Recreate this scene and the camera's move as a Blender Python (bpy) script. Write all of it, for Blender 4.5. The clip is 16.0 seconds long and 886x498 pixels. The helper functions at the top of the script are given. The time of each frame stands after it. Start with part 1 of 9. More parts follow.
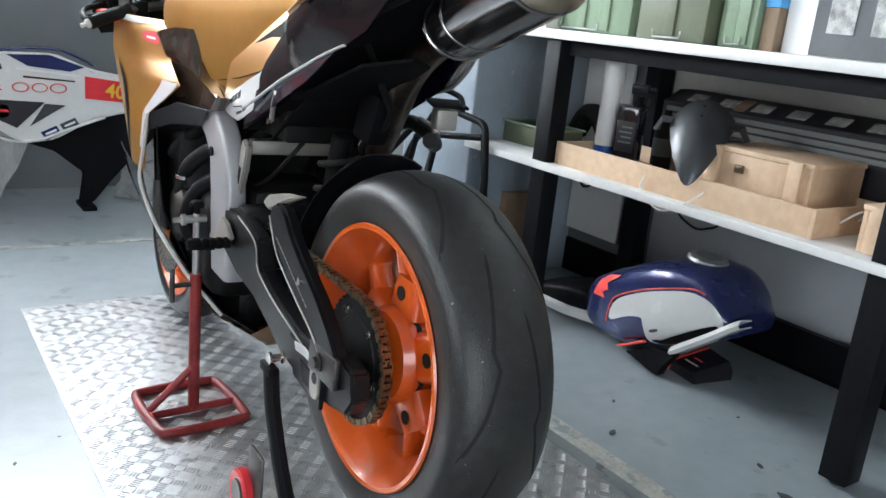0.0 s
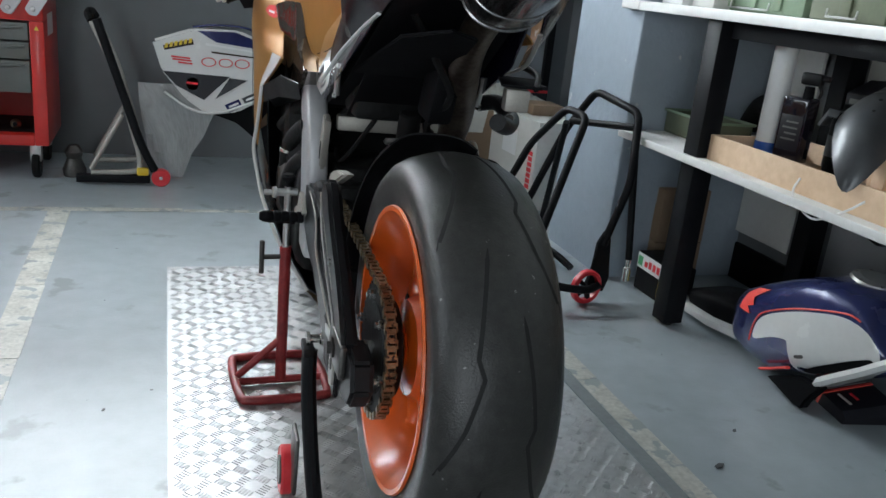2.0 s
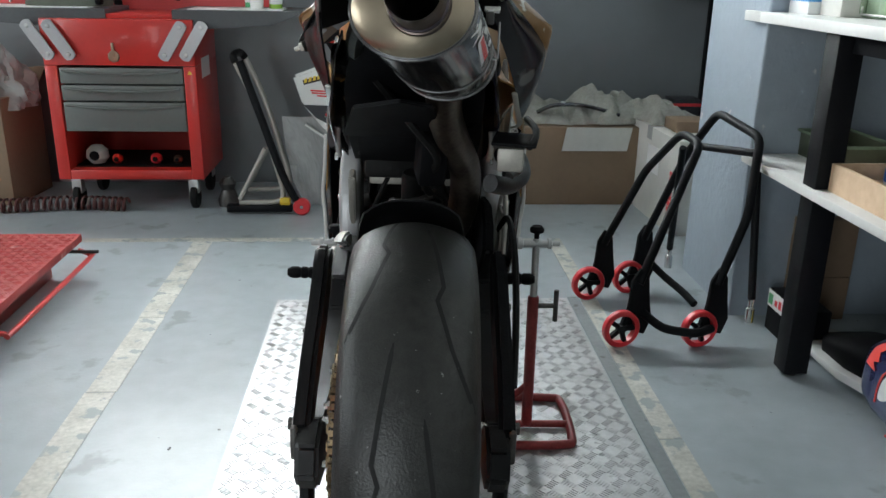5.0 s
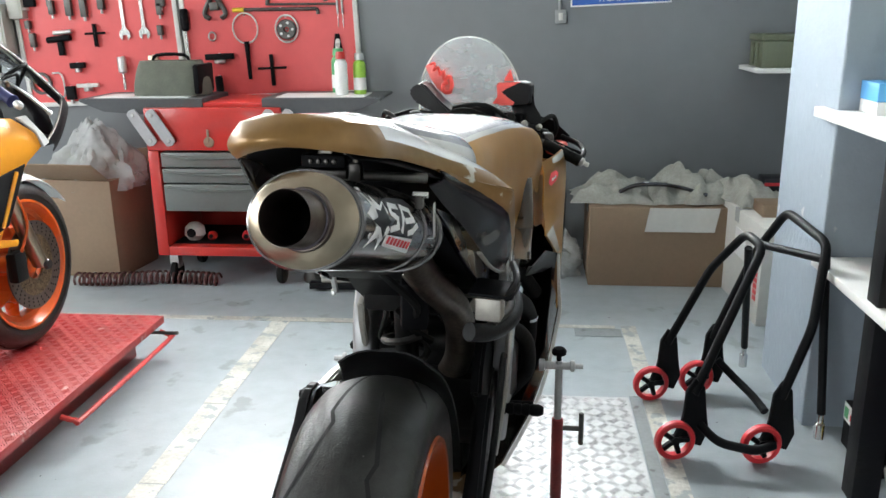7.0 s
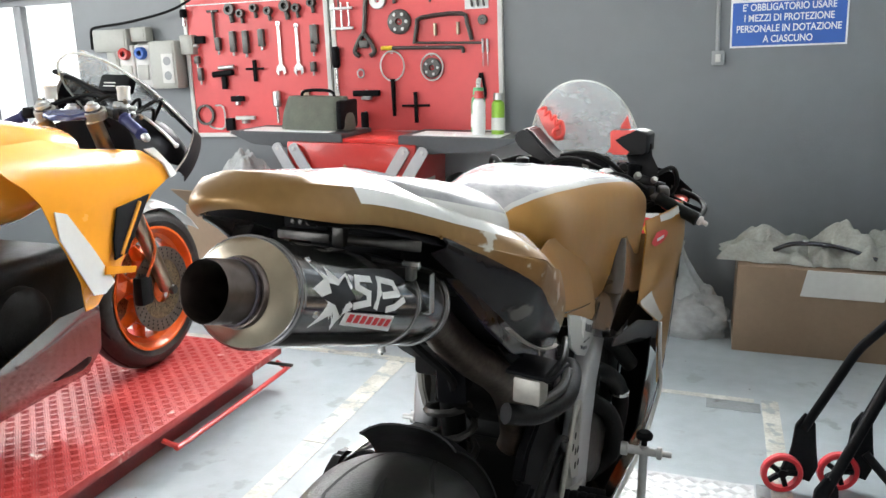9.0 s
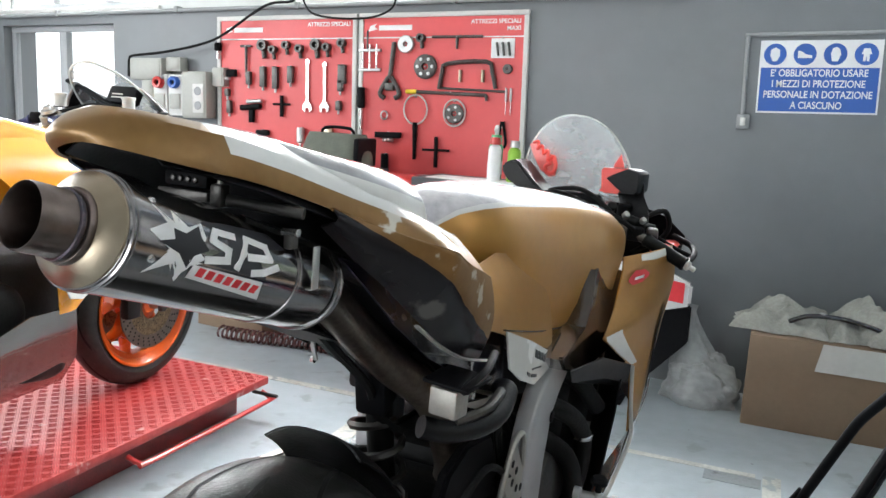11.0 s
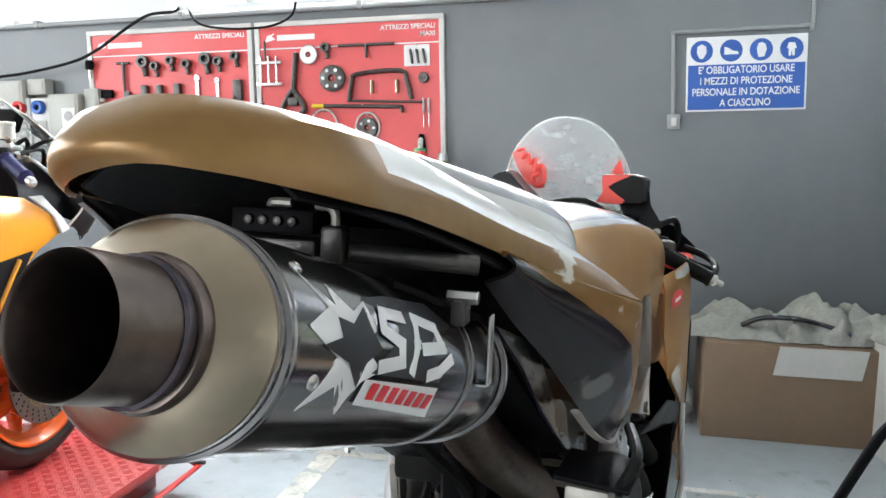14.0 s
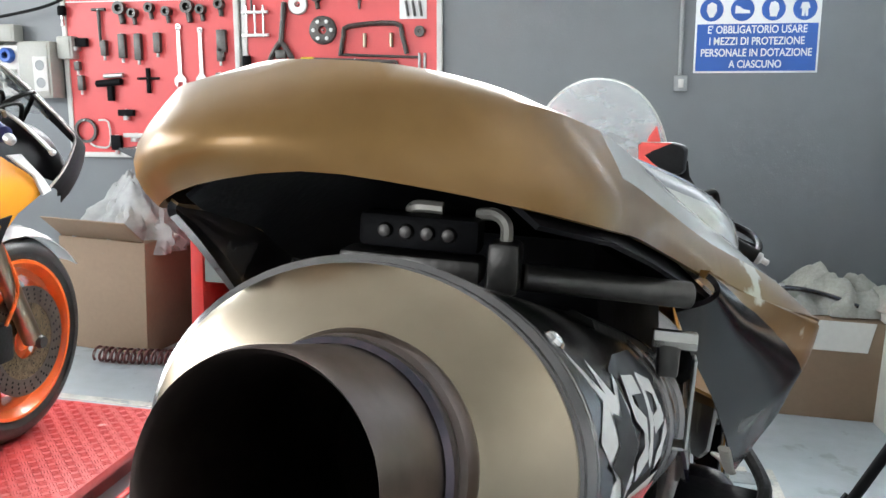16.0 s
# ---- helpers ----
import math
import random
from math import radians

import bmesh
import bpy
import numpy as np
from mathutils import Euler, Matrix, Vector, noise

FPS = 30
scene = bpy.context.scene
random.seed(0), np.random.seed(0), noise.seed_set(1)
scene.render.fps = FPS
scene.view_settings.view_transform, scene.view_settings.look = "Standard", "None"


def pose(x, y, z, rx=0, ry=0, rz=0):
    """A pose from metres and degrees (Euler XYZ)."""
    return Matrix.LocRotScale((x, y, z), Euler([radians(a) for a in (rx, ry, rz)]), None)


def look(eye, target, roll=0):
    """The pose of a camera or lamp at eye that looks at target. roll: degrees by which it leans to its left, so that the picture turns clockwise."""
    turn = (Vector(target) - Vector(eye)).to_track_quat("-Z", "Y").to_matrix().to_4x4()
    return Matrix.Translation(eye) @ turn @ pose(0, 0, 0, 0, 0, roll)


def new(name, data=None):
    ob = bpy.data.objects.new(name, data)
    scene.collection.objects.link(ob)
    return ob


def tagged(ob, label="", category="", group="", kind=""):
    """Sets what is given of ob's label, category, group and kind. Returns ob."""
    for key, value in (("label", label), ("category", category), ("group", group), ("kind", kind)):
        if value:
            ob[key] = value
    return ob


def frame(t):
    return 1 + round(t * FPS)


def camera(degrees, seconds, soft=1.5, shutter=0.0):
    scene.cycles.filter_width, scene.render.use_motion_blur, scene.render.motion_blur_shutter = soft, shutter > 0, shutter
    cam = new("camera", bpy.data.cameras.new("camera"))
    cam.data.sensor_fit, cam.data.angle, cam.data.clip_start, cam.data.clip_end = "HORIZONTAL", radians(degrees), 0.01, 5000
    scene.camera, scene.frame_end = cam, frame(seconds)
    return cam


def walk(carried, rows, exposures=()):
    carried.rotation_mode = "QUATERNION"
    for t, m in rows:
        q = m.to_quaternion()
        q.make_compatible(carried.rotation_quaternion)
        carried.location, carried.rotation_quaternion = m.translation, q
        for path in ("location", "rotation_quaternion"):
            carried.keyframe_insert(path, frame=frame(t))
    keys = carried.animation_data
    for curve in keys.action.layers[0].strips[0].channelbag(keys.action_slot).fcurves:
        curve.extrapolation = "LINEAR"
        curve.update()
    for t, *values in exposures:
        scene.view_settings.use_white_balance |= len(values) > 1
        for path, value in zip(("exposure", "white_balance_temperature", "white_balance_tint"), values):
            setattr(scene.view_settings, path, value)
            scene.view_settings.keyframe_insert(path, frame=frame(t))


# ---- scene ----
cam = camera(56.4, 16.0)
PATH = [
    (0, (-0.745, -1.126, 0.999), (0.372, 0.442, 0.457), 5.9),
    (0.5, (-0.671, -1.183, 0.993), (0.321, 0.464, 0.441), 6.9),
    (1, (-0.596, -1.22, 1.012), (0.264, 0.494, 0.444), 5.9),
    (1.5, (-0.51, -1.205, 0.997), (0.225, 0.56, 0.409), 6.2),
    (2, (-0.414, -1.162, 0.997), (0.221, 0.63, 0.377), 6.0),
    (2.5, (-0.324, -1.128, 0.979), (0.215, 0.701, 0.374), 7.7),
    (3, (-0.247, -1.148, 0.98), (0.095, 0.724, 0.366), 9.9),
    (3.2, (-0.219, -1.164, 1.002), (0.057, 0.719, 0.388), 8.7),
    (5.3, (0.024, -1.118, 1.133), (0.172, 0.768, 0.483), 0.1),
    (5.5, (0.05, -1.108, 1.159), (0.222, 0.788, 0.546), -0.4),
    (6, (0.101, -1.097, 1.227), (0.211, 0.812, 0.641), -2.5),
    (6.5, (0.171, -1.086, 1.26), (0.105, 0.829, 0.688), -1.6),
    (7, (0.239, -1.072, 1.273), (0.043, 0.841, 0.723), -0.8),
    (7.5, (0.304, -1.074, 1.277), (-0.007, 0.836, 0.772), -1.2),
    (8, (0.357, -1.0, 1.267), (0.079, 0.919, 0.775), -0.1),
    (8.5, (0.377, -0.928, 1.281), (-0.085, 0.96, 0.81), -0.9),
    (8.7, (0.39, -0.911, 1.287), (-0.166, 0.952, 0.818), -1.5),
    (10.8, (0.563, -0.814, 1.189), (-0.178, 1.012, 0.843), 3.6),
    (11, (0.555, -0.788, 1.18), (-0.164, 1.051, 0.866), 3.7),
    (11.5, (0.494, -0.725, 1.151), (-0.162, 1.151, 0.923), 3.2),
    (12, (0.413, -0.689, 1.121), (-0.232, 1.191, 0.89), 2.0),
    (12.5, (0.345, -0.648, 1.113), (-0.251, 1.244, 0.857), 1.9),
    (13, (0.286, -0.635, 1.127), (-0.273, 1.269, 0.875), 2.0),
    (13.5, (0.244, -0.612, 1.139), (-0.234, 1.314, 0.885), 2.6),
    (14, (0.203, -0.564, 1.151), (-0.218, 1.374, 0.89), 1.0),
    (14.5, (0.154, -0.526, 1.161), (-0.268, 1.419, 0.96), 2.9),
    (15, (0.112, -0.496, 1.16), (-0.284, 1.45, 0.92), 3.0),
    (15.5, (0.084, -0.470, 1.167), (-0.279, 1.471, 0.846), 2.3),
    (16, (0.068, -0.450, 1.161), (-0.277, 1.486, 0.797), 2.0),
]
walk(cam, [(t, look(eye, target, roll)) for t, eye, target, roll in PATH],
     [(0, 0.0, 6200, 9), (1.5, -0.3, 6200, 8), (3, -0.72, 6250, 6), (5.4, -0.2, 6450, 6), (6, 0.05, 6450, 7), (7, 0.3, 6600, 8), (8.7, 0.45, 6700, 10), (10.8, 0.42, 6500, 10), (12, 0.32, 6500, 10), (13, 0.5, 6500, 10), (14, 0.55, 6500, 10), (16, 0.62, 6500, 10)])


# ---- world and light ----
world = bpy.data.worlds.new("sky")
scene.world = world
world.use_nodes = True
wn = world.node_tree
sky = wn.nodes.new("ShaderNodeTexSky")
sky.sky_type, sky.sun_disc = "NISHITA", False
sky.sun_elevation, sky.sun_rotation = radians(62), radians(288)
wn.nodes["Background"].inputs["Strength"].default_value = 0.12
wn.links.new(sky.outputs["Color"], wn.nodes["Background"].inputs["Color"])

sun = new("sun", bpy.data.lights.new("sun", "SUN"))
sun.data.energy, sun.data.angle, sun.data.color = 0.6, radians(12), (1.0, 0.96, 0.9)
sun.matrix_world = look((-6, -2, 12), (0, 0, 0))


def window_light(name, eye, target, w, h, watts, color=(0.93, 0.97, 1.0)):
    ob = new(name, bpy.data.lights.new(name, "AREA"))
    ob.data.shape, ob.data.size, ob.data.size_y = "RECTANGLE", w, h
    ob.data.energy, ob.data.color = watts, color
    ob.matrix_world = look(eye, target)
    return ob


# daylight through the clerestory and an assumed side window; door lamp is added fill
window_light("clerestory_light", (-0.65, 3.39, 2.03), (-0.65, 0.0, 1.2), 2.62, 0.42, 270)
window_light("clerestory_light_left", (-3.48, 3.39, 2.10), (-3.2, 0.0, 1.3), 1.2, 0.42, 70)
window_light("side_window_light", (-4.35, 0.2, 1.8), (0, 0.1, 0.2), 3.6, 1.2, 95)
window_light("front_fill_light", (-2.3, -4.40, 1.2), (-0.6, 0.0, 1.3), 1.7, 2.1, 82)


# ---- materials ----
def material(name, color, rough=0.5, metal=0.0, vary=0.12, scale=6.0, bump=0.0, bump_scale=60.0, coat=0.0, spec=0.5,
             second=None, wear=0.5, random_tint=0.0, spots=None, specks=None):
    m = bpy.data.materials.new(name)
    m.use_nodes = True
    nt = m.node_tree
    b = nt.nodes["Principled BSDF"]
    b.inputs["Roughness"].default_value = rough
    b.inputs["Metallic"].default_value = metal
    b.inputs["Coat Weight"].default_value = coat
    b.inputs["Coat Roughness"].default_value = 0.06
    b.inputs["Specular IOR Level"].default_value = spec
    co = nt.nodes.new("ShaderNodeTexCoord")
    n1 = nt.nodes.new("ShaderNodeTexNoise")
    n1.inputs["Scale"].default_value, n1.inputs["Detail"].default_value = scale, 6.0
    n2 = nt.nodes.new("ShaderNodeTexNoise")
    n2.inputs["Scale"].default_value, n2.inputs["Detail"].default_value = scale * 9.0, 4.0
    nt.links.new(co.outputs["Object"], n1.inputs["Vector"])
    nt.links.new(co.outputs["Object"], n2.inputs["Vector"])
    mixn = nt.nodes.new("ShaderNodeMath")
    mixn.operation = "MULTIPLY_ADD"
    nt.links.new(n2.outputs["Fac"], mixn.inputs[0])
    mixn.inputs[1].default_value = 0.4
    sc = nt.nodes.new("ShaderNodeMath")
    sc.operation = "MULTIPLY"
    nt.links.new(n1.outputs["Fac"], sc.inputs[0])
    sc.inputs[1].default_value = 0.6
    nt.links.new(sc.outputs[0], mixn.inputs[2])
    ramp = nt.nodes.new("ShaderNodeValToRGB")
    lo = [c * (1 - vary) for c in color]
    hi = [min(1.0, c * (1 + vary)) for c in color] if second is None else second
    ramp.color_ramp.elements[0].position, ramp.color_ramp.elements[0].color = wear - 0.16, (*lo, 1)
    ramp.color_ramp.elements[1].position, ramp.color_ramp.elements[1].color = wear + 0.16, (*hi, 1)
    nt.links.new(mixn.outputs[0], ramp.inputs["Fac"])
    col = ramp.outputs["Color"]
    if random_tint:
        info = nt.nodes.new("ShaderNodeObjectInfo")
        hsv = nt.nodes.new("ShaderNodeHueSaturation")
        mr = nt.nodes.new("ShaderNodeMapRange")
        mr.inputs["To Min"].default_value, mr.inputs["To Max"].default_value = 1 - random_tint, 1 + random_tint
        nt.links.new(info.outputs["Random"], mr.inputs["Value"])
        nt.links.new(mr.outputs["Result"], hsv.inputs["Value"])
        nt.links.new(col, hsv.inputs["Color"])
        col = hsv.outputs["Color"]
    if spots:
        # spots of another colour with shapes of their own: colour, scale, threshold
        n4 = nt.nodes.new("ShaderNodeTexNoise")
        n4.inputs["Scale"].default_value, n4.inputs["Detail"].default_value = spots[1], 5.0
        nt.links.new(co.outputs["Object"], n4.inputs["Vector"])
        edge = nt.nodes.new("ShaderNodeMapRange")
        edge.inputs["From Min"].default_value, edge.inputs["From Max"].default_value = spots[2], spots[2] + 0.05
        nt.links.new(n4.outputs["Fac"], edge.inputs["Value"])
        mx = nt.nodes.new("ShaderNodeMix")
        mx.data_type = "RGBA"
        nt.links.new(edge.outputs["Result"], mx.inputs[0])
        nt.links.new(col, mx.inputs[6])
        mx.inputs[7].default_value = (*spots[0], 1)
        col = mx.outputs[2]
    if specks:
        # small marks scattered one by one: colour, cells a metre, size
        vo = nt.nodes.new("ShaderNodeTexVoronoi")
        vo.inputs["Scale"].default_value = specks[1]
        bend = nt.nodes.new("ShaderNodeVectorMath")
        bend.operation = "MULTIPLY_ADD"
        nt.links.new(n2.outputs["Color"], bend.inputs[0])
        bend.inputs[1].default_value = (0.35 / specks[1],) * 3
        nt.links.new(co.outputs["Object"], bend.inputs[2])
        nt.links.new(bend.outputs[0], vo.inputs["Vector"])
        pick = nt.nodes.new("ShaderNodeSeparateColor")
        nt.links.new(vo.outputs["Color"], pick.inputs[0])
        size = nt.nodes.new("ShaderNodeMath")
        size.operation = "MULTIPLY_ADD"
        nt.links.new(pick.outputs[0], size.inputs[0])
        size.inputs[1].default_value, size.inputs[2].default_value = specks[2], -specks[2] * 0.55
        near = nt.nodes.new("ShaderNodeMath")
        near.operation = "LESS_THAN"
        nt.links.new(vo.outputs["Distance"], near.inputs[0])
        nt.links.new(size.outputs[0], near.inputs[1])
        mk = nt.nodes.new("ShaderNodeMix")
        mk.data_type = "RGBA"
        nt.links.new(near.outputs[0], mk.inputs[0])
        nt.links.new(col, mk.inputs[6])
        mk.inputs[7].default_value = (*specks[0], 1)
        col = mk.outputs[2]
    nt.links.new(col, b.inputs["Base Color"])
    rr = nt.nodes.new("ShaderNodeMapRange")
    rr.inputs["To Min"].default_value, rr.inputs["To Max"].default_value = max(0.02, rough - 0.09), min(1.0, rough + 0.09)
    nt.links.new(n1.outputs["Fac"], rr.inputs["Value"])
    nt.links.new(rr.outputs["Result"], b.inputs["Roughness"])
    if bump:
        n3 = nt.nodes.new("ShaderNodeTexNoise")
        n3.inputs["Scale"].default_value, n3.inputs["Detail"].default_value = bump_scale, 3.0
        nt.links.new(co.outputs["Object"], n3.inputs["Vector"])
        bp = nt.nodes.new("ShaderNodeBump")
        bp.inputs["Strength"].default_value, bp.inputs["Distance"].default_value = bump, 0.01
        nt.links.new(n3.outputs["Fac"], bp.inputs["Height"])
        nt.links.new(bp.outputs["Normal"], b.inputs["Normal"])
    return m


M = {
    "floor": material("floor_paint", (0.345, 0.39, 0.41), 0.31, 0, 0.09, 1.6, 0.05, 90, second=(0.40, 0.45, 0.475), spots=((0.27, 0.30, 0.31), 6, 0.62), specks=((0.10, 0.105, 0.105), 16, 0.16)),
    "line": material("line_paint", (0.50, 0.50, 0.44), 0.5, 0, 0.3, 9, 0.1, 120, second=(0.66, 0.65, 0.59), wear=0.47, spots=((0.33, 0.36, 0.36), 17, 0.56)),
    "band": material("worn_grey_band", (0.235, 0.26, 0.265), 0.45, 0, 0.15, 8, 0.05, spots=((0.13, 0.14, 0.14), 20, 0.62)),
    "wall_grey": material("wall_grey_paint", (0.178, 0.189, 0.198), 0.42, 0, 0.05, 1.2, 0.06, 140),
    "wall_white": material("wall_white_plaster", (0.72, 0.73, 0.71), 0.8, 0, 0.05, 2, 0.1, 80),
    # grey of the unseen walls, lowered to cut bounced light
    "wall_dim": material("wall_side_paint", (0.33, 0.34, 0.34), 0.7, 0, 0.06, 2, 0.08, 90),
    "wall_pale": material("wall_pale_grey_paint", (0.50, 0.52, 0.54), 0.6, 0, 0.06, 2, 0.08, 90),
    "pillar": material("pillar_paint", (0.30, 0.35, 0.40), 0.45, 0, 0.06, 3, 0.25, 45, spots=((0.55, 0.56, 0.55), 16, 0.69)),
    # unseen as well; darkened for less bounce
    "ceiling": material("ceiling_paint", (0.36, 0.36, 0.35), 0.9, 0, 0.05, 2),
    "plate": material("aluminium_plate", (0.52, 0.53, 0.53), 0.40, 0.8, 0.14, 7, second=(0.62, 0.63, 0.63), spots=((0.36, 0.37, 0.37), 30, 0.62), specks=((0.06, 0.06, 0.06), 14, 0.12)),
    "gold": material("gold_paint", (0.40, 0.190, 0.032), 0.34, 0.45, 0.07, 5, coat=0.25),
    "gold_tail": material("gold_tail_paint", (0.215, 0.112, 0.032), 0.36, 0.4, 0.08, 7, coat=0.2, spec=0.35, second=(0.25, 0.138, 0.044)),
    "tip_blue": material("blue_heat_tint", (0.085, 0.09, 0.115), 0.3, 1.0, 0.3, 30, second=(0.15, 0.115, 0.13)),
    "gold_scuffed": material("scuffed_gold_paint", (0.23, 0.120, 0.036), 0.38, 0.4, 0.1, 9, coat=0.2, spec=0.35, second=(0.27, 0.15, 0.05), wear=0.57, spots=((0.55, 0.52, 0.46), 26, 0.60)),
    "orange_fairing": material("orange_fairing_paint", (0.75, 0.30, 0.02), 0.25, 0.0, 0.05, 4, coat=0.8),
    "orange": material("orange_rim_paint", (0.66, 0.105, 0.010), 0.3, 0, 0.06, 8, coat=0.6),
    "tyre": material("tyre_rubber", (0.019, 0.019, 0.018), 0.37, 0, 0.3, 60, 0.14, 330, spec=0.5, second=(0.030, 0.030, 0.028), spots=((0.24, 0.24, 0.23), 90, 0.715), specks=((0.20, 0.20, 0.19), 45, 0.20)),
    "groove": material("tyre_groove_shade", (0.006, 0.006, 0.006), 0.8),
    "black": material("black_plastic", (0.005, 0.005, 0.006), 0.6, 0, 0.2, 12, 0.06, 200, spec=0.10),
    "gloss_black": material("black_gloss_fairing", (0.012, 0.011, 0.02), 0.12, 0, 0.15, 8, coat=0.9),
    "bronze": material("dark_bronze_fairing", (0.05, 0.035, 0.025), 0.15, 0.2, 0.1, 5, coat=0.9),
    "duct": material("black_duct_plastic", (0.007, 0.007, 0.008), 0.42, 0, 0.2, 14, 0.08, 160, spec=0.25),
    "foil": material("dusty_foil", (0.10, 0.095, 0.088), 0.4, 0.6, 0.3, 40, 0.3, 120),
    # dark red with paler grey-red patches
    "dull_red": material("mottled_red_hose", (0.10, 0.03, 0.028), 0.6, 0, 0.3, 20, spots=((0.20, 0.17, 0.16), 30, 0.58)),
    "smoke": material("dark_grey_fairing", (0.014, 0.012, 0.014), 0.24, 0.1, 0.15, 6, coat=0.08, spec=0.25, spots=((0.10, 0.095, 0.09), 11, 0.63)),
    "purple": material("dark_purple_panel", (0.006, 0.005, 0.016), 0.25, 0, 0.2, 8, coat=0.6),
    "white_fairing": material("white_fairing_paint", (0.75, 0.75, 0.73), 0.25, 0, 0.04, 6, coat=0.7),
    "seat_top": material("greyish_seat_top", (0.42, 0.41, 0.45), 0.25, 0, 0.3, 7, coat=0.7, second=(0.68, 0.67, 0.69)),
    "stripe_grey": material("grey_stripe_paint", (0.38, 0.38, 0.40), 0.25, 0, 0.2, 7, coat=0.7, second=(0.48, 0.48, 0.50)),
    "arm": material("satin_black_swingarm", (0.007, 0.007, 0.008), 0.36, 0.0, 0.25, 10, 0.04, 160, spec=0.28),
    "alu": material("cast_aluminium", (0.55, 0.55, 0.54), 0.38, 0.9, 0.08, 14, 0.05, 200),
    "alu_frame": material("silver_frame_paint", (0.45, 0.45, 0.46), 0.40, 0.3, 0.05, 8, coat=0.2),
    "dark_metal": material("dark_steel", (0.10, 0.095, 0.09), 0.42, 0.85, 0.25, 16, 0.08, 120),
    "engine": material("engine_black", (0.008, 0.008, 0.008), 0.45, 0.05, 0.4, 20, 0.1, 120, spec=0.18),
    "steel": material("bright_steel", (0.68, 0.67, 0.65), 0.22, 1.0, 0.06, 20),
    "brushed": material("brushed_titanium", (0.345, 0.285, 0.21), 0.31, 1.0, 0.08, 10),
    "can": material("satin_grey_silencer", (0.22, 0.21, 0.21), 0.15, 0.95, 0.12, 9),
    "alu_dull": material("dull_aluminium", (0.42, 0.40, 0.36), 0.5, 0.6, 0.12, 20, 0.05),
    "tip": material("burnt_titanium_tip", (0.14, 0.115, 0.095), 0.35, 1.0, 0.25, 10, second=(0.2, 0.16, 0.15)),
    # soot inside the tail pipe; elsewhere the shade of holes as flat black
    "soot_hole_shade": material("soot_hole_shade", (0.004, 0.004, 0.004), 0.9),
    "pipe": material("heat_stained_pipe", (0.13, 0.10, 0.08), 0.40, 0.9, 0.3, 14, second=(0.22, 0.18, 0.15)),
    "chain": material("chain_gold_steel", (0.26, 0.20, 0.12), 0.38, 0.9, 0.45, 60, spots=((0.03, 0.03, 0.03), 160, 0.58)),
    "disc": material("worn_brake_steel", (0.20, 0.165, 0.14), 0.35, 0.9, 0.2, 30),
    "red": material("red_lacquer", (0.52, 0.024, 0.018), 0.35, 0, 0.06, 6, coat=0.3),
    "red_board": material("red_board_paint", (0.68, 0.085, 0.085), 0.4, 0, 0.04, 3),
    "red_stand": material("dark_red_stand_paint", (0.20, 0.018, 0.02), 0.4, 0, 0.2, 18, second=(0.30, 0.03, 0.03)),
    "red_wheel": material("red_polyurethane", (0.65, 0.03, 0.04), 0.35, 0, 0.1, 20),
    "red_ramp": material("red_ramp_paint", (0.34, 0.020, 0.020), 0.42, 0.0, 0.15, 5, 0.02, spec=0.4, second=(0.42, 0.06, 0.052), wear=0.58, spots=((0.55, 0.36, 0.33), 9, 0.68)),
    "black_steel": material("black_powder_coat", (0.007, 0.0075, 0.009), 0.5, 0, 0.2, 14, 0.08, 220, spec=0.14),
    "shelf_white": material("white_laminate", (0.70, 0.70, 0.68), 0.45, 0, 0.05, 6),
    "wood": material("pale_pine", (0.64, 0.43, 0.27), 0.6, 0, 0.12, 4, 0.1, 90, second=(0.74, 0.55, 0.38)),
    "wood_dark": material("brown_pine", (0.42, 0.24, 0.11), 0.6, 0, 0.2, 6, 0.1),
    "card": material("corrugated_cardboard", (0.25, 0.172, 0.112), 0.75, 0, 0.07, 5, 0.05, 60),
    "card_white": material("white_carton", (0.62, 0.61, 0.57), 0.7, 0, 0.06, 5),
    "green": material("sage_green_metal", (0.20, 0.27, 0.18), 0.45, 0, 0.08, 8),
    "olive": material("olive_green_metal", (0.12, 0.135, 0.085), 0.45, 0, 0.1, 8),
    "grey_plastic": material("grey_plastic", (0.15, 0.155, 0.145), 0.5, 0, 0.06, 8),
    "drawer": material("drawer_grey", (0.16, 0.17, 0.16), 0.4, 0.3, 0.06, 8),
    "dark_grey": material("dark_grey_plastic", (0.07, 0.075, 0.08), 0.5, 0, 0.1, 8),
    "rubber": material("black_rubber", (0.008, 0.008, 0.008), 0.6, 0, 0.2, 20, 0.15, 150, spec=0.15),
    "mud": material("grey_carbon_mudguard", (0.05, 0.054, 0.06), 0.38, 0.2, 0.1, 30, coat=0.25),
    "cowl_grey": material("scuffed_grey_cowl", (0.22, 0.19, 0.18), 0.4, 0, 0.2, 14, second=(0.46, 0.40, 0.33), wear=0.55),
    "grip_blue": material("dark_blue_rubber", (0.022, 0.026, 0.10), 0.55, 0, 0.15, 20, 0.1, 180, spec=0.3),
    "clear_edge": material("polished_acrylic_edge", (0.62, 0.64, 0.60), 0.25, 0, 0.1, 12),
    "navy": material("navy_blue_paint", (0.022, 0.03, 0.12), 0.25, 0.2, 0.1, 6, coat=0.8),
    "blue": material("sign_blue", (0.03, 0.11, 0.42), 0.4, 0, 0.03, 6),
    "light_blue": material("light_blue_card", (0.10, 0.36, 0.68), 0.5, 0, 0.05, 8),
    "white": material("white_print", (0.80, 0.80, 0.79), 0.45, 0, 0.03, 9),
    "off_white": material("off_white_plastic", (0.62, 0.61, 0.58), 0.5, 0, 0.05, 8),
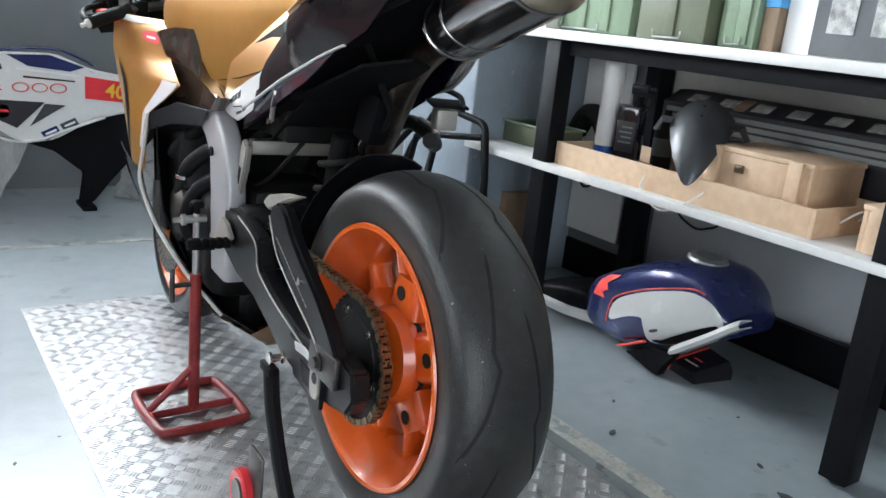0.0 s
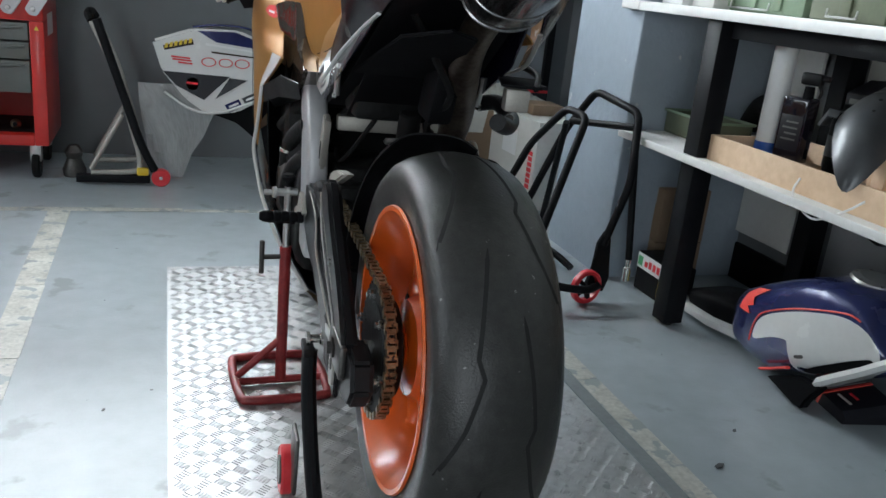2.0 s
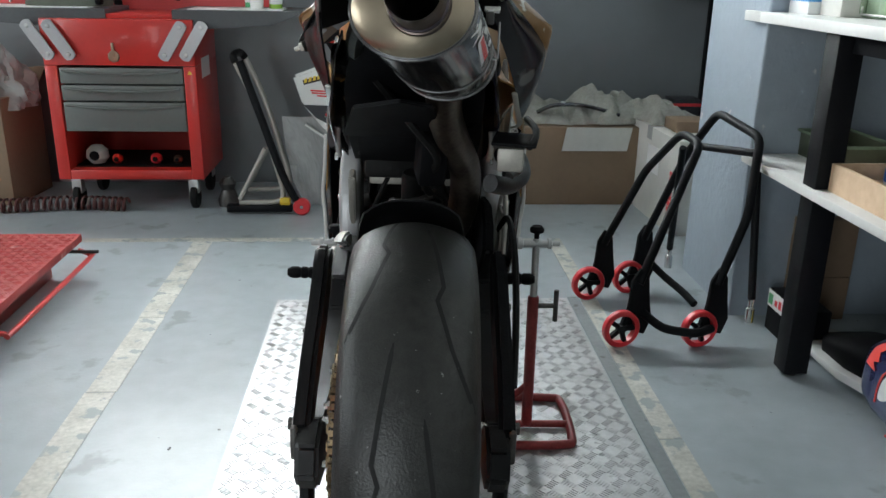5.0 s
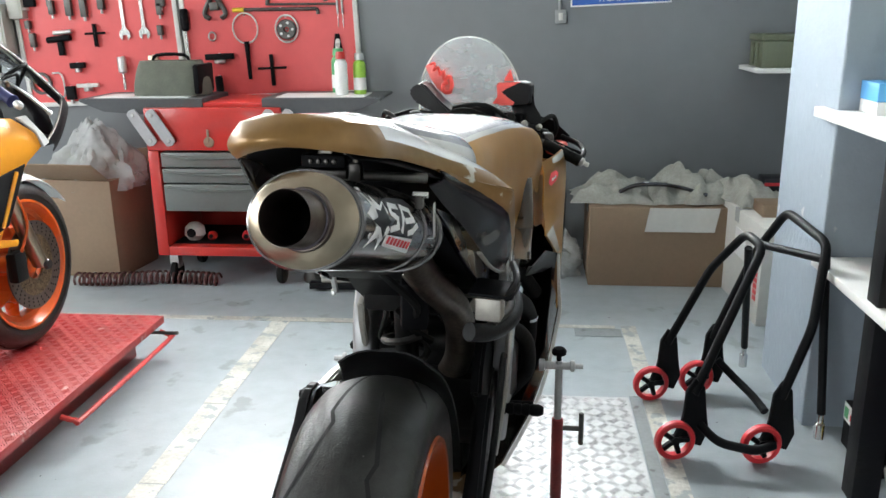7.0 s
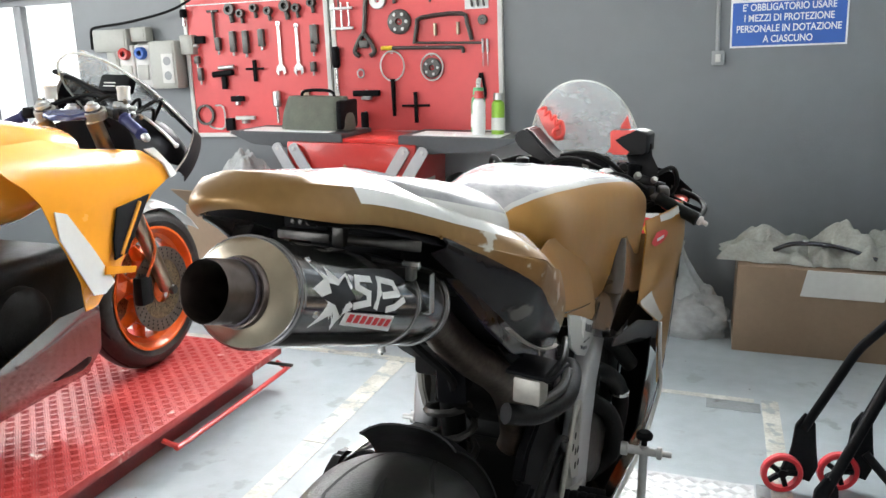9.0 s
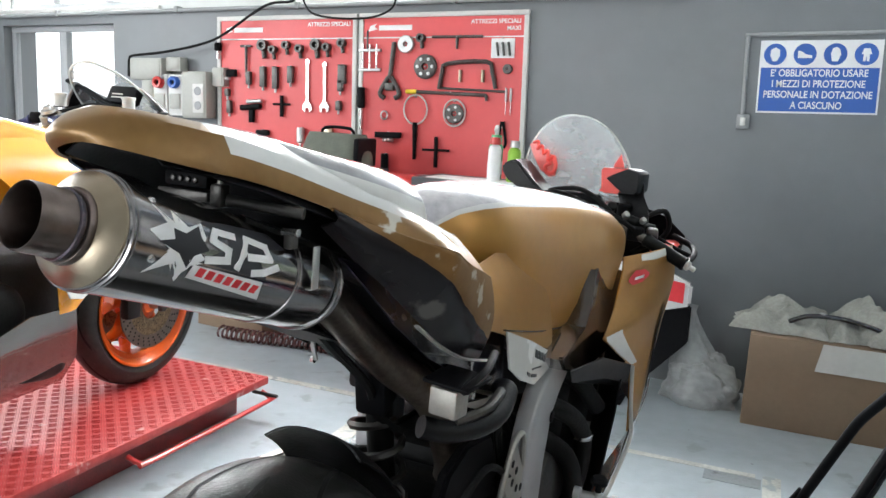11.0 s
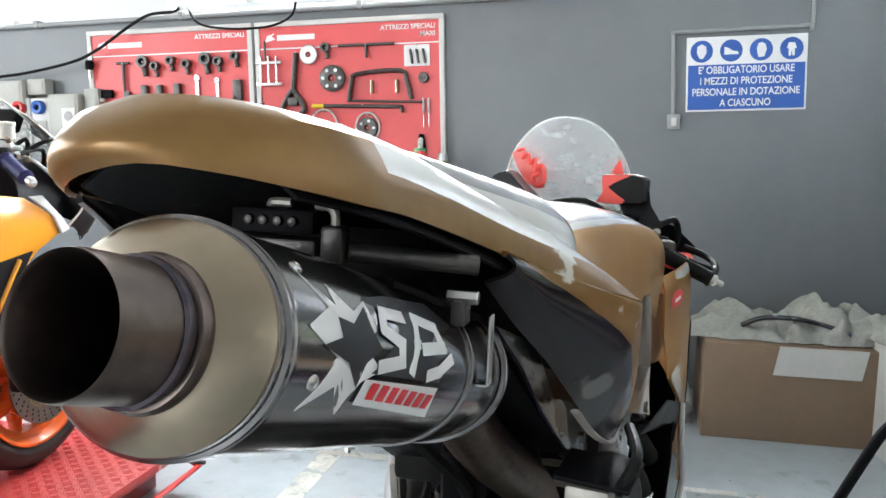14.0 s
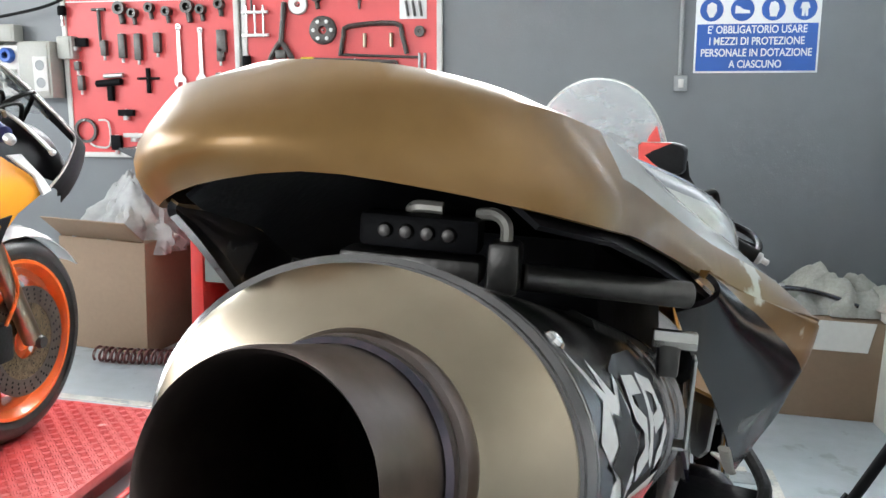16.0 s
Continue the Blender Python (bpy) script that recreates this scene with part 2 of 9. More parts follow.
    "yellow": material("yellow_plastic", (0.72, 0.50, 0.03), 0.4),
    "lime": material("lime_green_label", (0.28, 0.52, 0.05), 0.35),
    "bottle_green": material("green_plastic", (0.10, 0.42, 0.18), 0.35),
    "cloth": material("grey_cloth", (0.36, 0.36, 0.32), 0.9, 0, 0.2, 10, 0.2, 60),
    "fluo": material("fluorescent_red_sticker", (0.95, 0.10, 0.08), 0.4),
    "print_red": material("red_print", (0.70, 0.03, 0.04), 0.4),
    "ink": material("black_print", (0.015, 0.015, 0.02), 0.45),
    "photo": material("grey_photo_print", (0.35, 0.35, 0.34), 0.4, 0, 0.7, 40),
    "bag": material("grey_green_fabric", (0.135, 0.145, 0.115), 0.8, 0, 0.15, 20, 0.2, 150),
    "sash": material("grey_window_sash", (0.40, 0.41, 0.42), 0.5, 0, 0.06, 9),
    "box_beige": material("beige_grey_plastic", (0.40, 0.40, 0.36), 0.5, 0, 0.06, 8, 0.02, 160),
    "mount_grey": material("wall_conduit_grey", (0.30, 0.31, 0.31), 0.5, 0, 0.05, 9),
}


def clear_material(name, color, alpha_rough=0.05, trans=1.0):
    m = bpy.data.materials.new(name)
    m.use_nodes = True
    b = m.node_tree.nodes["Principled BSDF"]
    b.inputs["Base Color"].default_value = (*color, 1)
    b.inputs["Roughness"].default_value = alpha_rough
    b.inputs["Transmission Weight"].default_value = trans
    b.inputs["IOR"].default_value = 1.12
    return m


def film_material(name, color, amount):
    """Thin milky plastic film: part clear, part matt."""
    m = bpy.data.materials.new(name)
    m.use_nodes = True
    nt = m.node_tree
    b = nt.nodes["Principled BSDF"]
    b.inputs["Base Color"].default_value, b.inputs["Roughness"].default_value = (*color, 1), 0.3
    clear = nt.nodes.new("ShaderNodeBsdfTransparent")
    mix = nt.nodes.new("ShaderNodeMixShader")
    n = nt.nodes.new("ShaderNodeTexNoise")
    n.inputs["Scale"].default_value, n.inputs["Detail"].default_value = 9.0, 5.0
    r = nt.nodes.new("ShaderNodeMapRange")
    r.inputs["From Min"].default_value, r.inputs["From Max"].default_value = 0.3, 0.7
    r.inputs["To Min"].default_value, r.inputs["To Max"].default_value = max(0, amount - 0.07), min(1, amount + 0.07)
    nt.links.new(n.outputs["Fac"], r.inputs["Value"])
    nt.links.new(r.outputs["Result"], mix.inputs[0])
    nt.links.new(clear.outputs[0], mix.inputs[1])
    nt.links.new(b.outputs[0], mix.inputs[2])
    nt.links.new(mix.outputs[0], nt.nodes["Material Output"].inputs["Surface"])
    return m


M["red_film"] = film_material("translucent_red_film", (0.85, 0.20, 0.17), 0.75)
M["screen"] = film_material("scratched_clear_acrylic", (0.86, 0.90, 0.91), 0.24)
M["film"] = film_material("milky_plastic_film", (0.52, 0.53, 0.52), 0.62)
M["glass"] = clear_material("window_glass", (0.95, 0.97, 0.97))


def glow_material(name, color, strength):
    m = bpy.data.materials.new(name)
    m.use_nodes = True
    nt = m.node_tree
    e = nt.nodes.new("ShaderNodeEmission")
    e.inputs["Color"].default_value, e.inputs["Strength"].default_value = (*color, 1), strength
    nt.links.new(e.outputs[0], nt.nodes["Material Output"].inputs["Surface"])
    return m


M["outside"] = glow_material("overcast_sky_backdrop", (0.95, 0.98, 1.0), 1.6)


# ---- mesh helpers ----
def link(name, bm, mat, parent=None, label="", smooth=True, sharp=35):
    me = bpy.data.meshes.new(name)
    bmesh.ops.recalc_face_normals(bm, faces=bm.faces)
    bm.to_mesh(me)
    bm.free()
    for m in (mat if isinstance(mat, (list, tuple)) else [mat]):
        me.materials.append(m)
    if smooth:
        me.shade_smooth()
        me.set_sharp_from_angle(angle=radians(sharp))
    ob = new(name, me)
    if parent is not None:
        ob.parent = parent
    if label:
        ob["label"] = label
    return ob


def part(name, bm, mat, parent, label=""):
    return link(name, bm, mat, parent, label)


def thing(name, label, category, m=None, group="", kind=""):
    ob = new(name)
    ob.empty_display_size = 0.1
    if m is not None:
        ob.matrix_world = m
    return tagged(ob, label, category, group, kind)


def move(bm, m, verts=None):
    bmesh.ops.transform(bm, matrix=m, verts=verts if verts is not None else bm.verts)
    return bm


def box(size, at=(0, 0, 0), bevel=0.0, bm=None, rot=None, seg=2):
    """A box, centred at a place."""
    b = bmesh.new()
    bmesh.ops.create_cube(b, size=1)
    bmesh.ops.scale(b, vec=size, verts=b.verts)
    if bevel:
        bmesh.ops.bevel(b, geom=b.edges[:], offset=bevel, segments=seg, affect="EDGES", profile=0.5, clamp_overlap=True)
    m = Matrix.Translation(at)
    if rot is not None:
        m = m @ Euler([radians(a) for a in rot]).to_matrix().to_4x4()
    move(b, m)
    return join(bm, b)


def span(lo, hi, bevel=0.0, bm=None):
    """A box from corner to corner."""
    size = [h - l for l, h in zip(lo, hi)]
    return box(size, [(l + h) / 2 for l, h in zip(lo, hi)], bevel, bm)


def join(bm, b):
    if bm is None:
        return b
    me = bpy.data.meshes.new("tmp")
    b.to_mesh(me)
    b.free()
    bm.from_mesh(me)
    bpy.data.meshes.remove(me)
    return bm


def aim(a, b):
    """A matrix that lays +z from a to b, at a."""
    d = Vector(b) - Vector(a)
    return Matrix.Translation(a) @ d.to_track_quat("Z", "Y").to_matrix().to_4x4()


def lathe(profile, m=None, seg=32, bm=None, squash=1.0):
    """Turns rows of (radius, height) round +z; m lays the result."""
    b = bmesh.new()
    rings = []
    for r, h in profile:
        if r < 1e-6:
            rings.append([b.verts.new((0, 0, h))])
        else:
            rings.append([b.verts.new((r * math.cos(2 * math.pi * k / seg), r * squash * math.sin(2 * math.pi * k / seg), h)) for k in range(seg)])
    for lo, hi in zip(rings, rings[1:]):
        for k in range(seg):
            k2 = (k + 1) % seg
            if len(lo) == 1 and len(hi) == 1:
                continue
            if len(lo) == 1:
                b.faces.new((lo[0], hi[k2], hi[k]))
            elif len(hi) == 1:
                b.faces.new((lo[k], lo[k2], hi[0]))
            else:
                b.faces.new((lo[k], lo[k2], hi[k2], hi[k]))
    if m is not None:
        move(b, m)
    return join(bm, b)


def rod(a, c, r, r2=None, seg=12, bm=None):
    h = (Vector(c) - Vector(a)).length
    r2 = r if r2 is None else r2
    e = min(r, r2) * 0.15
    return lathe([(0, 0), (r - e, 0), (r, e), (r2, h - e), (r2 - e, h), (0, h)], aim(a, c), seg, bm)


def smooth_path(points, n=6, closed=False):
    """Catmull-Rom through the points."""
    p = [Vector(v) for v in points]
    out, count = [], len(p)
    for i in range(count if closed else count - 1):
        g = lambda k: p[k % count] if closed else p[max(0, min(count - 1, k))]
        p0, p1, p2, p3 = g(i - 1), g(i), g(i + 1), g(i + 2)
        for j in range(n):
            t = j / n
            out.append(0.5 * ((2 * p1) + (p2 - p0) * t + (2 * p0 - 5 * p1 + 4 * p2 - p3) * t * t + (3 * p1 - p0 - 3 * p2 + p3) * t ** 3))
    if not closed:
        out.append(p[-1])
    return out


def tube(points, r, seg=10, bm=None, closed=False, n=6, flat=1.0, taper=None):
    """A round bar along a smooth path."""
    path = smooth_path(points, n, closed) if n > 1 else [Vector(v) for v in points]
    b = bmesh.new()
    count, rings, up = len(path), [], None
    for i, p in enumerate(path):
        nxt = path[(i + 1) % count] if closed or i < count - 1 else path[i]
        prv = path[(i - 1) % count] if closed or i > 0 else path[i]
        d = (nxt - prv).normalized()
        if up is None:
            up = Vector((0, 0, 1)) if abs(d.z) < 0.9 else Vector((0, 1, 0))
        side = d.cross(up).normalized()
        up = side.cross(d).normalized()
        rr = r if taper is None else r + (taper - r) * i / (count - 1)
        rings.append([b.verts.new(p + side * rr * math.cos(2 * math.pi * k / seg) + up * rr * flat * math.sin(2 * math.pi * k / seg)) for k in range(seg)])
    pairs = list(zip(rings, rings[1:])) + ([(rings[-1], rings[0])] if closed else [])
    for lo, hi in pairs:
        for k in range(seg):
            b.faces.new((lo[k], lo[(k + 1) % seg], hi[(k + 1) % seg], hi[k]))
    if not closed:
        b.faces.new(rings[0][::-1])
        b.faces.new(rings[-1])
    return join(bm, b)


def loft(sections, caps=True, bm=None, closed=True):
    """Skins loops of equal length, one after another."""
    b = bmesh.new()
    rings = [[b.verts.new(v) for v in s] for s in sections]
    n = len(rings[0])
    for lo, hi in zip(rings, rings[1:]):
        for k in range(n if closed else n - 1):
            b.faces.new((lo[k], lo[(k + 1) % n], hi[(k + 1) % n], hi[k]))
    if caps and closed:
        b.faces.new(rings[0][::-1])
        b.faces.new(rings[-1])
    return join(bm, b)


def thick(bm, t):
    """Gives an open sheet a thickness."""
    bmesh.ops.recalc_face_normals(bm, faces=bm.faces)
    bmesh.ops.solidify(bm, geom=bm.faces[:] + bm.edges[:] + bm.verts[:], thickness=t)
    return bm


def slab(outline, depth, m=None, bevel=0.0, bm=None):
    """A flat plate: an outline in x, y, given a depth along z."""
    b = bmesh.new()
    f = b.faces.new([b.verts.new((*p[:2], 0)) for p in outline])
    r = bmesh.ops.extrude_face_region(b, geom=[f])
    bmesh.ops.translate(b, vec=(0, 0, depth), verts=[v for v in r["geom"] if isinstance(v, bmesh.types.BMVert)])
    if bevel:
        bmesh.ops.bevel(b, geom=b.edges[:], offset=bevel, segments=2, affect="EDGES", clamp_overlap=True)
    if m is not None:
        move(b, m)
    return join(bm, b)


def fine(loop, n):
    """Resamples a closed smooth loop of 2D or 3D points."""
    return smooth_path([(*p, 0) if len(p) == 2 else p for p in loop], n, True)


def lettering(name, text, size, m, mat, parent, depth=0.0006, align="CENTER", label=""):
    """Raised letters in the built-in font, lying in x, y of m."""
    cu = bpy.data.curves.new(name, "FONT")
    cu.body, cu.size, cu.extrude, cu.align_x, cu.align_y = text, size, depth, align, "CENTER"
    cu.offset = size * 0.018
    tmp = bpy.data.objects.new("tmp_text", cu)
    scene.collection.objects.link(tmp)
    me = bpy.data.meshes.new_from_object(tmp)
    bpy.data.objects.remove(tmp)
    bpy.data.curves.remove(cu)
    me.transform(m)
    me.materials.clear()
    me.materials.append(mat)
    ob = new(name, me)
    ob.parent = parent
    if label:
        ob["label"] = label
    return ob


def bent(points, bend=0.035):
    """A straight-run path whose corners are short bends, for tube(..., n=1)."""
    p = [Vector(v) for v in points]
    out = [p[0]]
    for a, c, d in zip(p, p[1:], p[2:]):
        k = min(bend, (c - a).length * 0.45, (d - c).length * 0.45)
        u, v = c + (a - c).normalized() * k, c + (d - c).normalized() * k
        out += [u * (1 - t) ** 2 + c * 2 * t * (1 - t) + v * t * t for t in (0, 0.25, 0.5, 0.75, 1)]
    return out + [p[-1]]


UP_WALL = pose(0, 0, 0, 90, 0, 0)

# ---- the room ----
WALL_Y = 3.195
# the back wall's courses run two degrees off the sloping workshop floor
ON_WALL = Matrix.Translation((-0.6, WALL_Y, 1.3)) @ pose(0, 0, 0, 0, -2.0, 0) @ Matrix.Translation((0.6, -WALL_Y, -1.3))


def cells(lo, hi, holes, axis, depth, bm=None):
    """A wall of a given depth with rectangular openings; lo, hi and holes are (u, z) pairs; axis is the wall's run."""
    us = sorted({lo[0], hi[0], *[v for h in holes for v in (h[0], h[2])]})
    zs = sorted({lo[1], hi[1], *[v for h in holes for v in (h[1], h[3])]})
    bm = bm or bmesh.new()
    for u0, u1 in zip(us, us[1:]):
        for z0, z1 in zip(zs, zs[1:]):
            cu, cz = (u0 + u1) / 2, (z0 + z1) / 2
            if any(h[0] < cu < h[2] and h[1] < cz < h[3] for h in holes):
                continue
            if axis == "x":
                span((u0, depth[0], z0), (u1, depth[1], z1), bm=bm)
            else:
                span((depth[0], u0, z0), (depth[1], u1, z1), bm=bm)
    bmesh.ops.remove_doubles(bm, verts=bm.verts, dist=0.0005)
    return bm


floor = link("floor", span((-9, -9, -0.2), (6, 7, 0)), M["floor"], smooth=False)
tagged(floor, "worn blue-grey painted concrete workshop floor", "floor", kind="structure")

EDGE = 1.765
low_hole = (-4.1, 0.85, -3.2, 1.70)
wall = link("wall_back", cells((-4.7, -0.4), (2.0, EDGE), [low_hole], "x", (WALL_Y, WALL_Y + 0.25)), M["wall_grey"], smooth=False)
wall.matrix_world = ON_WALL
tagged(wall, "grey painted lower part of the workshop wall", "wall", kind="structure")
win_a, win_b = (-1.97, 1.80, 0.66, 2.55), (-4.1, 1.80, -2.86, 2.55)
wall = link("wall_back_upper", cells((-4.7, EDGE), (2.0, 3.3), [win_a, win_b], "x", (WALL_Y + 0.004, WALL_Y + 0.25)), M["wall_white"], smooth=False)
wall.matrix_world = ON_WALL
tagged(wall, "white plastered upper part of the wall above grey paint", "wall", kind="structure")

wall = link("wall_right", span((1.70, 0.95, -0.1), (1.95, 3.1, 1.765)), M["wall_grey"], smooth=False)
tagged(wall, "grey painted wall beside the pillar", "wall", kind="structure")
wall = link("wall_right_bench", span((1.702, -4.6, -0.1), (1.95, 0.949, 1.765)), M["wall_pale"], smooth=False)
tagged(wall, "pale grey painted wall behind the workbench", "wall", kind="structure")
wall = link("wall_right_upper", span((1.704, -4.6, 1.765), (1.95, 3.1, 3.3)), M["wall_white"], smooth=False)
tagged(wall, "white plastered upper wall above the workbench", "wall", kind="structure")
# left wall and its window are assumed, out of view
wall = link("wall_left", cells((-4.6, -0.1), (3.15, 3.3), [(-1.7, 1.15, 2.1, 2.4)], "y", (-4.7, -4.45)), M["wall_dim"], smooth=False)
tagged(wall, "unseen grey side wall with an assumed window opening", "wall", kind="structure")
# out of view; its opening is made up for the fill lamp
wall = link("wall_front", cells((-4.7, -0.1), (1.95, 3.3), [(-3.2, 0.0, -1.4, 2.3)], "x", (-4.75, -4.5)), M["wall_dim"], smooth=False)
tagged(wall, "unseen grey wall with an opening added for fill light", "wall", kind="structure")
# closes the room out of view, dark against bounced light
ceiling = link("ceiling", span((-4.7, -4.75, 3.2), (1.95, 3.6, 3.35)), M["ceiling"], smooth=False)
tagged(ceiling, "plain grey workshop ceiling, unseen", "ceiling", kind="structure")
pillar = link("pillar", span((1.12, 1.39, -0.05), (1.70, 1.86, 3.2), 0.006), M["pillar"], smooth=False)
tagged(pillar, "blue-grey painted concrete pillar with chipped plaster", "pillar", kind="structure")
skirt = link("baseboard_right", span((1.685, -4.4, 0), (1.70, 1.385, 0.14)), M["black"], smooth=False)
tagged(skirt, "black painted strip along the foot of the wall", "baseboard", kind="structure")

sky_card = link("backdrop", span((-6, 4.6, 0.5), (3, 4.65, 5.5)), M["outside"], smooth=False)
tagged(sky_card, "bright overcast sky outside the windows", "sky", kind="structure")


def window(name, x0, z0, x1, z1, bars, label):
    w = thing(name, label, "window", ON_WALL, kind="structure")
    f = bmesh.new()
    for a, c in (((x0, z0), (x1, z0 + 0.035)), ((x0, z1 - 0.035), (x1, z1))):
        span((a[0], WALL_Y + 0.06, a[1]), (c[0], WALL_Y + 0.10, c[1]), 0.004, f)
    for x in (x0 + 0.018, x1 - 0.018):
        span((x - 0.018, WALL_Y + 0.062, z0 + 0.036), (x + 0.018, WALL_Y + 0.098, z1 - 0.036), 0.004, f)
    part("window_frame", f, M["sash"], w)
    edges = [x0] + bars + [x1]
    for x in bars:
        part("mullion", span((x - 0.03, WALL_Y + 0.055, z0 + 0.036), (x + 0.03, WALL_Y + 0.105, z1 - 0.036), 0.004), M["sash"], w)
    for a, c in zip(edges, edges[1:]):
        p = part("pane", span((a + 0.03, WALL_Y + 0.078, z0 + 0.036), (c - 0.03, WALL_Y + 0.082, z1 - 0.036)), M["glass"], w)
        p.visible_shadow = False
    part("window_sill", span((x0 - 0.02, WALL_Y - 0.025, z0 - 0.03), (x1 + 0.02, WALL_Y + 0.055, z0 - 0.004), 0.004), M["off_white"], w)
    return w


window("window_1", win_a[0], win_a[1], win_a[2], win_a[3], [-1.584, -1.147, -0.718, -0.258, 0.178], "white framed clerestory window with six bright panes")
window("window_2", win_b[0], win_b[1], win_b[2], win_b[3], [-3.7, -3.28], "white framed clerestory window beside the plastered pier")
window("window_3", low_hole[0], low_hole[1], low_hole[2], low_hole[3], [-3.66], "low dark-edged window full of daylight")

# painted floor lines
def floor_line(segments, label):
    f = thing("floor_marking", label, "floor marking", kind="structure")
    for x0, y0, x1, y1, mat in segments:
        part("stripe", span((x0, y0, -0.004), (x1, y1, 0.0015)), M[mat], f)


floor_line([(-0.845, -3.2, -0.765, 0.90, "line"), (-0.842, 0.905, -0.762, 1.40, "line"), (-0.845, 1.405, -0.765, 2.188, "line")],
           "worn white line painted on the grey floor")
floor_line([(-2.4, 2.19, -0.95, 2.235, "line"), (-0.945, 2.192, -0.35, 2.24, "line"), (-0.345, 2.19, 0.62, 2.225, "line")],
           "worn white line painted along the wall side of the floor")
floor_line([(0.645, -3.2, 0.705, 0.62, "line"), (0.645, 0.625, 0.705, 2.225, "line")], "chipped white line beside the aluminium plate")
floor_line([(0.603, -3.2, 0.642, 1.56, "band"), (0.45, 2.10, 0.64, 2.185, "band")], "dark grey band left by older paint")

# aluminium tread plate
plate = thing("tread_plate", "silver aluminium five-bar tread plate lying on the floor", "floor plate")
part("sheet", span((-0.412, -1.6, 0.0), (0.598, 1.545, 0.003)), M["plate"], plate)


def tread(name, x0, y0, x1, y1, z, mat, parent, pitch=0.042, length=0.026, width=0.0040, height=0.0014, bars=5, kind="stuff"):
    """Raised lens-shaped bars in groups that turn by a right angle from one to the next."""
    verts, faces = [], []
    nx, ny = int((x1 - x0) / pitch), int((y1 - y0) / pitch)
    for i in range(nx):
        for j in range(ny):
            cx, cy = x0 + (i + 0.5) * (x1 - x0) / nx, y0 + (j + 0.5) * (y1 - y0) / ny
            a = radians(45 if (i + j) % 2 else -45)
            ux, uy, vx, vy = math.cos(a), math.sin(a), -math.sin(a), math.cos(a)
            for k in range(bars):
                o = (k - (bars - 1) / 2) * 0.0072
                bx, by = cx + vx * o, cy + vy * o
                n = len(verts)
                ln = length / 2
                verts += [(bx - ux * ln, by - uy * ln, z), (bx + vx * width / 2, by + vy * width / 2, z), (bx + ux * ln, by + uy * ln, z),
                          (bx - vx * width / 2, by - vy * width / 2, z), (bx - ux * ln * 0.55, by - uy * ln * 0.55, z + height),
                          (bx + ux * ln * 0.55, by + uy * ln * 0.55, z + height)]
                faces += [(n, n + 3, n + 4), (n, n + 4, n + 1), (n + 1, n + 4, n + 5), (n + 3, n + 5, n + 4), (n + 2, n + 5, n + 3), (n + 2, n + 1, n + 5)]
    me = bpy.data.meshes.new(name)
    me.from_pydata(verts, [], faces)
    me.materials.append(mat)
    ob = new(name, me)
    ob.parent = parent
    ob["kind"] = kind
    return ob


tread("tread_pattern", -0.405, -1.55, 0.592, 1.54, 0.003, M["plate"], plate, pitch=0.037, length=0.024, height=0.0019, width=0.0042)

# ---- the gold sports motorcycle ----
BIKE = pose(-0.007, -0.035, 0, 0, 1.2, -2.4)
bike = thing("motorcycle", "gold and black sports motorcycle raised on a paddock stand", "motorcycle", BIKE)
TO_X = Matrix.Rotation(radians(90), 4, "Y")
AX = Vector((0.007, 0.036, 0.425))


def wheel(parent, centre, r_tyre, half, r_rim, half_rim, name, disc=False, sprocket=False, rim_mat=None):
    """A cast wheel that turns round x: tyre, rim barrel, forked spokes and hub."""
    place = Matrix.Translation(centre) @ TO_X
    h, rr = half, r_tyre
    w = thing(name, "", "")
    w.parent = parent
    prof = [(r_rim - 0.008, -half_rim + 0.004), (r_rim + 0.012, -half_rim - 0.004), (r_rim + 0.03, -h * 0.97), (rr - 0.052, -h), (rr - 0.036, -h * 0.985),
            (rr - 0.022, -h * 0.86), (rr - 0.012, -h * 0.66), (rr - 0.0045, -h * 0.4), (rr - 0.001, -h * 0.18), (rr, 0)]
    prof += [(a, -b) for a, b in prof[-2::-1]]
    part("tyre", lathe(prof, place, 96), M["tyre"], w, "scuffed black slick-grooved tyre")
    # paired slanted dark strips repeated round the tread, groove shade put into their colour
    g = bmesh.new()

    def surface(t, ang, lift=0.0006):
        s = abs(t)
        rad = np.interp(s, [0, 0.18, 0.4, 0.66, 0.86, 0.985], [rr, rr - 0.001, rr - 0.0045, rr - 0.012, rr - 0.022, rr - 0.036]) + lift
        return Vector((t * h, rad * math.cos(ang), rad * math.sin(ang))) + Vector(centre)

    turns = 6
    for k in range(turns):
        for side in (-1, 1):
            a0 = 2.28 + 2 * math.pi * (k + (0.28 if side > 0 else 0)) / turns
            for way, wide in ((((0.22, 0.0), (0.36, 0.27), (0.45, 0.47), (0.36, 0.55), (0.57, 0.77), (0.90, 1.02)), 0.0030),):
                pts = [(t0 + (t1 - t0) * i / 5, d0 + (d1 - d0) * i / 5) for (t0, d0), (t1, d1) in zip(way, way[1:]) for i in range(5)] + [way[-1]]
                row = []
                for i, (t, d) in enumerate(pts):
                    e = wide * (0.25 if i in (0, len(pts) - 1) else 1.0) / h
                    row.append((g.verts.new(surface(side * t - e, a0 + d)), g.verts.new(surface(side * t + e, a0 + d))))
                for (p, q), (p2, q2) in zip(row, row[1:]):
                    g.faces.new((p, q, q2, p2))
    part("tread_groove_strip", g, M["groove"], w)
    rim_mat = rim_mat or M["orange"]
    hr = half_rim
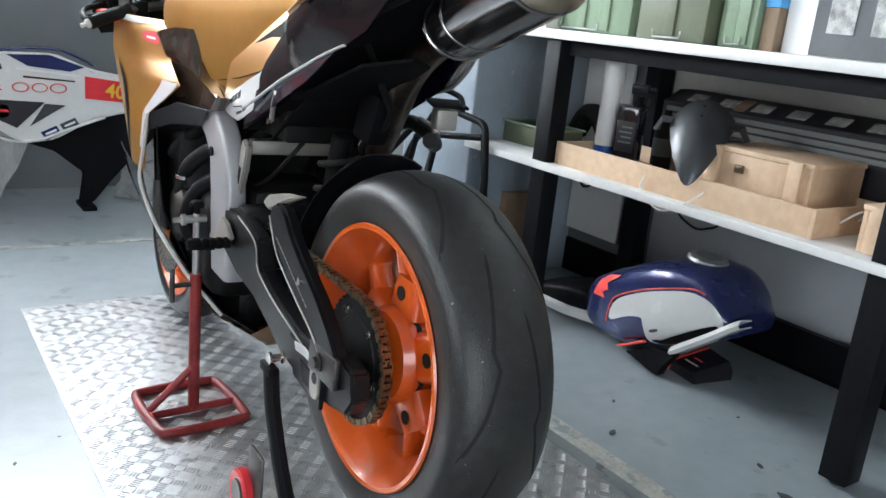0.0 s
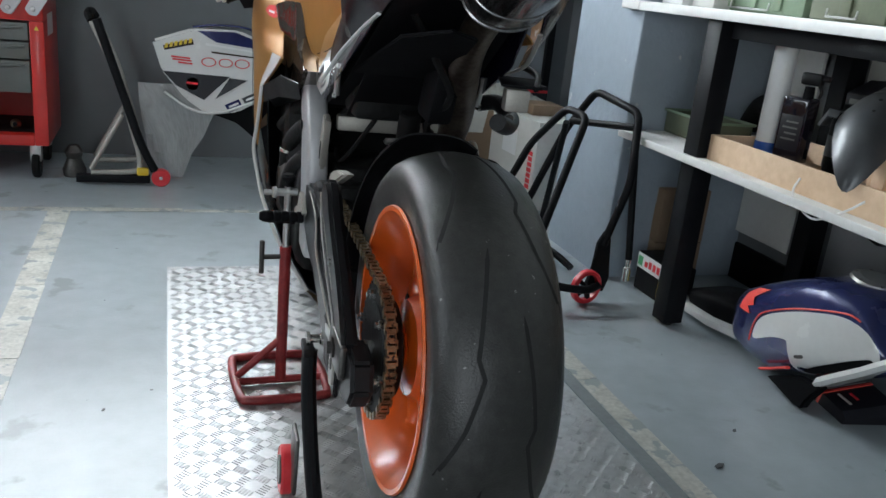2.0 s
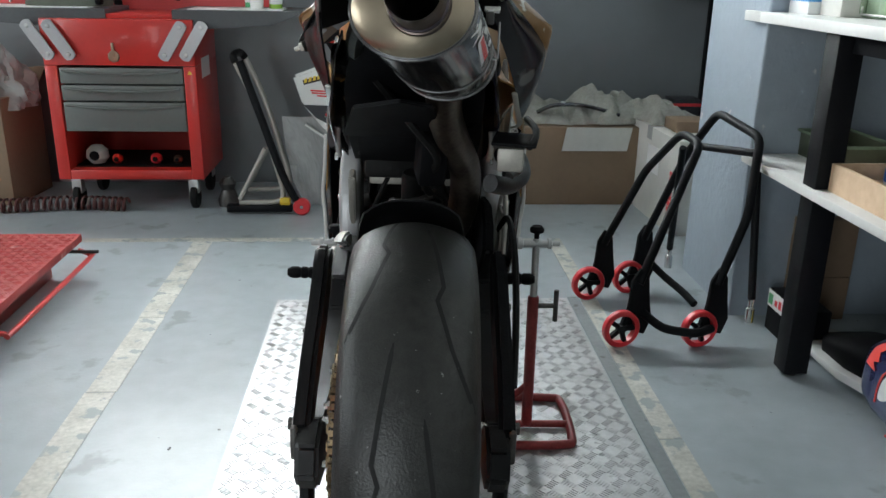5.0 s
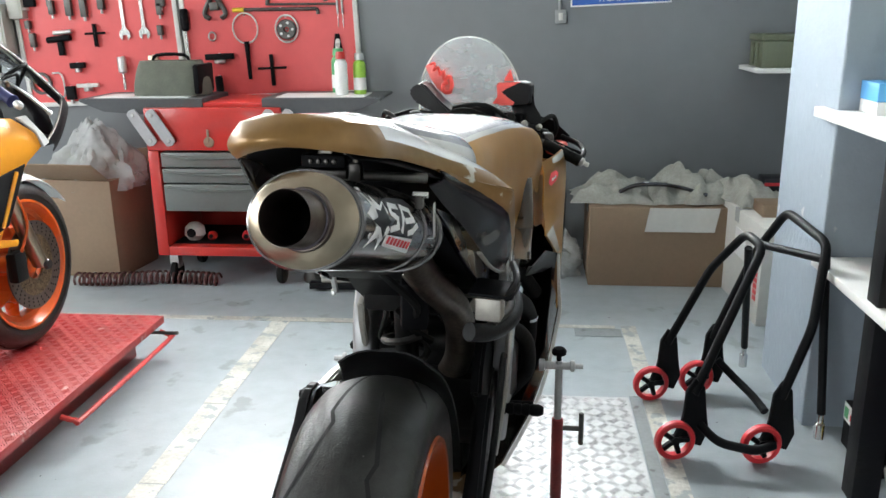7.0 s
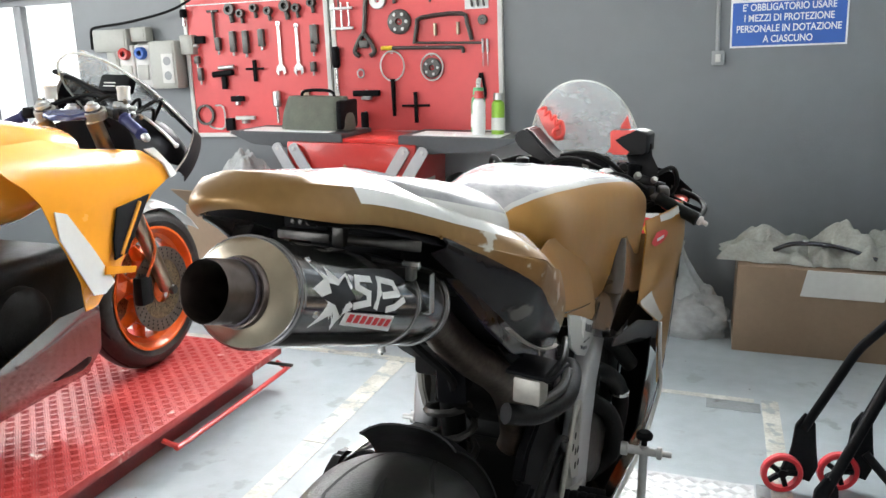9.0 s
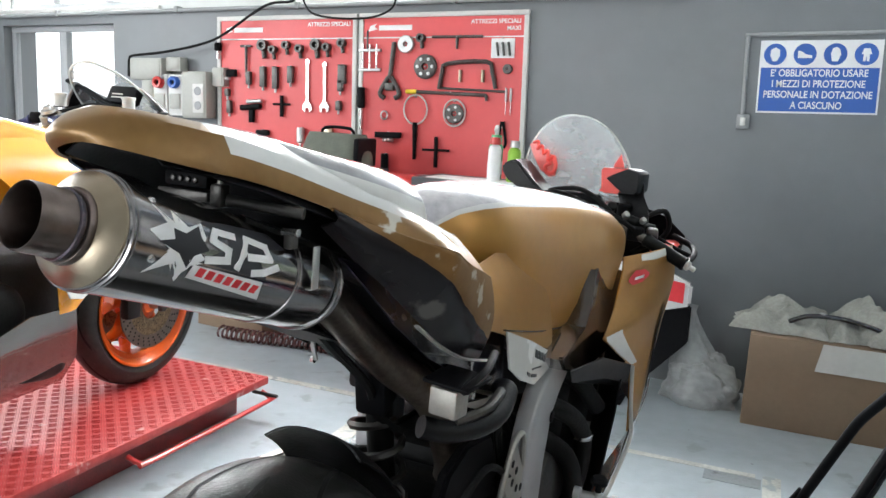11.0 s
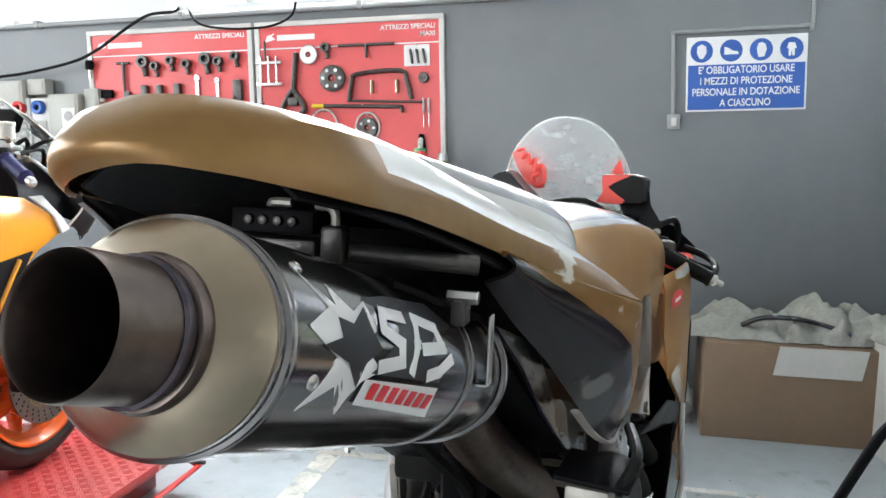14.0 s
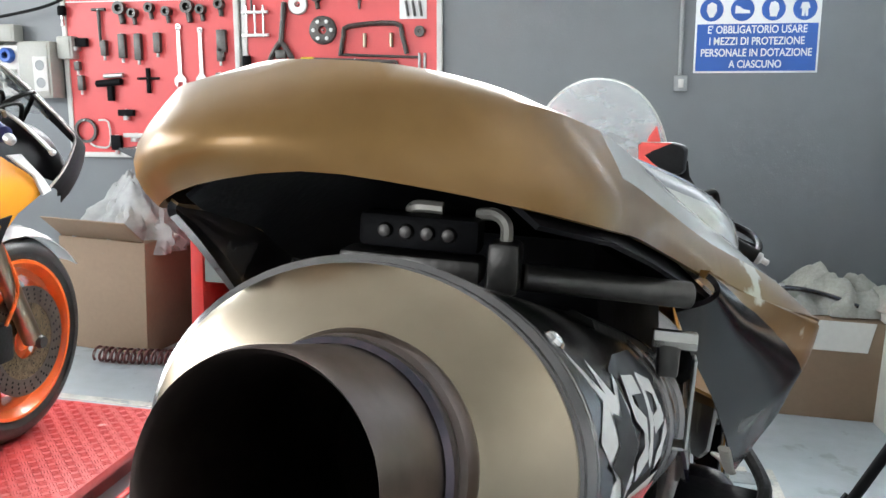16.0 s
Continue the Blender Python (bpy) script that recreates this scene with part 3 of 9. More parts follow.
    rp = [(r_rim, -hr), (r_rim + 0.006, -hr - 0.004), (r_rim + 0.004, -hr - 0.008), (r_rim - 0.004, -hr - 0.007), (r_rim - 0.012, -hr + 0.004), (r_rim - 0.02, -hr + 0.022),
          (r_rim - 0.038, -hr * 0.45), (r_rim - 0.042, 0)]
    rp += [(a, -b) for a, b in rp[-2::-1]]
    rim = part("rim", lathe(rp, place, 72), rim_mat, w, "glossy orange cast rim")
    big = 0.022 if not disc else 0.0
    hub = [(0.0, -0.07), (0.03, -0.07), (0.036, -0.064), (0.055 + big, -0.058), (0.064 + big, -0.04), (0.058 + big, -0.01), (0.056 + big, 0.0), (0.058 + big, 0.02), (0.060, 0.045), (0.048, 0.055), (0.034, 0.06), (0.028, 0.066), (0, 0.066)]
    part("hub", lathe(hub, place, 40), rim_mat, w)
    for k in range(5):
        a = 2 * math.pi * k / 5 + 0.35
        wide0 = 0.046 if not disc else 0.03
        rings = []
        for f in (0.0, 0.3, 0.6, 0.8):
            rad = 0.052 + big + (r_rim * 0.62 - 0.052 - big) * f / 0.8
            c = Vector((0, math.cos(a) * rad, math.sin(a) * rad))
            t = Vector((0, -math.sin(a), math.cos(a)))
            wid, dep = wide0 * (1 - 0.12 * f), 0.040 - 0.012 * f
            rings.append([Vector(centre) + c + t * wid * math.copysign(abs(math.cos(q)) ** 0.6, math.cos(q)) + Vector((dep * math.copysign(abs(math.sin(q)) ** 0.6, math.sin(q)), 0, 0)) for q in [2 * math.pi * i / 16 for i in range(16)]])
        sp_root = part("spoke", loft(rings), rim_mat, w)
        for s in (-1, 1):
            a2 = a + s * 0.34
            rings = []
            for f in (0.0, 0.35, 0.7, 0.9, 1.0):
                rad = r_rim * 0.50 + (r_rim - 0.036 - r_rim * 0.50) * f
                ang = a + s * 0.13 + (a2 - a - s * 0.13) * f
                wid = 0.021 - 0.009 * min(1, f * 1.5) + (0.014 if f > 0.95 else 0)
                dep = 0.030 - 0.008 * f + (0.008 if f > 0.95 else 0)
                c = Vector((0, math.cos(ang) * rad, math.sin(ang) * rad))
                t = Vector((0, -math.sin(ang), math.cos(ang)))
                rings.append([Vector(centre) + c + t * wid * math.cos(q) + Vector((dep * math.sin(q), 0, 0)) for q in [2 * math.pi * i / 12 for i in range(12)]])
            part("spoke_arm", loft(rings), rim_mat, sp_root)
        if not disc:
            # no real holes: flat discs coloured like their shaded depth
            part("lightening_hole", lathe([(0, 0), (0.0125, 0), (0.0125, 0.0015), (0, 0.0015)],
                 Matrix.Translation(Vector(centre) + Vector((-0.0345, math.cos(a) * 0.112, math.sin(a) * 0.112))) @ TO_X.inverted(), 18), M["soot_hole_shade"], sp_root)
            part("lightening_hole", lathe([(0, 0), (0.013, 0), (0.013, 0.0015), (0, 0.0015)],
                 Matrix.Translation(Vector(centre) + Vector((-0.028, math.cos(a + 0.63) * 0.0815, math.sin(a + 0.63) * 0.0815))) @ pose(0, 0, 0, math.degrees(a + 0.63) - 90, 0, 0), 18), M["soot_hole_shade"], sp_root)
    if disc:
        for x in (-0.075, 0.075):
            d = part("brake_disc", lathe([(0.108, -0.0025), (0.155, -0.0025), (0.155, 0.0025), (0.108, 0.0025), (0.108, -0.0025)], Matrix.Translation((x, 0, 0)) @ place, 48), M["disc"], w, "drilled steel brake disc")
            # drillings are black dots, their shade put into the colour
            dots = bmesh.new()
            for k in range(30):
                an = 2 * math.pi * k / 30
                for rad in (0.120, 0.132, 0.145):
                    q = an + rad * 3
                    lathe([(0, 0), (0.004, 0)], Matrix.Translation((x + math.copysign(0.0032, x), centre[1] + rad * math.cos(q), centre[2] + rad * math.sin(q))) @ TO_X, 8, dots)
            part("drilling", dots, M["soot_hole_shade"], d)
            part("disc_carrier", lathe([(0.05, -0.004), (0.11, -0.003), (0.11, 0.003), (0.05, 0.004), (0.05, -0.004)], Matrix.Translation((x * 0.98, 0, 0)) @ place, 24), M["chain"], w, "gold disc carrier")
    return w


rear = wheel(bike, AX, 0.319, 0.092, 0.224, 0.084, "rear_wheel")
front = wheel(bike, Vector((0, 1.40, 0.302)), 0.300, 0.062, 0.222, 0.05, "front_wheel", disc=True)

# sprocket and chain
sprocket = bmesh.new()
outline = []
for k in range(43 * 4):
    a = 2 * math.pi * k / (43 * 4)
    rad = 0.111 if k % 4 in (0, 1) else 0.1045
    outline.append((rad * math.cos(a), rad * math.sin(a)))
slab(outline, 0.006, Matrix.Translation((-0.103, AX.y, 0.425)) @ TO_X, bm=sprocket)
sp = part("sprocket", sprocket, M["engine"], bike, "black rear sprocket")
part("sprocket_carrier", lathe([(0, -0.001), (0.072, -0.001), (0.078, 0.004), (0.078, 0.03), (0.06, 0.036), (0, 0.036)], Matrix.Translation((-0.104, AX.y, 0.425)) @ TO_X, 32), M["engine"], sp)
for k in range(6):
    a = 2 * math.pi * k / 6 + 0.2
    c = (-0.104, AX.y + 0.085 * math.cos(a), 0.425 + 0.085 * math.sin(a))
    part("nut", lathe([(0, 0), (0.0085, 0), (0.0085, 0.008), (0.005, 0.009), (0.005, 0.014), (0, 0.014)], Matrix.Translation(c) @ TO_X.inverted(), 6), M["steel"], sp)

ch, R1, R2 = bmesh.new(), 0.108, 0.042
C1, C2 = Vector((AX.y, 0.425)), Vector((0.575, 0.50))
d = (C2 - C1)
base = math.atan2(d.y, d.x)
off = math.acos((R1 - R2) / d.length)
top1, bot1 = base + off, base - off
pts = []
nrear = 30
span_r = 2 * math.pi - 2 * off
for k in range(nrear + 1):
    a = top1 + span_r * k / nrear
    pts.append(C1 + R1 * Vector((math.cos(a), math.sin(a))))
low = C2 + R2 * Vector((math.cos(bot1), math.sin(bot1)))
high = C2 + R2 * Vector((math.cos(top1), math.sin(top1)))
run = [pts[-1] + (low - pts[-1]) * k / 34 + Vector((0, -0.012 * math.sin(math.pi * k / 34))) for k in range(1, 35)]
arc = [C2 + R2 * Vector((math.cos(bot1 + (top1 - bot1) * k / 9), math.sin(bot1 + (top1 - bot1) * k / 9))) for k in range(1, 10)]
back = [high + (pts[0] - high) * k / 34 for k in range(1, 34)]
loop = pts + run + arc + back
for k, p in enumerate(loop):
    q = loop[(k + 1) % len(loop)]
    mid, vec = (p + q) / 2, q - p
    ang = math.degrees(math.atan2(vec.y, vec.x))
    wide = 0.0085 if k % 2 else 0.006
    for s in (-1, 1):
        box((0.0022, vec.length * 1.10, 0.0108), (-0.100 + s * wide, mid.x, mid.y), 0, ch, (ang, 0, 0))
    box((0.014, 0.009, 0.009), (-0.100, p.x, p.y), 0, ch, (ang, 0, 0))
part("chain", ch, M["chain"], bike, "dirty gold roller chain")


def side_slab(outline, x, depth, name, mat, parent, bevel=0.004, label=""):
    """A plate standing along the bike: outline in (y, z), thick along x."""
    m = Matrix(((0, 0, 1, x), (1, 0, 0, 0), (0, 1, 0, 0), (0, 0, 0, 1)))
    return part(name, slab(outline, depth, m, bevel), mat, parent, label)


# swingarm
arm = [(-0.075, 0.40), (-0.06, 0.445), (0.0, 0.455), (0.05, 0.430), (0.164, 0.432), (0.30, 0.460), (0.363, 0.482), (0.392, 0.535), (0.50, 0.56), (0.60, 0.55), (0.61, 0.46), (0.50, 0.425),
       (0.394, 0.412), (0.30, 0.382), (0.234, 0.358), (0.15, 0.348), (0.03, 0.350), (-0.05, 0.365)]
swing = thing("swingarm", "", "")
swing.parent = bike
for s in (-1, 1):
    side_slab(arm, -0.157 if s < 0 else 0.122, 0.035, "arm", M["arm"], swing, 0.006)
    part("axle_plate", box((0.012, 0.105, 0.055), (s * 0.163, 0.028, 0.425), 0.004), M["dark_metal"], swing, "machined axle adjuster plate")
    part("axle_nut", lathe([(0, 0), (0.014, 0), (0.018, 0.012), (0.011, 0.014), (0.011, 0.02), (0, 0.02)], Matrix.Translation((s * 0.160, AX.y, 0.425)) @ (TO_X if s > 0 else TO_X.inverted()), 6), M["dark_metal"], swing)
    part("bobbin", lathe([(0, 0), (0.012, 0), (0.012, 0.004), (0.0075, 0.006), (0.0075, 0.022), (0.013, 0.024), (0.013, 0.03), (0, 0.03)],
         Matrix.Translation((s * 0.157, 0.215, 0.358)) @ (TO_X if s > 0 else TO_X.inverted()), 18), M["steel"], swing, "silver paddock-stand bobbin")
side_slab([(0.313, 0.607), (0.27, 0.553), (0.21, 0.514), (0.151, 0.487), (0.08, 0.455), (0.022, 0.417), (-0.02, 0.418), (-0.025, 0.452), (0.02, 0.490), (0.071, 0.526), (0.12, 0.552), (0.168, 0.578), (0.205, 0.602), (0.232, 0.627), (0.262, 0.640), (0.300, 0.632)], -0.166, 0.026, "chain_guard", M["arm"], swing, 0.007, "black chain guard plate")
side_slab([(0.182, 0.422), (0.150, 0.352), (0.030, 0.338), (0.026, 0.408)], -0.164, 0.008, "adjuster_block", M["arm"], swing, 0.002, "machined chain adjuster block")
# flat black plate paints the shaded depth of the adjuster window
side_slab([(0.120, 0.395), (0.105, 0.362), (0.055, 0.358), (0.058, 0.390)], -0.1655, 0.002, "adjuster_window", M["soot_hole_shade"], swing, 0.0)
side_slab([(0.148, 0.418), (0.105, 0.424), (0.042, 0.416), (0.036, 0.404), (0.100, 0.408), (0.140, 0.404)], -0.1665, 0.003, "adjuster_edge", M["alu"], swing, 0.0006, "bare silver adjuster edge")
part("adjuster_plate", slab([(p.x, p.y) for p in fine([(-0.016, -0.026), (0.010, -0.030), (0.018, 0.0), (0.014, 0.026), (-0.012, 0.024), (-0.018, 0.0)], 4)], 0.004, Matrix(((0, 0, 1, -0.168), (1, 0, 0, 0.052), (0, 1, 0, 0.384), (0, 0, 0, 1))), 0.001), M["alu_dull"], swing, "grey chain adjuster plate")
# the hole is a black disc with its shade as colour
part("adjuster_hole", lathe([(0, 0.0006), (0.010, 0.0006), (0.010, 0)], Matrix.Translation((-0.1682, 0.050, 0.390)) @ TO_X.inverted(), 18), M["soot_hole_shade"], swing)
for k in range(14):
    f = k / 13
    part("guard_stud", box((0.0014, 0.010, 0.0022), (-0.1668, 0.262 - 0.150 * f, 0.574 - 0.076 * f), 0.0004, rot=(27, 0, 0)), M["alu_dull"], swing)
part("trim_line", tube([(-0.1605, 0.50, 0.555), (-0.1605, 0.392, 0.530), (-0.1605, 0.366, 0.480), (-0.1605, 0.27, 0.447), (-0.1605, 0.164, 0.425), (-0.1605, 0.056, 0.404)], 0.0017, 6), M["alu_dull"], swing, "bare silver edge of the swingarm")
part("trim_line", tube([(-0.167, 0.305, 0.606), (-0.1675, 0.262, 0.552), (-0.1675, 0.205, 0.518), (-0.1675, 0.146, 0.491), (-0.1675, 0.076, 0.460), (-0.1675, 0.024, 0.425)], 0.0018, 6), M["alu"], swing)
part("bolt", lathe([(0, 0), (0.007, 0), (0.007, 0.005), (0, 0.006)], Matrix.Translation((-0.166, 0.140, 0.532)) @ TO_X.inverted(), 12), M["steel"], swing)
part("crossbar", box((0.30, 0.07, 0.12), (0, 0.52, 0.51), 0.015), M["engine"], swing)
part("axle", rod((-0.17, AX.y, 0.425), (0.17, AX.y, 0.425), 0.012), M["steel"], swing)

side_slab([(0.313, 0.607), (0.27, 0.553), (0.21, 0.514), (0.151, 0.487), (0.08, 0.455), (0.022, 0.417), (-0.02, 0.418), (-0.025, 0.452), (0.02, 0.490), (0.071, 0.526), (0.12, 0.552), (0.168, 0.578), (0.232, 0.615), (0.30, 0.632)], 0.142, 0.026, "brace", M["black_steel"], swing, 0.007, "black swingarm brace")
part("bolt", lathe([(0, 0), (0.008, 0), (0.008, 0.005), (0, 0.006)], Matrix.Translation((0.168, 0.20, 0.560)) @ TO_X, 12), M["steel"], swing)
side_slab([(0.30, 0.625), (0.33, 0.668), (0.40, 0.69), (0.50, 0.675), (0.55, 0.60), (0.52, 0.52), (0.42, 0.53)], 0.128, 0.020, "linkage_plate", M["black"], swing, 0.006, "black plate over the linkage")
part("brake_hose", tube([(0.168, 0.05, 0.49), (0.178, 0.16, 0.565), (0.182, 0.28, 0.64), (0.180, 0.40, 0.66), (0.176, 0.52, 0.60)], 0.006, 8), M["rubber"], swing)
heel = side_slab([(0.500, 0.640), (0.540, 0.648), (0.600, 0.575), (0.640, 0.505), (0.600, 0.492), (0.535, 0.520), (0.495, 0.585)], 0.176, 0.005, "heel_guard", M["alu_dull"], bike, 0.001, "drilled grey heel guard")
# guard drillings drawn as discs in the colour of shade
for y, z in ((0.525, 0.620), (0.548, 0.600), (0.530, 0.585), (0.556, 0.565), (0.580, 0.558), (0.560, 0.535), (0.590, 0.528), (0.612, 0.520)):
    part("drilling", lathe([(0, 0.0006), (0.007, 0.0006), (0.007, 0)], Matrix.Translation((0.1812, y, z)) @ TO_X, 12), M["soot_hole_shade"], heel)
part("brake_hose", tube([(0.165, 0.46, 0.42), (0.18, 0.46, 0.55), (0.185, 0.50, 0.655), (0.183, 0.56, 0.66), (0.175, 0.60, 0.56)], 0.0055, 8), M["alu_dull"], bike, "braided brake hose")

# hugger over the tyre
hug = bmesh.new()
rows = []
for i in range(13):
    a = radians(4 + (64 - 4) * i / 12)
    row = []
    for j in range(11):
        t = -1 + 2 * j / 10
        rad = 0.337 - 0.024 * abs(t) ** 3 + (0.022 * (i / 12))
        wide = 0.108 - 0.03 * (i / 12) ** 2
        row.append((t * wide, AX.y + rad * math.cos(a), 0.425 + rad * math.sin(a)))
    rows.append(row)
hug = thick(loft(rows, closed=False), 0.003)
hugger = part("hugger", hug, M["duct"], bike, "glossy black rear hugger")
side_slab([(0.245, 0.655), (0.33, 0.643), (0.408, 0.622), (0.432, 0.602), (0.40, 0.592), (0.33, 0.622)], -0.136, 0.020, "bracket", M["alu_dull"], hugger, 0.004)
part("bolt", lathe([(0, 0), (0.008, 0), (0.008, 0.006), (0, 0.007)], Matrix.Translation((-0.127, 0.366, 0.606)), 12), M["steel"], hugger)

# spars, subframe, engine


def soft(t):
    t = max(0.0, min(1.0, t))
    return t * t * (3 - 2 * t)


def side_x(s):
    """The painted parts sit a little to one side of the wheels."""
    return 0.012 if s > 0 else 0.030


for s in (-1, 1):
    path = smooth_path([((0.018 if s < 0 else 0.012) + s * x, y, z) for x, y, z in ((0.08, 1.22, 0.90), (0.115, 1.05, 0.835), (0.136, 0.93, 0.775), (0.148, 0.82, 0.738), (0.155, 0.735, 0.712), (0.156, 0.672, 0.662), (0.154, 0.650, 0.58), (0.150, 0.655, 0.49), (0.146, 0.66, 0.38))], 5)
    rings = []
    for i, p in enumerate(path):
        n = path[min(i + 1, len(path) - 1)] - path[max(i - 1, 0)]
        n.normalize()
        across = Vector((1, 0, 0)).cross(n).normalized()
        wide = 0.048 + 0.018 * soft((0.72 - p.z) / 0.12)
        rings.append([p + across * wide * math.copysign(abs(math.cos(q)) ** 0.4, math.cos(q)) + Vector(((0.024 if s < 0 else 0.020) * math.copysign(abs(math.sin(q)) ** 0.32, math.sin(q)), 0, 0)) for q in [2 * math.pi * k / 40 for k in range(40)]])
    fr = part("frame_spar", loft(rings), M["alu_frame"], bike, "silver aluminium frame spar")
    part("plug", lathe([(0, 0), (0.011, 0), (0.011, 0.003), (0, 0.003)], Matrix.Translation(((0.018 if s < 0 else 0.012) + s * 0.1815, 0.690, 0.655)) @ (TO_X if s > 0 else TO_X.inverted()), 16), M["black"], fr)
    part("subframe_rail", tube([(s * 0.10, 0.68, 0.78), (s * 0.10, 0.45, 0.86), (s * 0.085, 0.1, 1.0), (s * 0.05, -0.06, 1.06)], 0.013, 8), M["engine"], bike)
    # rear-set: heel plate, peg, pedal
    side_slab([(0.505, 0.505), (0.54, 0.482), (0.60, 0.462), (0.645, 0.455), (0.65, 0.48), (0.60, 0.495), (0.575, 0.535), (0.54, 0.53)], s * 0.168 - 0.005, 0.010, "heel_plate", M["alu_dull"], bike, 0.002)
    peg = part("footpeg", lathe([(0, 0), (0.011, 0), (0.0125, 0.004), (0.0125, 0.012), (0.010, 0.014), (0.0125, 0.02), (0.0125, 0.028), (0.010, 0.03), (0.0125, 0.036), (0.0125, 0.044), (0.010, 0.046),
          (0.0125, 0.052), (0.0125, 0.06), (0.010, 0.062), (0.0125, 0.068), (0.0125, 0.08), (0.008, 0.09), (0, 0.09)], Matrix.Translation((s * 0.168, 0.522, 0.492)) @ (TO_X if s > 0 else TO_X.inverted()), 14), M["black"], bike, "knurled black footpeg")
    part("pedal", rod((s * 0.175, 0.60, 0.462), (s * 0.235, 0.605, 0.462), 0.009), M["black"], bike)
    part("lever_arm", tube([(s * 0.175, 0.52, 0.50), (s * 0.178, 0.58, 0.475), (s * 0.18, 0.64, 0.462)], 0.006, 8), M["alu"], bike)
part("crossmember", box((0.225, 0.03, 0.032), (0.016, 0.632, 0.678), 0.004), M["alu_dull"], bike, "grey steel cross member")
eng = thing("engine", "", "")
eng.parent = bike
part("crankcase", box((0.32, 0.42, 0.26), (0, 0.88, 0.43), 0.05, seg=3), M["engine"], eng)
part("cylinder_block", box((0.36, 0.22, 0.30), (0, 1.0, 0.62), 0.03, rot=(-25, 0, 0)), M["engine"], eng)
part("clutch_cover", lathe([(0, 0.03), (0.06, 0.03), (0.085, 0.018), (0.09, 0.0), (0.0, 0.0)], Matrix.Translation((0.16, 0.80, 0.47)) @ TO_X, 32), M["dark_metal"], eng)
part("alternator_cover", lathe([(0, 0.03), (0.05, 0.03), (0.07, 0.018), (0.075, 0.0), (0.0, 0.0)], Matrix.Translation((-0.16, 0.90, 0.46)) @ TO_X.inverted(), 32), M["dark_metal"], eng)
part("gearbox", box((0.22, 0.2, 0.2), (0, 0.66, 0.50), 0.04), M["engine"], eng)
part("sump", box((0.16, 0.30, 0.14), (0, 0.86, 0.27), 0.03), M["engine"], eng)
for s in (-1, 1):
    part("hose", tube([(s * 0.06, 0.62, 0.72), (s * 0.09, 0.70, 0.66), (s * 0.10, 0.78, 0.58), (s * 0.09, 0.84, 0.52)], 0.011, 8), M["rubber"], eng)
    part("cable", tube([(s * 0.05, 0.45, 0.72), (s * 0.08, 0.52, 0.64), (s * 0.09, 0.60, 0.60), (s * 0.08, 0.72, 0.6)], 0.005, 6), M["rubber"], eng)
spring = [(0.04 * math.cos(t) + 0.0, 0.44 + 0.04 * math.sin(t) - 0.002 * t, 0.40 + 0.0085 * t) for t in [k * 0.5 for k in range(76)]]
shock = part("shock_spring", tube(spring, 0.007, 6, n=1), M["dark_metal"], bike)
part("shock_body", rod((0, 0.45, 0.38), (0, 0.37, 0.75), 0.022), M["engine"], shock)
# under-seat tray and tangled parts
part("undertray", loft([[(x, y, z) for x, z in ((-w, zb), (-w * 0.9, zt), (w * 0.9, zt), (w, zb))] for y, w, zb, zt in
     ((0.02, 0.06, 1.05, 1.09), (0.10, 0.09, 1.0, 1.06), (0.2, 0.11, 0.92, 1.02), (0.40, 0.12, 0.80, 0.97), (0.6, 0.125, 0.72, 0.9))]), M["black"], bike, "black under-seat tray")
part("battery_box", box((0.17, 0.13, 0.14), (-0.01, 0.50, 0.79), 0.01), M["engine"], bike)
part("rear_shroud", thick(loft([[(x, y, z) for x in (-0.10, -0.05, 0.0, 0.05, 0.10)] for y, z in ((0.30, 0.85), (0.40, 0.78), (0.50, 0.72), (0.60, 0.70))], closed=False), 0.003), M["black"], bike)
part("linkage_mount", box((0.05, 0.06, 0.10), (0.03, 0.30, 0.80), 0.01, rot=(15, 0, 10)), M["black"], bike)
rnd = random.Random(31)
sleeve_way = smooth_path([(0.012, 0.33, 0.955), (0.010, 0.335, 0.925), (0.052, 0.34, 0.895), (0.046, 0.345, 0.855), (0.028, 0.35, 0.815)], 7)
part("crinkled_sleeve", loft([[p + Vector((math.cos(a) * r * rnd.uniform(0.7, 1.25), 0, 0)) + Vector((0, math.sin(a) * r * rnd.uniform(0.7, 1.25), rnd.uniform(-0.003, 0.003))) for a in [2 * math.pi * k / 9 for k in range(9)]] for p, r in [(p, rnd.uniform(0.007, 0.012)) for p in sleeve_way]]), M["foil"], bike, "crinkled foil heat sleeve")
part("relay", box((0.045, 0.03, 0.05), (-0.022, 0.40, 0.885), 0.005, rot=(10, 0, 4)), M["duct"], bike, "black relay with a grey label")
part("relay_label", box((0.026, 0.001, 0.016), (-0.022, 0.3775, 0.893), 0.0, rot=(10, 0, 4)), M["alu_dull"], bike)
for k in range(7):
    x = -0.075 + 0.02 * k
    part("wire", tube([(x, 0.36, 0.96), (x + rnd.uniform(-0.02, 0.02), 0.38, 0.90), (x + rnd.uniform(-0.03, 0.03), 0.37, 0.84), (x + rnd.uniform(-0.03, 0.03), 0.42, 0.77)], rnd.choice((0.003, 0.004, 0.006)), 6), M["duct"], bike)
part("wiring", tube([(-0.06, 0.18, 0.94), (0.0, 0.22, 0.86), (0.04, 0.26, 0.80), (0.02, 0.32, 0.74), (0.05, 0.36, 0.70)], 0.007, 6), M["rubber"], bike)


def ring(w, zb, zt, y, power=0.55, n=28, squarer=0.0):
    """A rounded loop in x, z at a place along the bike."""
    out = []
    for k in range(n):
        a = 2 * math.pi * k / n
        c, s = math.cos(a), math.sin(a)
        x = w * math.copysign(abs(c) ** power, c)
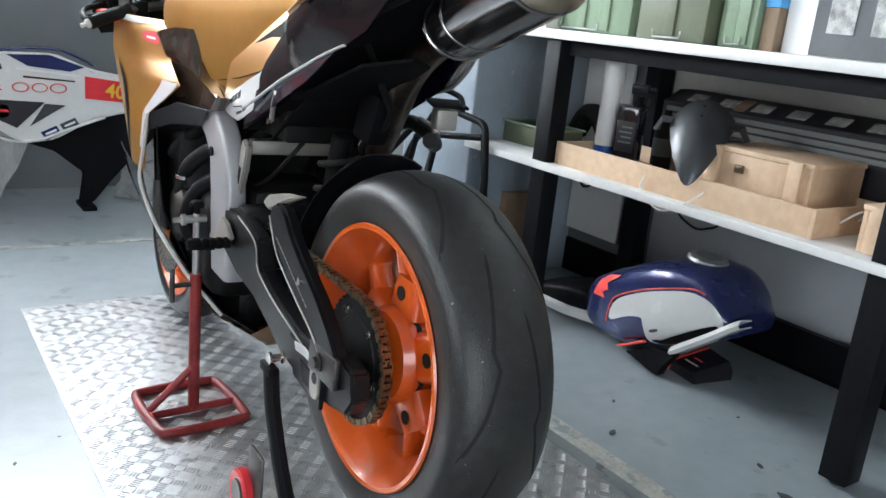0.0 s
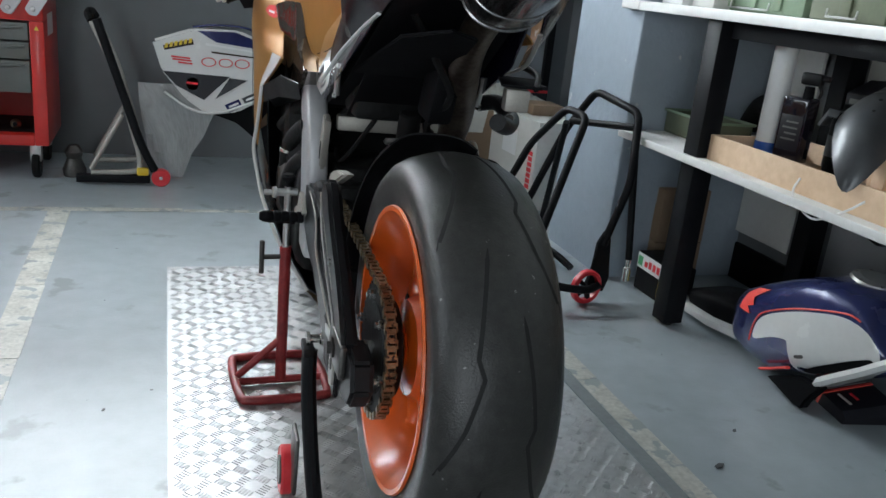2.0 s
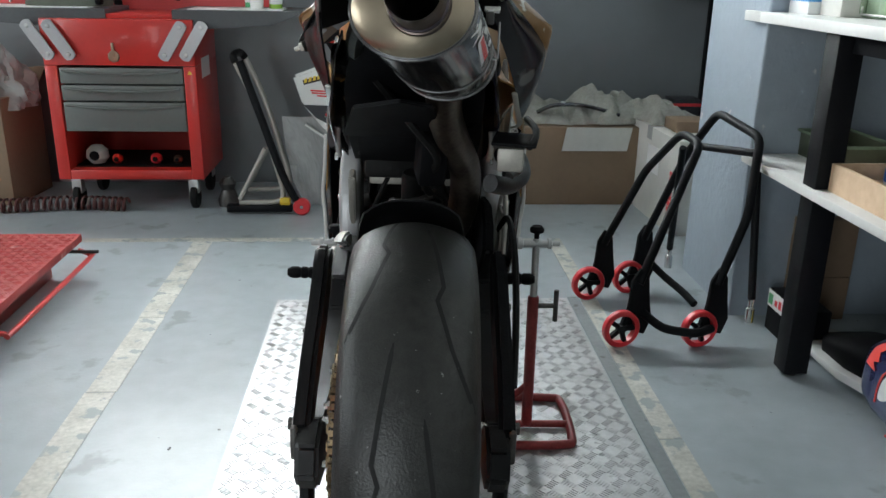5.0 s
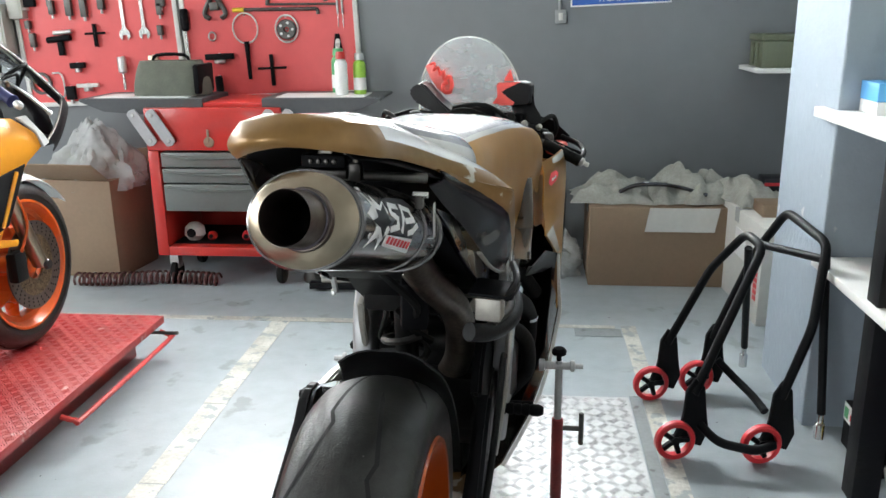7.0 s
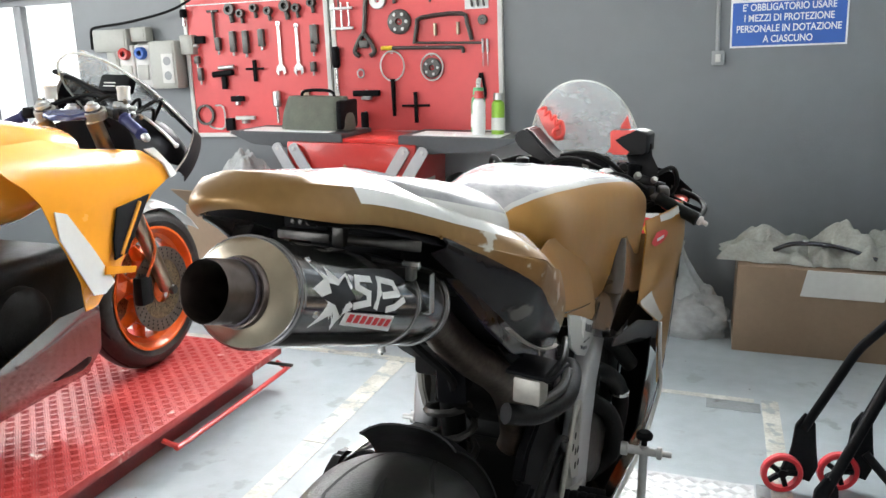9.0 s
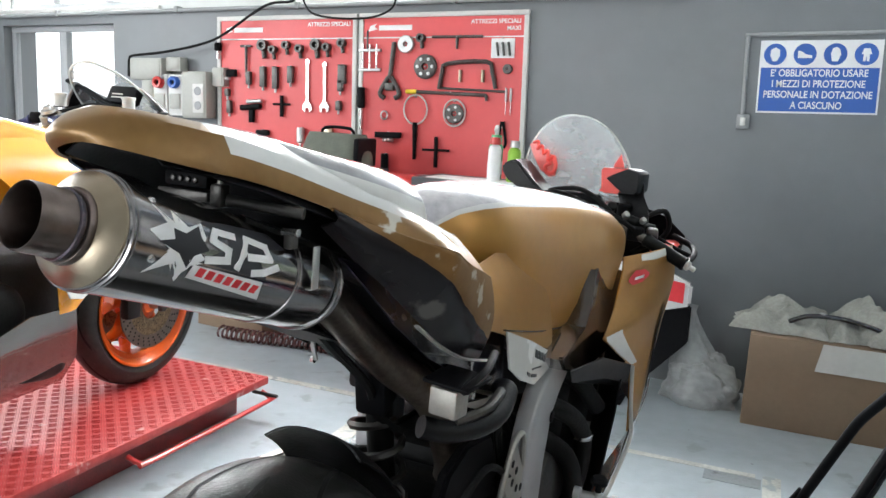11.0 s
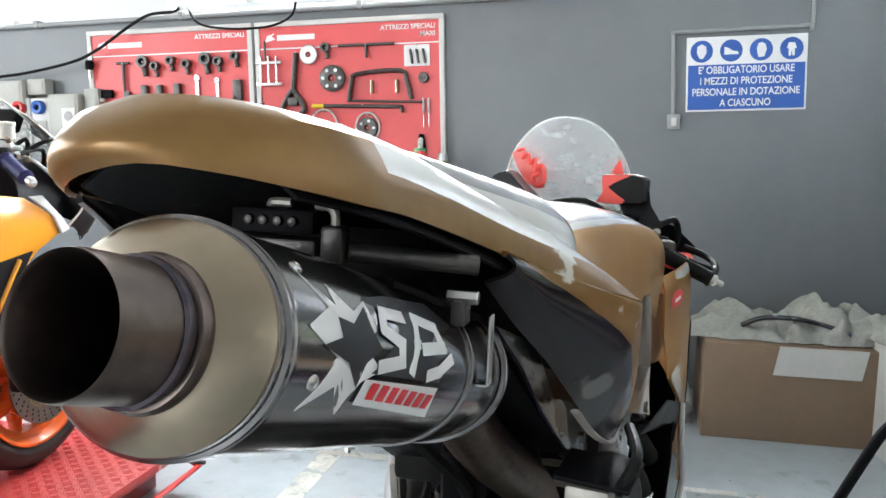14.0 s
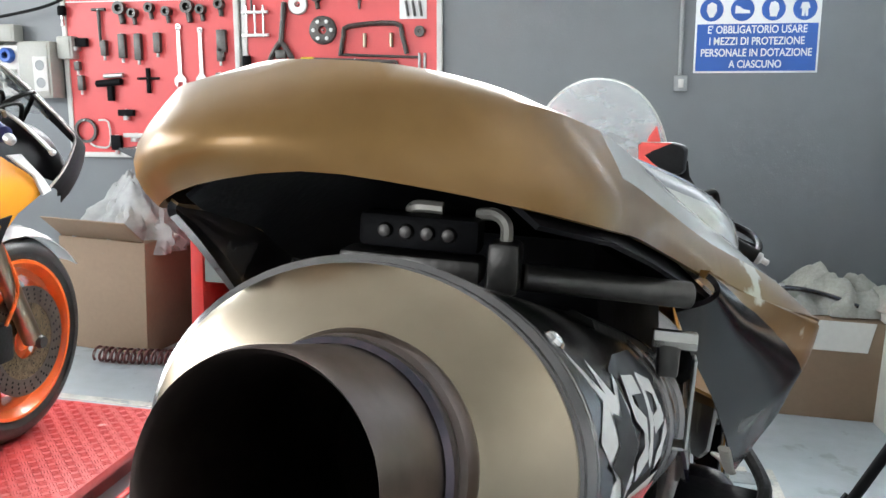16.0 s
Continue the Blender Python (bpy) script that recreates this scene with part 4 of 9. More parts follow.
        z = (zb + zt) / 2 + (zt - zb) / 2 * math.copysign(abs(s) ** power, s)
        out.append((x * (1 - squarer * max(0, -s) * 0.5), y, z))
    return out


# tank cover
tank_rows = [(0.425, 0.030, 0.94, 1.0), (0.435, 0.062, 0.915, 1.032), (0.46, 0.090, 0.895, 1.054), (0.51, 0.116, 0.86, 1.066), (0.58, 0.137, 0.825, 1.069), (0.67, 0.156, 0.780, 1.067), (0.76, 0.172, 0.757, 1.062), (0.82, 0.186, 0.752, 1.056),
             (0.90, 0.210, 0.775, 1.045), (0.98, 0.227, 0.805, 1.028), (1.04, 0.222, 0.85, 1.004), (1.08, 0.16, 0.88, 0.978)]
TN = 96


def tank_power(y):
    """The tank cover is round at the seat and squarer towards the bars."""
    return float(np.interp(y, [0.43, 0.58, 0.8, 1.0], [0.75, 0.6, 0.5, 0.5]))


def tuck(y, z):
    """How far the tank cover draws in below its widest line."""
    return 1 - 0.03 * max(0.0, min(1.0, (y - 0.55) / 0.15)) * max(0.0, min(1.0, (0.935 - z) / 0.05)) ** 1.5


def flank(w, v, x, y):
    """Flat flanks: below the middle the cover keeps its width almost to its lower edge."""
    k = 0.85 * soft((y - 0.45) / 0.12) if v < 0 else 0.0
    return math.copysign(abs(x) * (1 - k) + k * w * max(0.0, 1 - abs(v) ** 7) ** (1 / 7), x)


tb = loft([[(flank(w, (z - (zb + zt) / 2) / ((zt - zb) / 2), x, y) * tuck(y, z) + 0.030 * min(1.0, max(0.0, -x / 0.09)), y, z) for x, y, z in ring(w, zb, zt, y, tank_power(y), TN, 0.06)] for y, w, zb, zt in tank_rows])


def tank_half(y, z):
    """Half the tank cover's width at a place along it and a height."""
    ys = [r[0] for r in tank_rows]
    w, zb, zt = [np.interp(y, ys, [r[i] for r in tank_rows]) for i in (1, 2, 3)]
    v = (z - (zb + zt) / 2) / ((zt - zb) / 2)
    if abs(v) >= 1:
        return 0.0
    sn = abs(v) ** (1 / 0.55)
    return flank(w, v, w * math.sqrt(1 - sn * sn) ** 0.55 * (1 - (0.03 * sn if v < 0 else 0.0)), y) * tuck(y, z)


for i, f in enumerate(tb.faces):
    q = abs(360.0 * (i % TN + 0.5) / TN - 90)
    f.material_index = 0 if q > 47 or i >= TN * (len(tank_rows) - 1) else (1 if q > 41 else 2)
def knee_x(s, y, z):
    """Where the knee panels stand out beside the tank cover."""
    out = 0.022 * soft((y - 0.9) / 0.2)
    if s > 0:
        return out + np.interp(z, [0.72, 0.78, 0.83, 0.88, 0.92], [0.206, 0.214, 0.212, 0.208, 0.202])
    return -(max(tank_half(y, z) - 0.030, 0.164) + 0.008 + out)


tank = part("tank", tb, [M["gold"], M["white_fairing"], M["seat_top"]], bike, "gold tank cover with white-edged top")
for s in (-1, 1):
    side_slab([(0.43, 0.870), (0.56, 0.826), (0.70, 0.772), (0.735, 0.757), (0.66, 0.742), (0.60, 0.738), (0.52, 0.768), (0.46, 0.802)], side_x(s) + s * 0.167 - 0.002, 0.004, "lower_trim", M["white_fairing"], tank, 0.001, "white trim with model lettering")
    part("tank_seam", tube([(side_x(s) + s * x, y, z) for x, y, z in ((0.158, 0.44, 0.868), (0.159, 0.54, 0.845), (0.160, 0.64, 0.824), (0.162, 0.76, 0.806))], 0.0016, 6), M["bronze"], tank)
    part("rivet", lathe([(0, 0.004), (0.005, 0.003), (0.007, 0)], Matrix.Translation((side_x(s) + s * 0.160, 0.765, 0.785)) @ (TO_X if s > 0 else TO_X.inverted()), 12), M["alu"], tank)
    # dark knee panels at the tank's lower edge
    rows = []
    for y in np.linspace(0.645, 1.12, 48):
        lo = np.interp(y, [0.645, 0.69, 0.76, 0.85, 0.93, 1.0, 1.067, 1.12], [0.779, 0.750, 0.728, 0.710, 0.700, 0.714, 0.745, 0.82])
        hi = np.interp(y, [0.645, 0.72, 0.800, 0.838, 0.855, 0.868, 0.93, 1.02, 1.08, 1.12], [0.783, 0.790, 0.803, 0.840, 0.880, 0.908, 0.905, 0.887, 0.872, 0.855])
        rows.append([(knee_x(s, y, z), y, z) for z in [lo + (hi - lo) * k / 12 for k in range(13)]])
    kb = loft(rows, closed=False)
    part("knee_edge", thick(loft([[(knee_x(s, y, z), y, z), (knee_x(s, y, z) - s * 0.012, y - 0.005, z), (knee_x(s, y, z) - s * 0.030, y - 0.004, z), (knee_x(s, y, z) - s * 0.044, y + 0.006, z)] for y, z in
         ((0.760, 0.728), (0.69, 0.750), (0.648, 0.778), (0.72, 0.790), (0.80, 0.803), (0.838, 0.840), (0.855, 0.88), (0.868, 0.906))], closed=False), 0.003), M["bronze"], tank)
    part("knee_panel", thick(kb, 0.006), M["bronze"], tank, "dark bronze side panel")
    b = bmesh.new()
    rows = []
    for y, zt, zb, xx in ((0.27, 0.935, 0.905, 0.172), (0.33, 0.942, 0.895, 0.166), (0.40, 0.965, 0.874, 0.160), (0.50, 0.975, 0.842, 0.158), (0.60, 0.96, 0.808, 0.160), (0.70, 0.94, 0.778, 0.166)):
        rows.append([(side_x(s) + s * (xx - 0.045 * (1 - t) ** 2), y, zb + (zt - zb) * (1 - t)) for t in (0, 0.25, 0.5, 0.75, 1.0)])
    part("seat_side_panel", thick(loft(rows, closed=False), 0.003), M["gold"], tank, "gold panel below the seat")

# tail unit: a wide shell, open underneath, swept round its lower edge
EDGE_HALF = [(0.188, 0.30, 0.975), (0.197, 0.22, 1.000), (0.199, 0.16, 1.028), (0.166, 0.11, 1.046), (0.128, 0.05, 1.068), (0.102, -0.02, 1.093), (0.090, -0.08, 1.110),
             (0.084, -0.125, 1.119), (0.066, -0.160, 1.128), (0.036, -0.180, 1.135), (0.0, -0.188, 1.138)]
CREST_HALF = [(0.130, 0.31, 1.025), (0.142, 0.22, 1.045), (0.142, 0.16, 1.061), (0.130, 0.11, 1.079), (0.108, 0.05, 1.101), (0.088, -0.02, 1.126), (0.076, -0.08, 1.147),
              (0.068, -0.120, 1.158), (0.052, -0.150, 1.165), (0.028, -0.168, 1.169), (0.0, -0.174, 1.170)]
SPINE_Y = [0.31, 0.24, 0.19, 0.14, 0.08, 0.02, -0.04, -0.09, -0.125, -0.14, -0.145]
SPINE_Z = [1.030, 1.060, 1.088, 1.114, 1.138, 1.152, 1.159, 1.163, 1.166, 1.168, 1.168]


def whole(half):
    return [(-x, y, z) for x, y, z in half] + [(x, y, z) for x, y, z in half[-2::-1]]


def swayed(points):
    """The tail's rear end stands a little to one side."""
    k = lambda y: max(0.0, min(1.0, (0.1 - y) / 0.28))
    low = points[0][2] < 1.0
    points = [(x + 0.009 * k(y) ** 2 * soft(-x / 0.075), y, z - 0.010 * k(y) ** 2 * soft(-x / 0.075)) if low and x < 0 else ((x - 0.010 * k(y) ** 2 * soft(-x / 0.075), y, z - 0.004 * k(y) ** 2 * soft(-x / 0.075)) if x < -0.001 else (x, y, z)) for x, y, z in points]
    return [(x + (0.027 * max(0.0, min(1.0, (y - 0.0) / 0.15)) if x < 0 else 0.0) - 0.024 * k(y) - (0.006 * k(y) if x < 0 else 0.0), y, z - 0.005 * k(y) * max(0.0, (z - 1.14) / 0.03)) for x, y, z in points]


edge, crest = smooth_path(swayed(whole(EDGE_HALF)), 3), smooth_path(swayed(whole(CREST_HALF)), 3)
spine = smooth_path(swayed(whole([(0.0001, y, z) for y, z in zip(SPINE_Y, SPINE_Z)])), 3)
rows = []
for e, c, p in zip(edge, crest, spine):
    out = Vector((e.x - c.x, e.y - c.y, 0))
    out = out.normalized() if out.length > 1e-4 else Vector((0, -1, 0))
    c = c + Vector((0, 0, 0.006 * soft(c.x / 0.05) * float(np.interp(c.y, [-0.11, -0.02, 0.16, 0.28], [0, 1, 1, 0]))))
    swell = soft(-e.x / 0.06) * max(0.0, min(1.0, (0.06 - e.y) / 0.12)) if e.x < 0 else 0.0
    side = [e.lerp(c, f) + out * ((0.0035 + 0.0115 * swell) * math.sin(math.pi * f ** 0.9)) for f in (0.14, 0.28, 0.42, 0.56, 0.70, 0.85)]
    in1, in2 = c.lerp(p, 0.34), c.lerp(p, 0.70)
    rows.append([e] + side + [c, in1 + Vector((0, 0, 0.006)), in2 + Vector((0, 0, 0.004)), p])
tl = loft(rows, closed=False)
strips = len(rows[0]) - 1
for i, f in enumerate(tl.faces):
    c, k = f.calc_center_median(), i % strips
    gold = c.y < -0.10 or k < 4
    f.material_index = (3 if c.y > 0.06 else 0) if gold else (2 if k > 7 else 1)
bmesh.ops.remove_doubles(tl, verts=tl.verts, dist=0.0004)
tail = part("tail_unit", thick(tl, 0.003), [M["gold_tail"], M["white_fairing"], M["seat_top"], M["gold_scuffed"]], bike, "gold arched race tail with white seat area")
part("seat_pad", loft([ring(w, zb, zt, y, 0.6, 28) for y, w, zb, zt in ((0.20, 0.13, 0.95, 1.0), (0.28, 0.140, 0.925, 0.978), (0.38, 0.128, 0.92, 0.972), (0.46, 0.105, 0.92, 0.97), (0.54, 0.08, 0.92, 0.965))]), M["rubber"], bike, "black foam seat pad")
# raised seat hump with pale stripes, ahead of the tail's arch
HUMP = ((-0.03, 0.030, 1.156), (0.02, 0.078, 1.147), (0.08, 0.118, 1.134), (0.14, 0.138, 1.125), (0.18, 0.142, 1.118), (0.22, 0.126, 1.108), (0.26, 0.103, 1.095), (0.30, 0.080, 1.078), (0.34, 0.056, 1.055), (0.37, 0.036, 1.030), (0.385, 0.020, 1.005))
HN = 33
hy = np.linspace(-0.03, 0.385, 30)
rows = []
for y in hy:
    w, zt = [np.interp(y, [k[0] for k in HUMP], [k[i] for k in HUMP]) for i in (1, 2)]
    base = np.interp(y, [-0.03, 0.12, 0.2, 0.31, 0.40], [1.130, 1.075, 1.045, 1.0, 0.96])
    rows.append([(0.004 - 0.014 * max(0.0, (0.1 - y) / 0.28) + w * math.copysign(abs(math.cos(a)) ** 0.75, math.cos(a)), y, base + (zt - base) * math.sin(a) ** 0.75) for a in [math.pi * k / (HN - 1) for k in range(HN)]])
hb = loft(rows, closed=False)
for i, f in enumerate(hb.faces):
    q = abs((i % (HN - 1) + 0.5) / (HN - 1) - 0.5) * 2
    f.material_index = 0 if q > 0.80 or 0.30 < q < 0.40 else (1 if q >= 0.40 else 2)
hump = part("seat_hump", thick(hb, 0.003), [M["white_fairing"], M["stripe_grey"], M["seat_top"]], bike, "white seat hump with grey stripes")
for s in (-1, 1):
    part("red_flash", thick(loft([[(0.004 + s * (0.048 + d), y, np.interp(y, [k[0] for k in HUMP], [k[2] for k in HUMP]) - 0.004 + 0.0005 * d) for d in (0.0, 0.012, 0.024)] for y in (0.10, 0.13, 0.17, 0.21)], closed=False), 0.003), M["print_red"], hump)
# black inner liner of the tail
liner = loft([[(x * w - 0.018 * max(0.0, min(1.0, (0.1 - y) / 0.28)), y, z0 + (zt - z0) * (1 - abs(x) ** 2.5)) for x in (-1, -0.8, -0.5, -0.2, 0.2, 0.5, 0.8, 1)] for y, w, z0, zt in
              ((-0.160, 0.060, 1.124, 1.146), (-0.12, 0.080, 1.114, 1.150), (-0.05, 0.092, 1.095, 1.140), (0.03, 0.116, 1.066, 1.120), (0.12, 0.155, 1.022, 1.075), (0.2, 0.178, 0.99, 1.04))], closed=False)
part("tail_liner", thick(liner, 0.002), M["black"], bike, "black tail underside")
# deep side wall on the chain side, swept down from the tail's rear corner
WALL_LOW = ((-0.145, -0.094, 1.115), (-0.10, -0.107, 1.094), (-0.06, -0.115, 1.069), (-0.01, -0.121, 1.031), (0.02, -0.121, 1.000), (0.07, -0.121, 0.961), (0.13, -0.125, 0.934), (0.20, -0.130, 0.912), (0.27, -0.136, 0.885), (0.355, -0.142, 0.851))
rows = []
for e in [p for p in edge if p.x < -0.05 and -0.145 < p.y < 0.301]:
    low = Vector((np.interp(e.y, [k[0] for k in WALL_LOW], [k[1] for k in WALL_LOW]), e.y, np.interp(e.y, [k[0] for k in WALL_LOW], [k[2] for k in WALL_LOW])))
    top = Vector((e.x + 0.0035, e.y, e.z + 0.004))
    rows.append([top.lerp(low, f) - Vector((0.010 * math.sin(math.pi * f) * min(1.0, (top - low).length / 0.05), 0, 0)) for f in [k / 8 for k in range(9)]])
b = loft(rows, closed=False)
for i, f in enumerate(b.faces):
    f.material_index = 1 if i % 8 < 1 else 0
rows = [[(-0.150, 0.285, 0.955), (-0.152, 0.285, 0.915), (-0.138, 0.285, 0.880)], [(-0.142, 0.36, 0.935), (-0.148, 0.36, 0.895), (-0.143, 0.36, 0.848)], [(-0.136, 0.46, 0.875), (-0.146, 0.46, 0.845), (-0.146, 0.46, 0.805)]]
part("seat_side_wall", thick(loft(rows, closed=False), 0.003), M["smoke"], bike, "dark panel under the seat edge")
part("side_wall", thick(b, 0.003), [M["smoke"], M["gold_scuffed"]], bike, "dark side wall with a gold upper edge")
# strip lamp, catches and rod under the tail
lamp = part("tail_lamp", box((0.056, 0.016, 0.016), (-0.021, -0.05, 1.100), 0.003), M["black"], bike, "dark tail lamp bar with four lenses")
for k in range(4):
    part("lens", lathe([(0, 0.003), (0.0028, 0.002), (0.0036, 0), (0, 0)], Matrix.Translation((-0.036 + k * 0.0098, -0.0585, 1.1005)) @ pose(0, 0, 0, 90, 0, 0), 14), M["dark_metal"], lamp)
part("lamp_plate", box((0.066, 0.02, 0.011), (-0.025, -0.048, 1.084), 0.002), M["dark_metal"], bike)
part("catch", tube([(0.004, -0.045, 1.109), (0.012, -0.048, 1.110), (0.0175, -0.05, 1.106), (0.018, -0.05, 1.097)], 0.003, 8), M["alu_dull"], bike)
part("catch", tube([(-0.028, -0.045, 1.108), (-0.024, -0.048, 1.111), (-0.012, -0.048, 1.111)], 0.003, 8), M["alu_dull"], bike)
part("catch_block", box((0.015, 0.016, 0.024), (0.018, -0.05, 1.087), 0.003), M["dark_metal"], bike)
part("brace_rod", rod((0.026, -0.048, 1.083), (0.102, -0.02, 1.076), 0.0065), M["dark_metal"], bike)
part("rod_bracket", box((0.010, 0.014, 0.020), (0.094, -0.03, 1.050), 0.002), M["dark_metal"], bike)
part("rod_bolt", rod((0.086, -0.034, 1.058), (0.106, -0.034, 1.058), 0.0045, seg=6), M["steel"], bike)
part("undertray_fin", slab([(-0.125, 0.36), (-0.09, 0.14), (-0.02, 0.09), (0.03, 0.12), (0.05, 0.36)], 0.006, pose(0, 0, 0.955, -22, 0, 0), 0.002), M["black"], bike, "flat black under-seat fin")

for s in (-1, 1):
    # lower side panel, dark, from the tail's corner down to the spars
    if s > 0:
        keys = ((0.02, 0.110, 1.078, 0.098, 1.060), (0.06, 0.132, 1.062, 0.112, 1.025), (0.11, 0.166, 1.044, 0.132, 0.985), (0.16, 0.199, 1.027, 0.150, 0.940),
                (0.21, 0.198, 1.001, 0.163, 0.900), (0.26, 0.194, 0.985, 0.172, 0.870), (0.315, 0.186, 0.968, 0.178, 0.857))
        ky = [k[0] for k in keys]
        rows = []
        for y in np.linspace(0.02, 0.315, 40):
            xt, zt, xb, zb = [np.interp(y, ky, [k[i] for k in keys]) for i in (1, 2, 3, 4)]
            border = np.interp(y, [0.02, 0.05, 0.09, 0.13, 0.18, 0.22, 0.25, 0.28, 0.30, 0.315], [0.04, 0.14, 0.24, 0.32, 0.40, 0.48, 0.55, 0.62, 0.68, 0.74])
            border += 0.012 * math.sin(y * 190) * math.sin(y * 71)
            ts = [-0.04 + (border + 0.04) * k / 12 for k in range(12)] + [border + (1 - border) * k / 12 for k in range(13)]
            rows.append([(s * (xt + (xb - xt) * t + 0.012 * math.sin(math.pi * max(0.0, t)) - (0.002 if t < 0 else 0.0)), y, zt + (zb - zt) * t) for t in ts])
        b = loft(rows, closed=False)
        for i, f in enumerate(b.faces):
            f.material_index = 1 if i % 24 < 12 else 0
        part("side_panel", thick(b, 0.003), [M["smoke"], M["gold_scuffed"]], bike, "dark smoked side panel with scuffed gold edge")
    strip = [(0.152, 0.165, 0.928), (0.164, 0.215, 0.893), (0.174, 0.265, 0.868), (0.178, 0.315, 0.853), (0.174, 0.37, 0.838)] if s > 0 else [(0.127, 0.13, 0.934), (0.133, 0.20, 0.911), (0.139, 0.27, 0.884), (0.145, 0.355, 0.850), (0.149, 0.45, 0.808), (0.152, 0.53, 0.774)]
    part("edge_strip", tube([(s * x, y, z) for x, y, z in strip], 0.0045, 8, flat=0.5), M["alu_dull"] if s > 0 else M["white_fairing"], bike)
    part("inner_panel", thick(loft([[(s * x, y, z) for x, y, z in row] for row in (
        ((0.100, 0.06, 1.02), (0.115, 0.10, 0.98), (0.125, 0.16, 0.925)), ((0.11, 0.18, 0.98), (0.132, 0.20, 0.92), (0.140, 0.24, 0.865)),
        ((0.12, 0.34, 0.93), (0.142, 0.36, 0.86), (0.145, 0.38, 0.80)), ((0.12, 0.52, 0.88), (0.138, 0.54, 0.80), (0.138, 0.56, 0.735)))], closed=False), 0.003), M["purple"], bike, "dark purple inner panel")
    part("linkage_lever", tube([(s * 0.138, 0.385, 0.826), (s * 0.140, 0.392, 0.80), (s * 0.138, 0.402, 0.768)], 0.0055, 8, flat=0.6), M["alu"], bike)
    for y, z in ((0.385, 0.826), (0.402, 0.768)):
        part("bolt", lathe([(0, 0.006), (0.007, 0.006), (0.007, 0), (0, 0)], Matrix.Translation((s * 0.140, y, z)) @ (TO_X if s > 0 else TO_X.inverted()), 6), M["steel"], bike)
    # right bracket is an added mirror copy, blackened to sink into the shade
    side_slab([(0.545, 0.692), (0.575, 0.705), (0.600, 0.63), (0.628, 0.575), (0.660, 0.520), (0.632, 0.500), (0.588, 0.575), (0.556, 0.64)], s * 0.128 - 0.007, 0.014, "frame_bracket", M["alu_dull"] if s < 0 else M["engine"], bike, 0.003, "cast bracket with a slot")
    # slot's shade painted as a thin black plate
    side_slab([(0.572, 0.640), (0.582, 0.645), (0.592, 0.610), (0.583, 0.605)], s * 0.1355 - 0.0006, 0.0012, "bracket_slot", M["soot_hole_shade"], bike, 0.0)

# exhaust
tipc, conec, canc = Vector((0.001, -0.272, 1.083)), Vector((0.0, -0.211, 1.065)), Vector((0.046, 0.062, 0.982))
exhaust = thing("exhaust", "", "")
exhaust.parent = bike
OVAL, RC = 0.80, 0.0658


def lay(a, b):
    """Lays +z from a to b with x kept level across the bike and y downward."""
    z = (b - a).normalized()
    x = (Vector((1, 0, 0)) - z * z.x).normalized()
    y = z.cross(x)
    return Matrix.Translation(a) @ Matrix((x, y, z)).transposed().to_4x4()


axis_m = lay(conec, canc)
L = (canc - conec).length
part("can", lathe([(RC - 0.006, -0.002), (RC, 0.0), (RC + 0.001, 0.006), (RC + 0.001, L - 0.055), (RC + 0.0005, L - 0.02), (RC - 0.003, L - 0.004), (RC - 0.012, L + 0.006), (0.03, L + 0.016)], axis_m, 72, squash=OVAL), M["can"], exhaust, "satin grey oval silencer can")
for h in (0.002, L - 0.080, L - 0.012):
    part("band", lathe([(RC, h), (RC + 0.0026, h + 0.001), (RC + 0.0026, h + 0.003), (RC + 0.0014, h + 0.004), (RC + 0.0026, h + 0.005), (RC + 0.0026, h + 0.007), (RC, h + 0.008)], axis_m, 72, squash=OVAL), M["can"], exhaust)
tip_m = lay(tipc, Vector((0.012, -0.196, 1.061)))
# the end cone blends a round neck into the oval can
rings = []
for f, r, q in ((-0.0215, 0.0285, 1.0), (-0.0195, 0.0310, 1.0), (-0.0165, 0.038, 0.97), (-0.0125, 0.047, 0.91), (-0.0075, 0.0565, 0.85), (-0.003, 0.0635, 0.815), (0.0, RC - 0.001, OVAL), (0.003, RC + 0.0006, OVAL)):
    blend = max(0.0, min(1.0, -f / 0.0215))
    axis_pt = axis_m @ Vector((0, 0, f))
    lift = (tip_m @ Vector((0, 0, 0.066 + f))) - axis_pt
    rings.append([axis_m @ Vector((r * math.cos(2 * math.pi * k / 72), r * q * math.sin(2 * math.pi * k / 72), f)) + lift * blend for k in range(72)])
part("end_cone", loft(rings, caps=False), M["brushed"], exhaust, "brushed titanium end cone")
part("tip", lathe([(0.0255, 0.09), (0.0275, 0.06), (0.0274, 0.002), (0.0284, 0.0), (0.0293, 0.003), (0.0297, 0.034), (0.0298, 0.050)], tip_m, 56), M["tip"], exhaust, "heat-tinted tail pipe")
part("weld_ring", lathe([(0.0300, 0.033), (0.0316, 0.034), (0.0320, 0.036), (0.0316, 0.038), (0.0300, 0.039)], tip_m, 56), M["tip_blue"], exhaust, "blue and purple heat-tinted weld")
part("weld_ring", lathe([(0.0295, 0.040), (0.0326, 0.041), (0.0340, 0.044), (0.0335, 0.048), (0.0300, 0.052)], tip_m, 56), M["tip"], exhaust)
part("baffle", lathe([(0.0, 0.30), (0.026, 0.29), (0.027, 0.08)], tip_m, 32), M["soot_hole_shade"], exhaust)
end = axis_m @ Vector((0, 0, L))
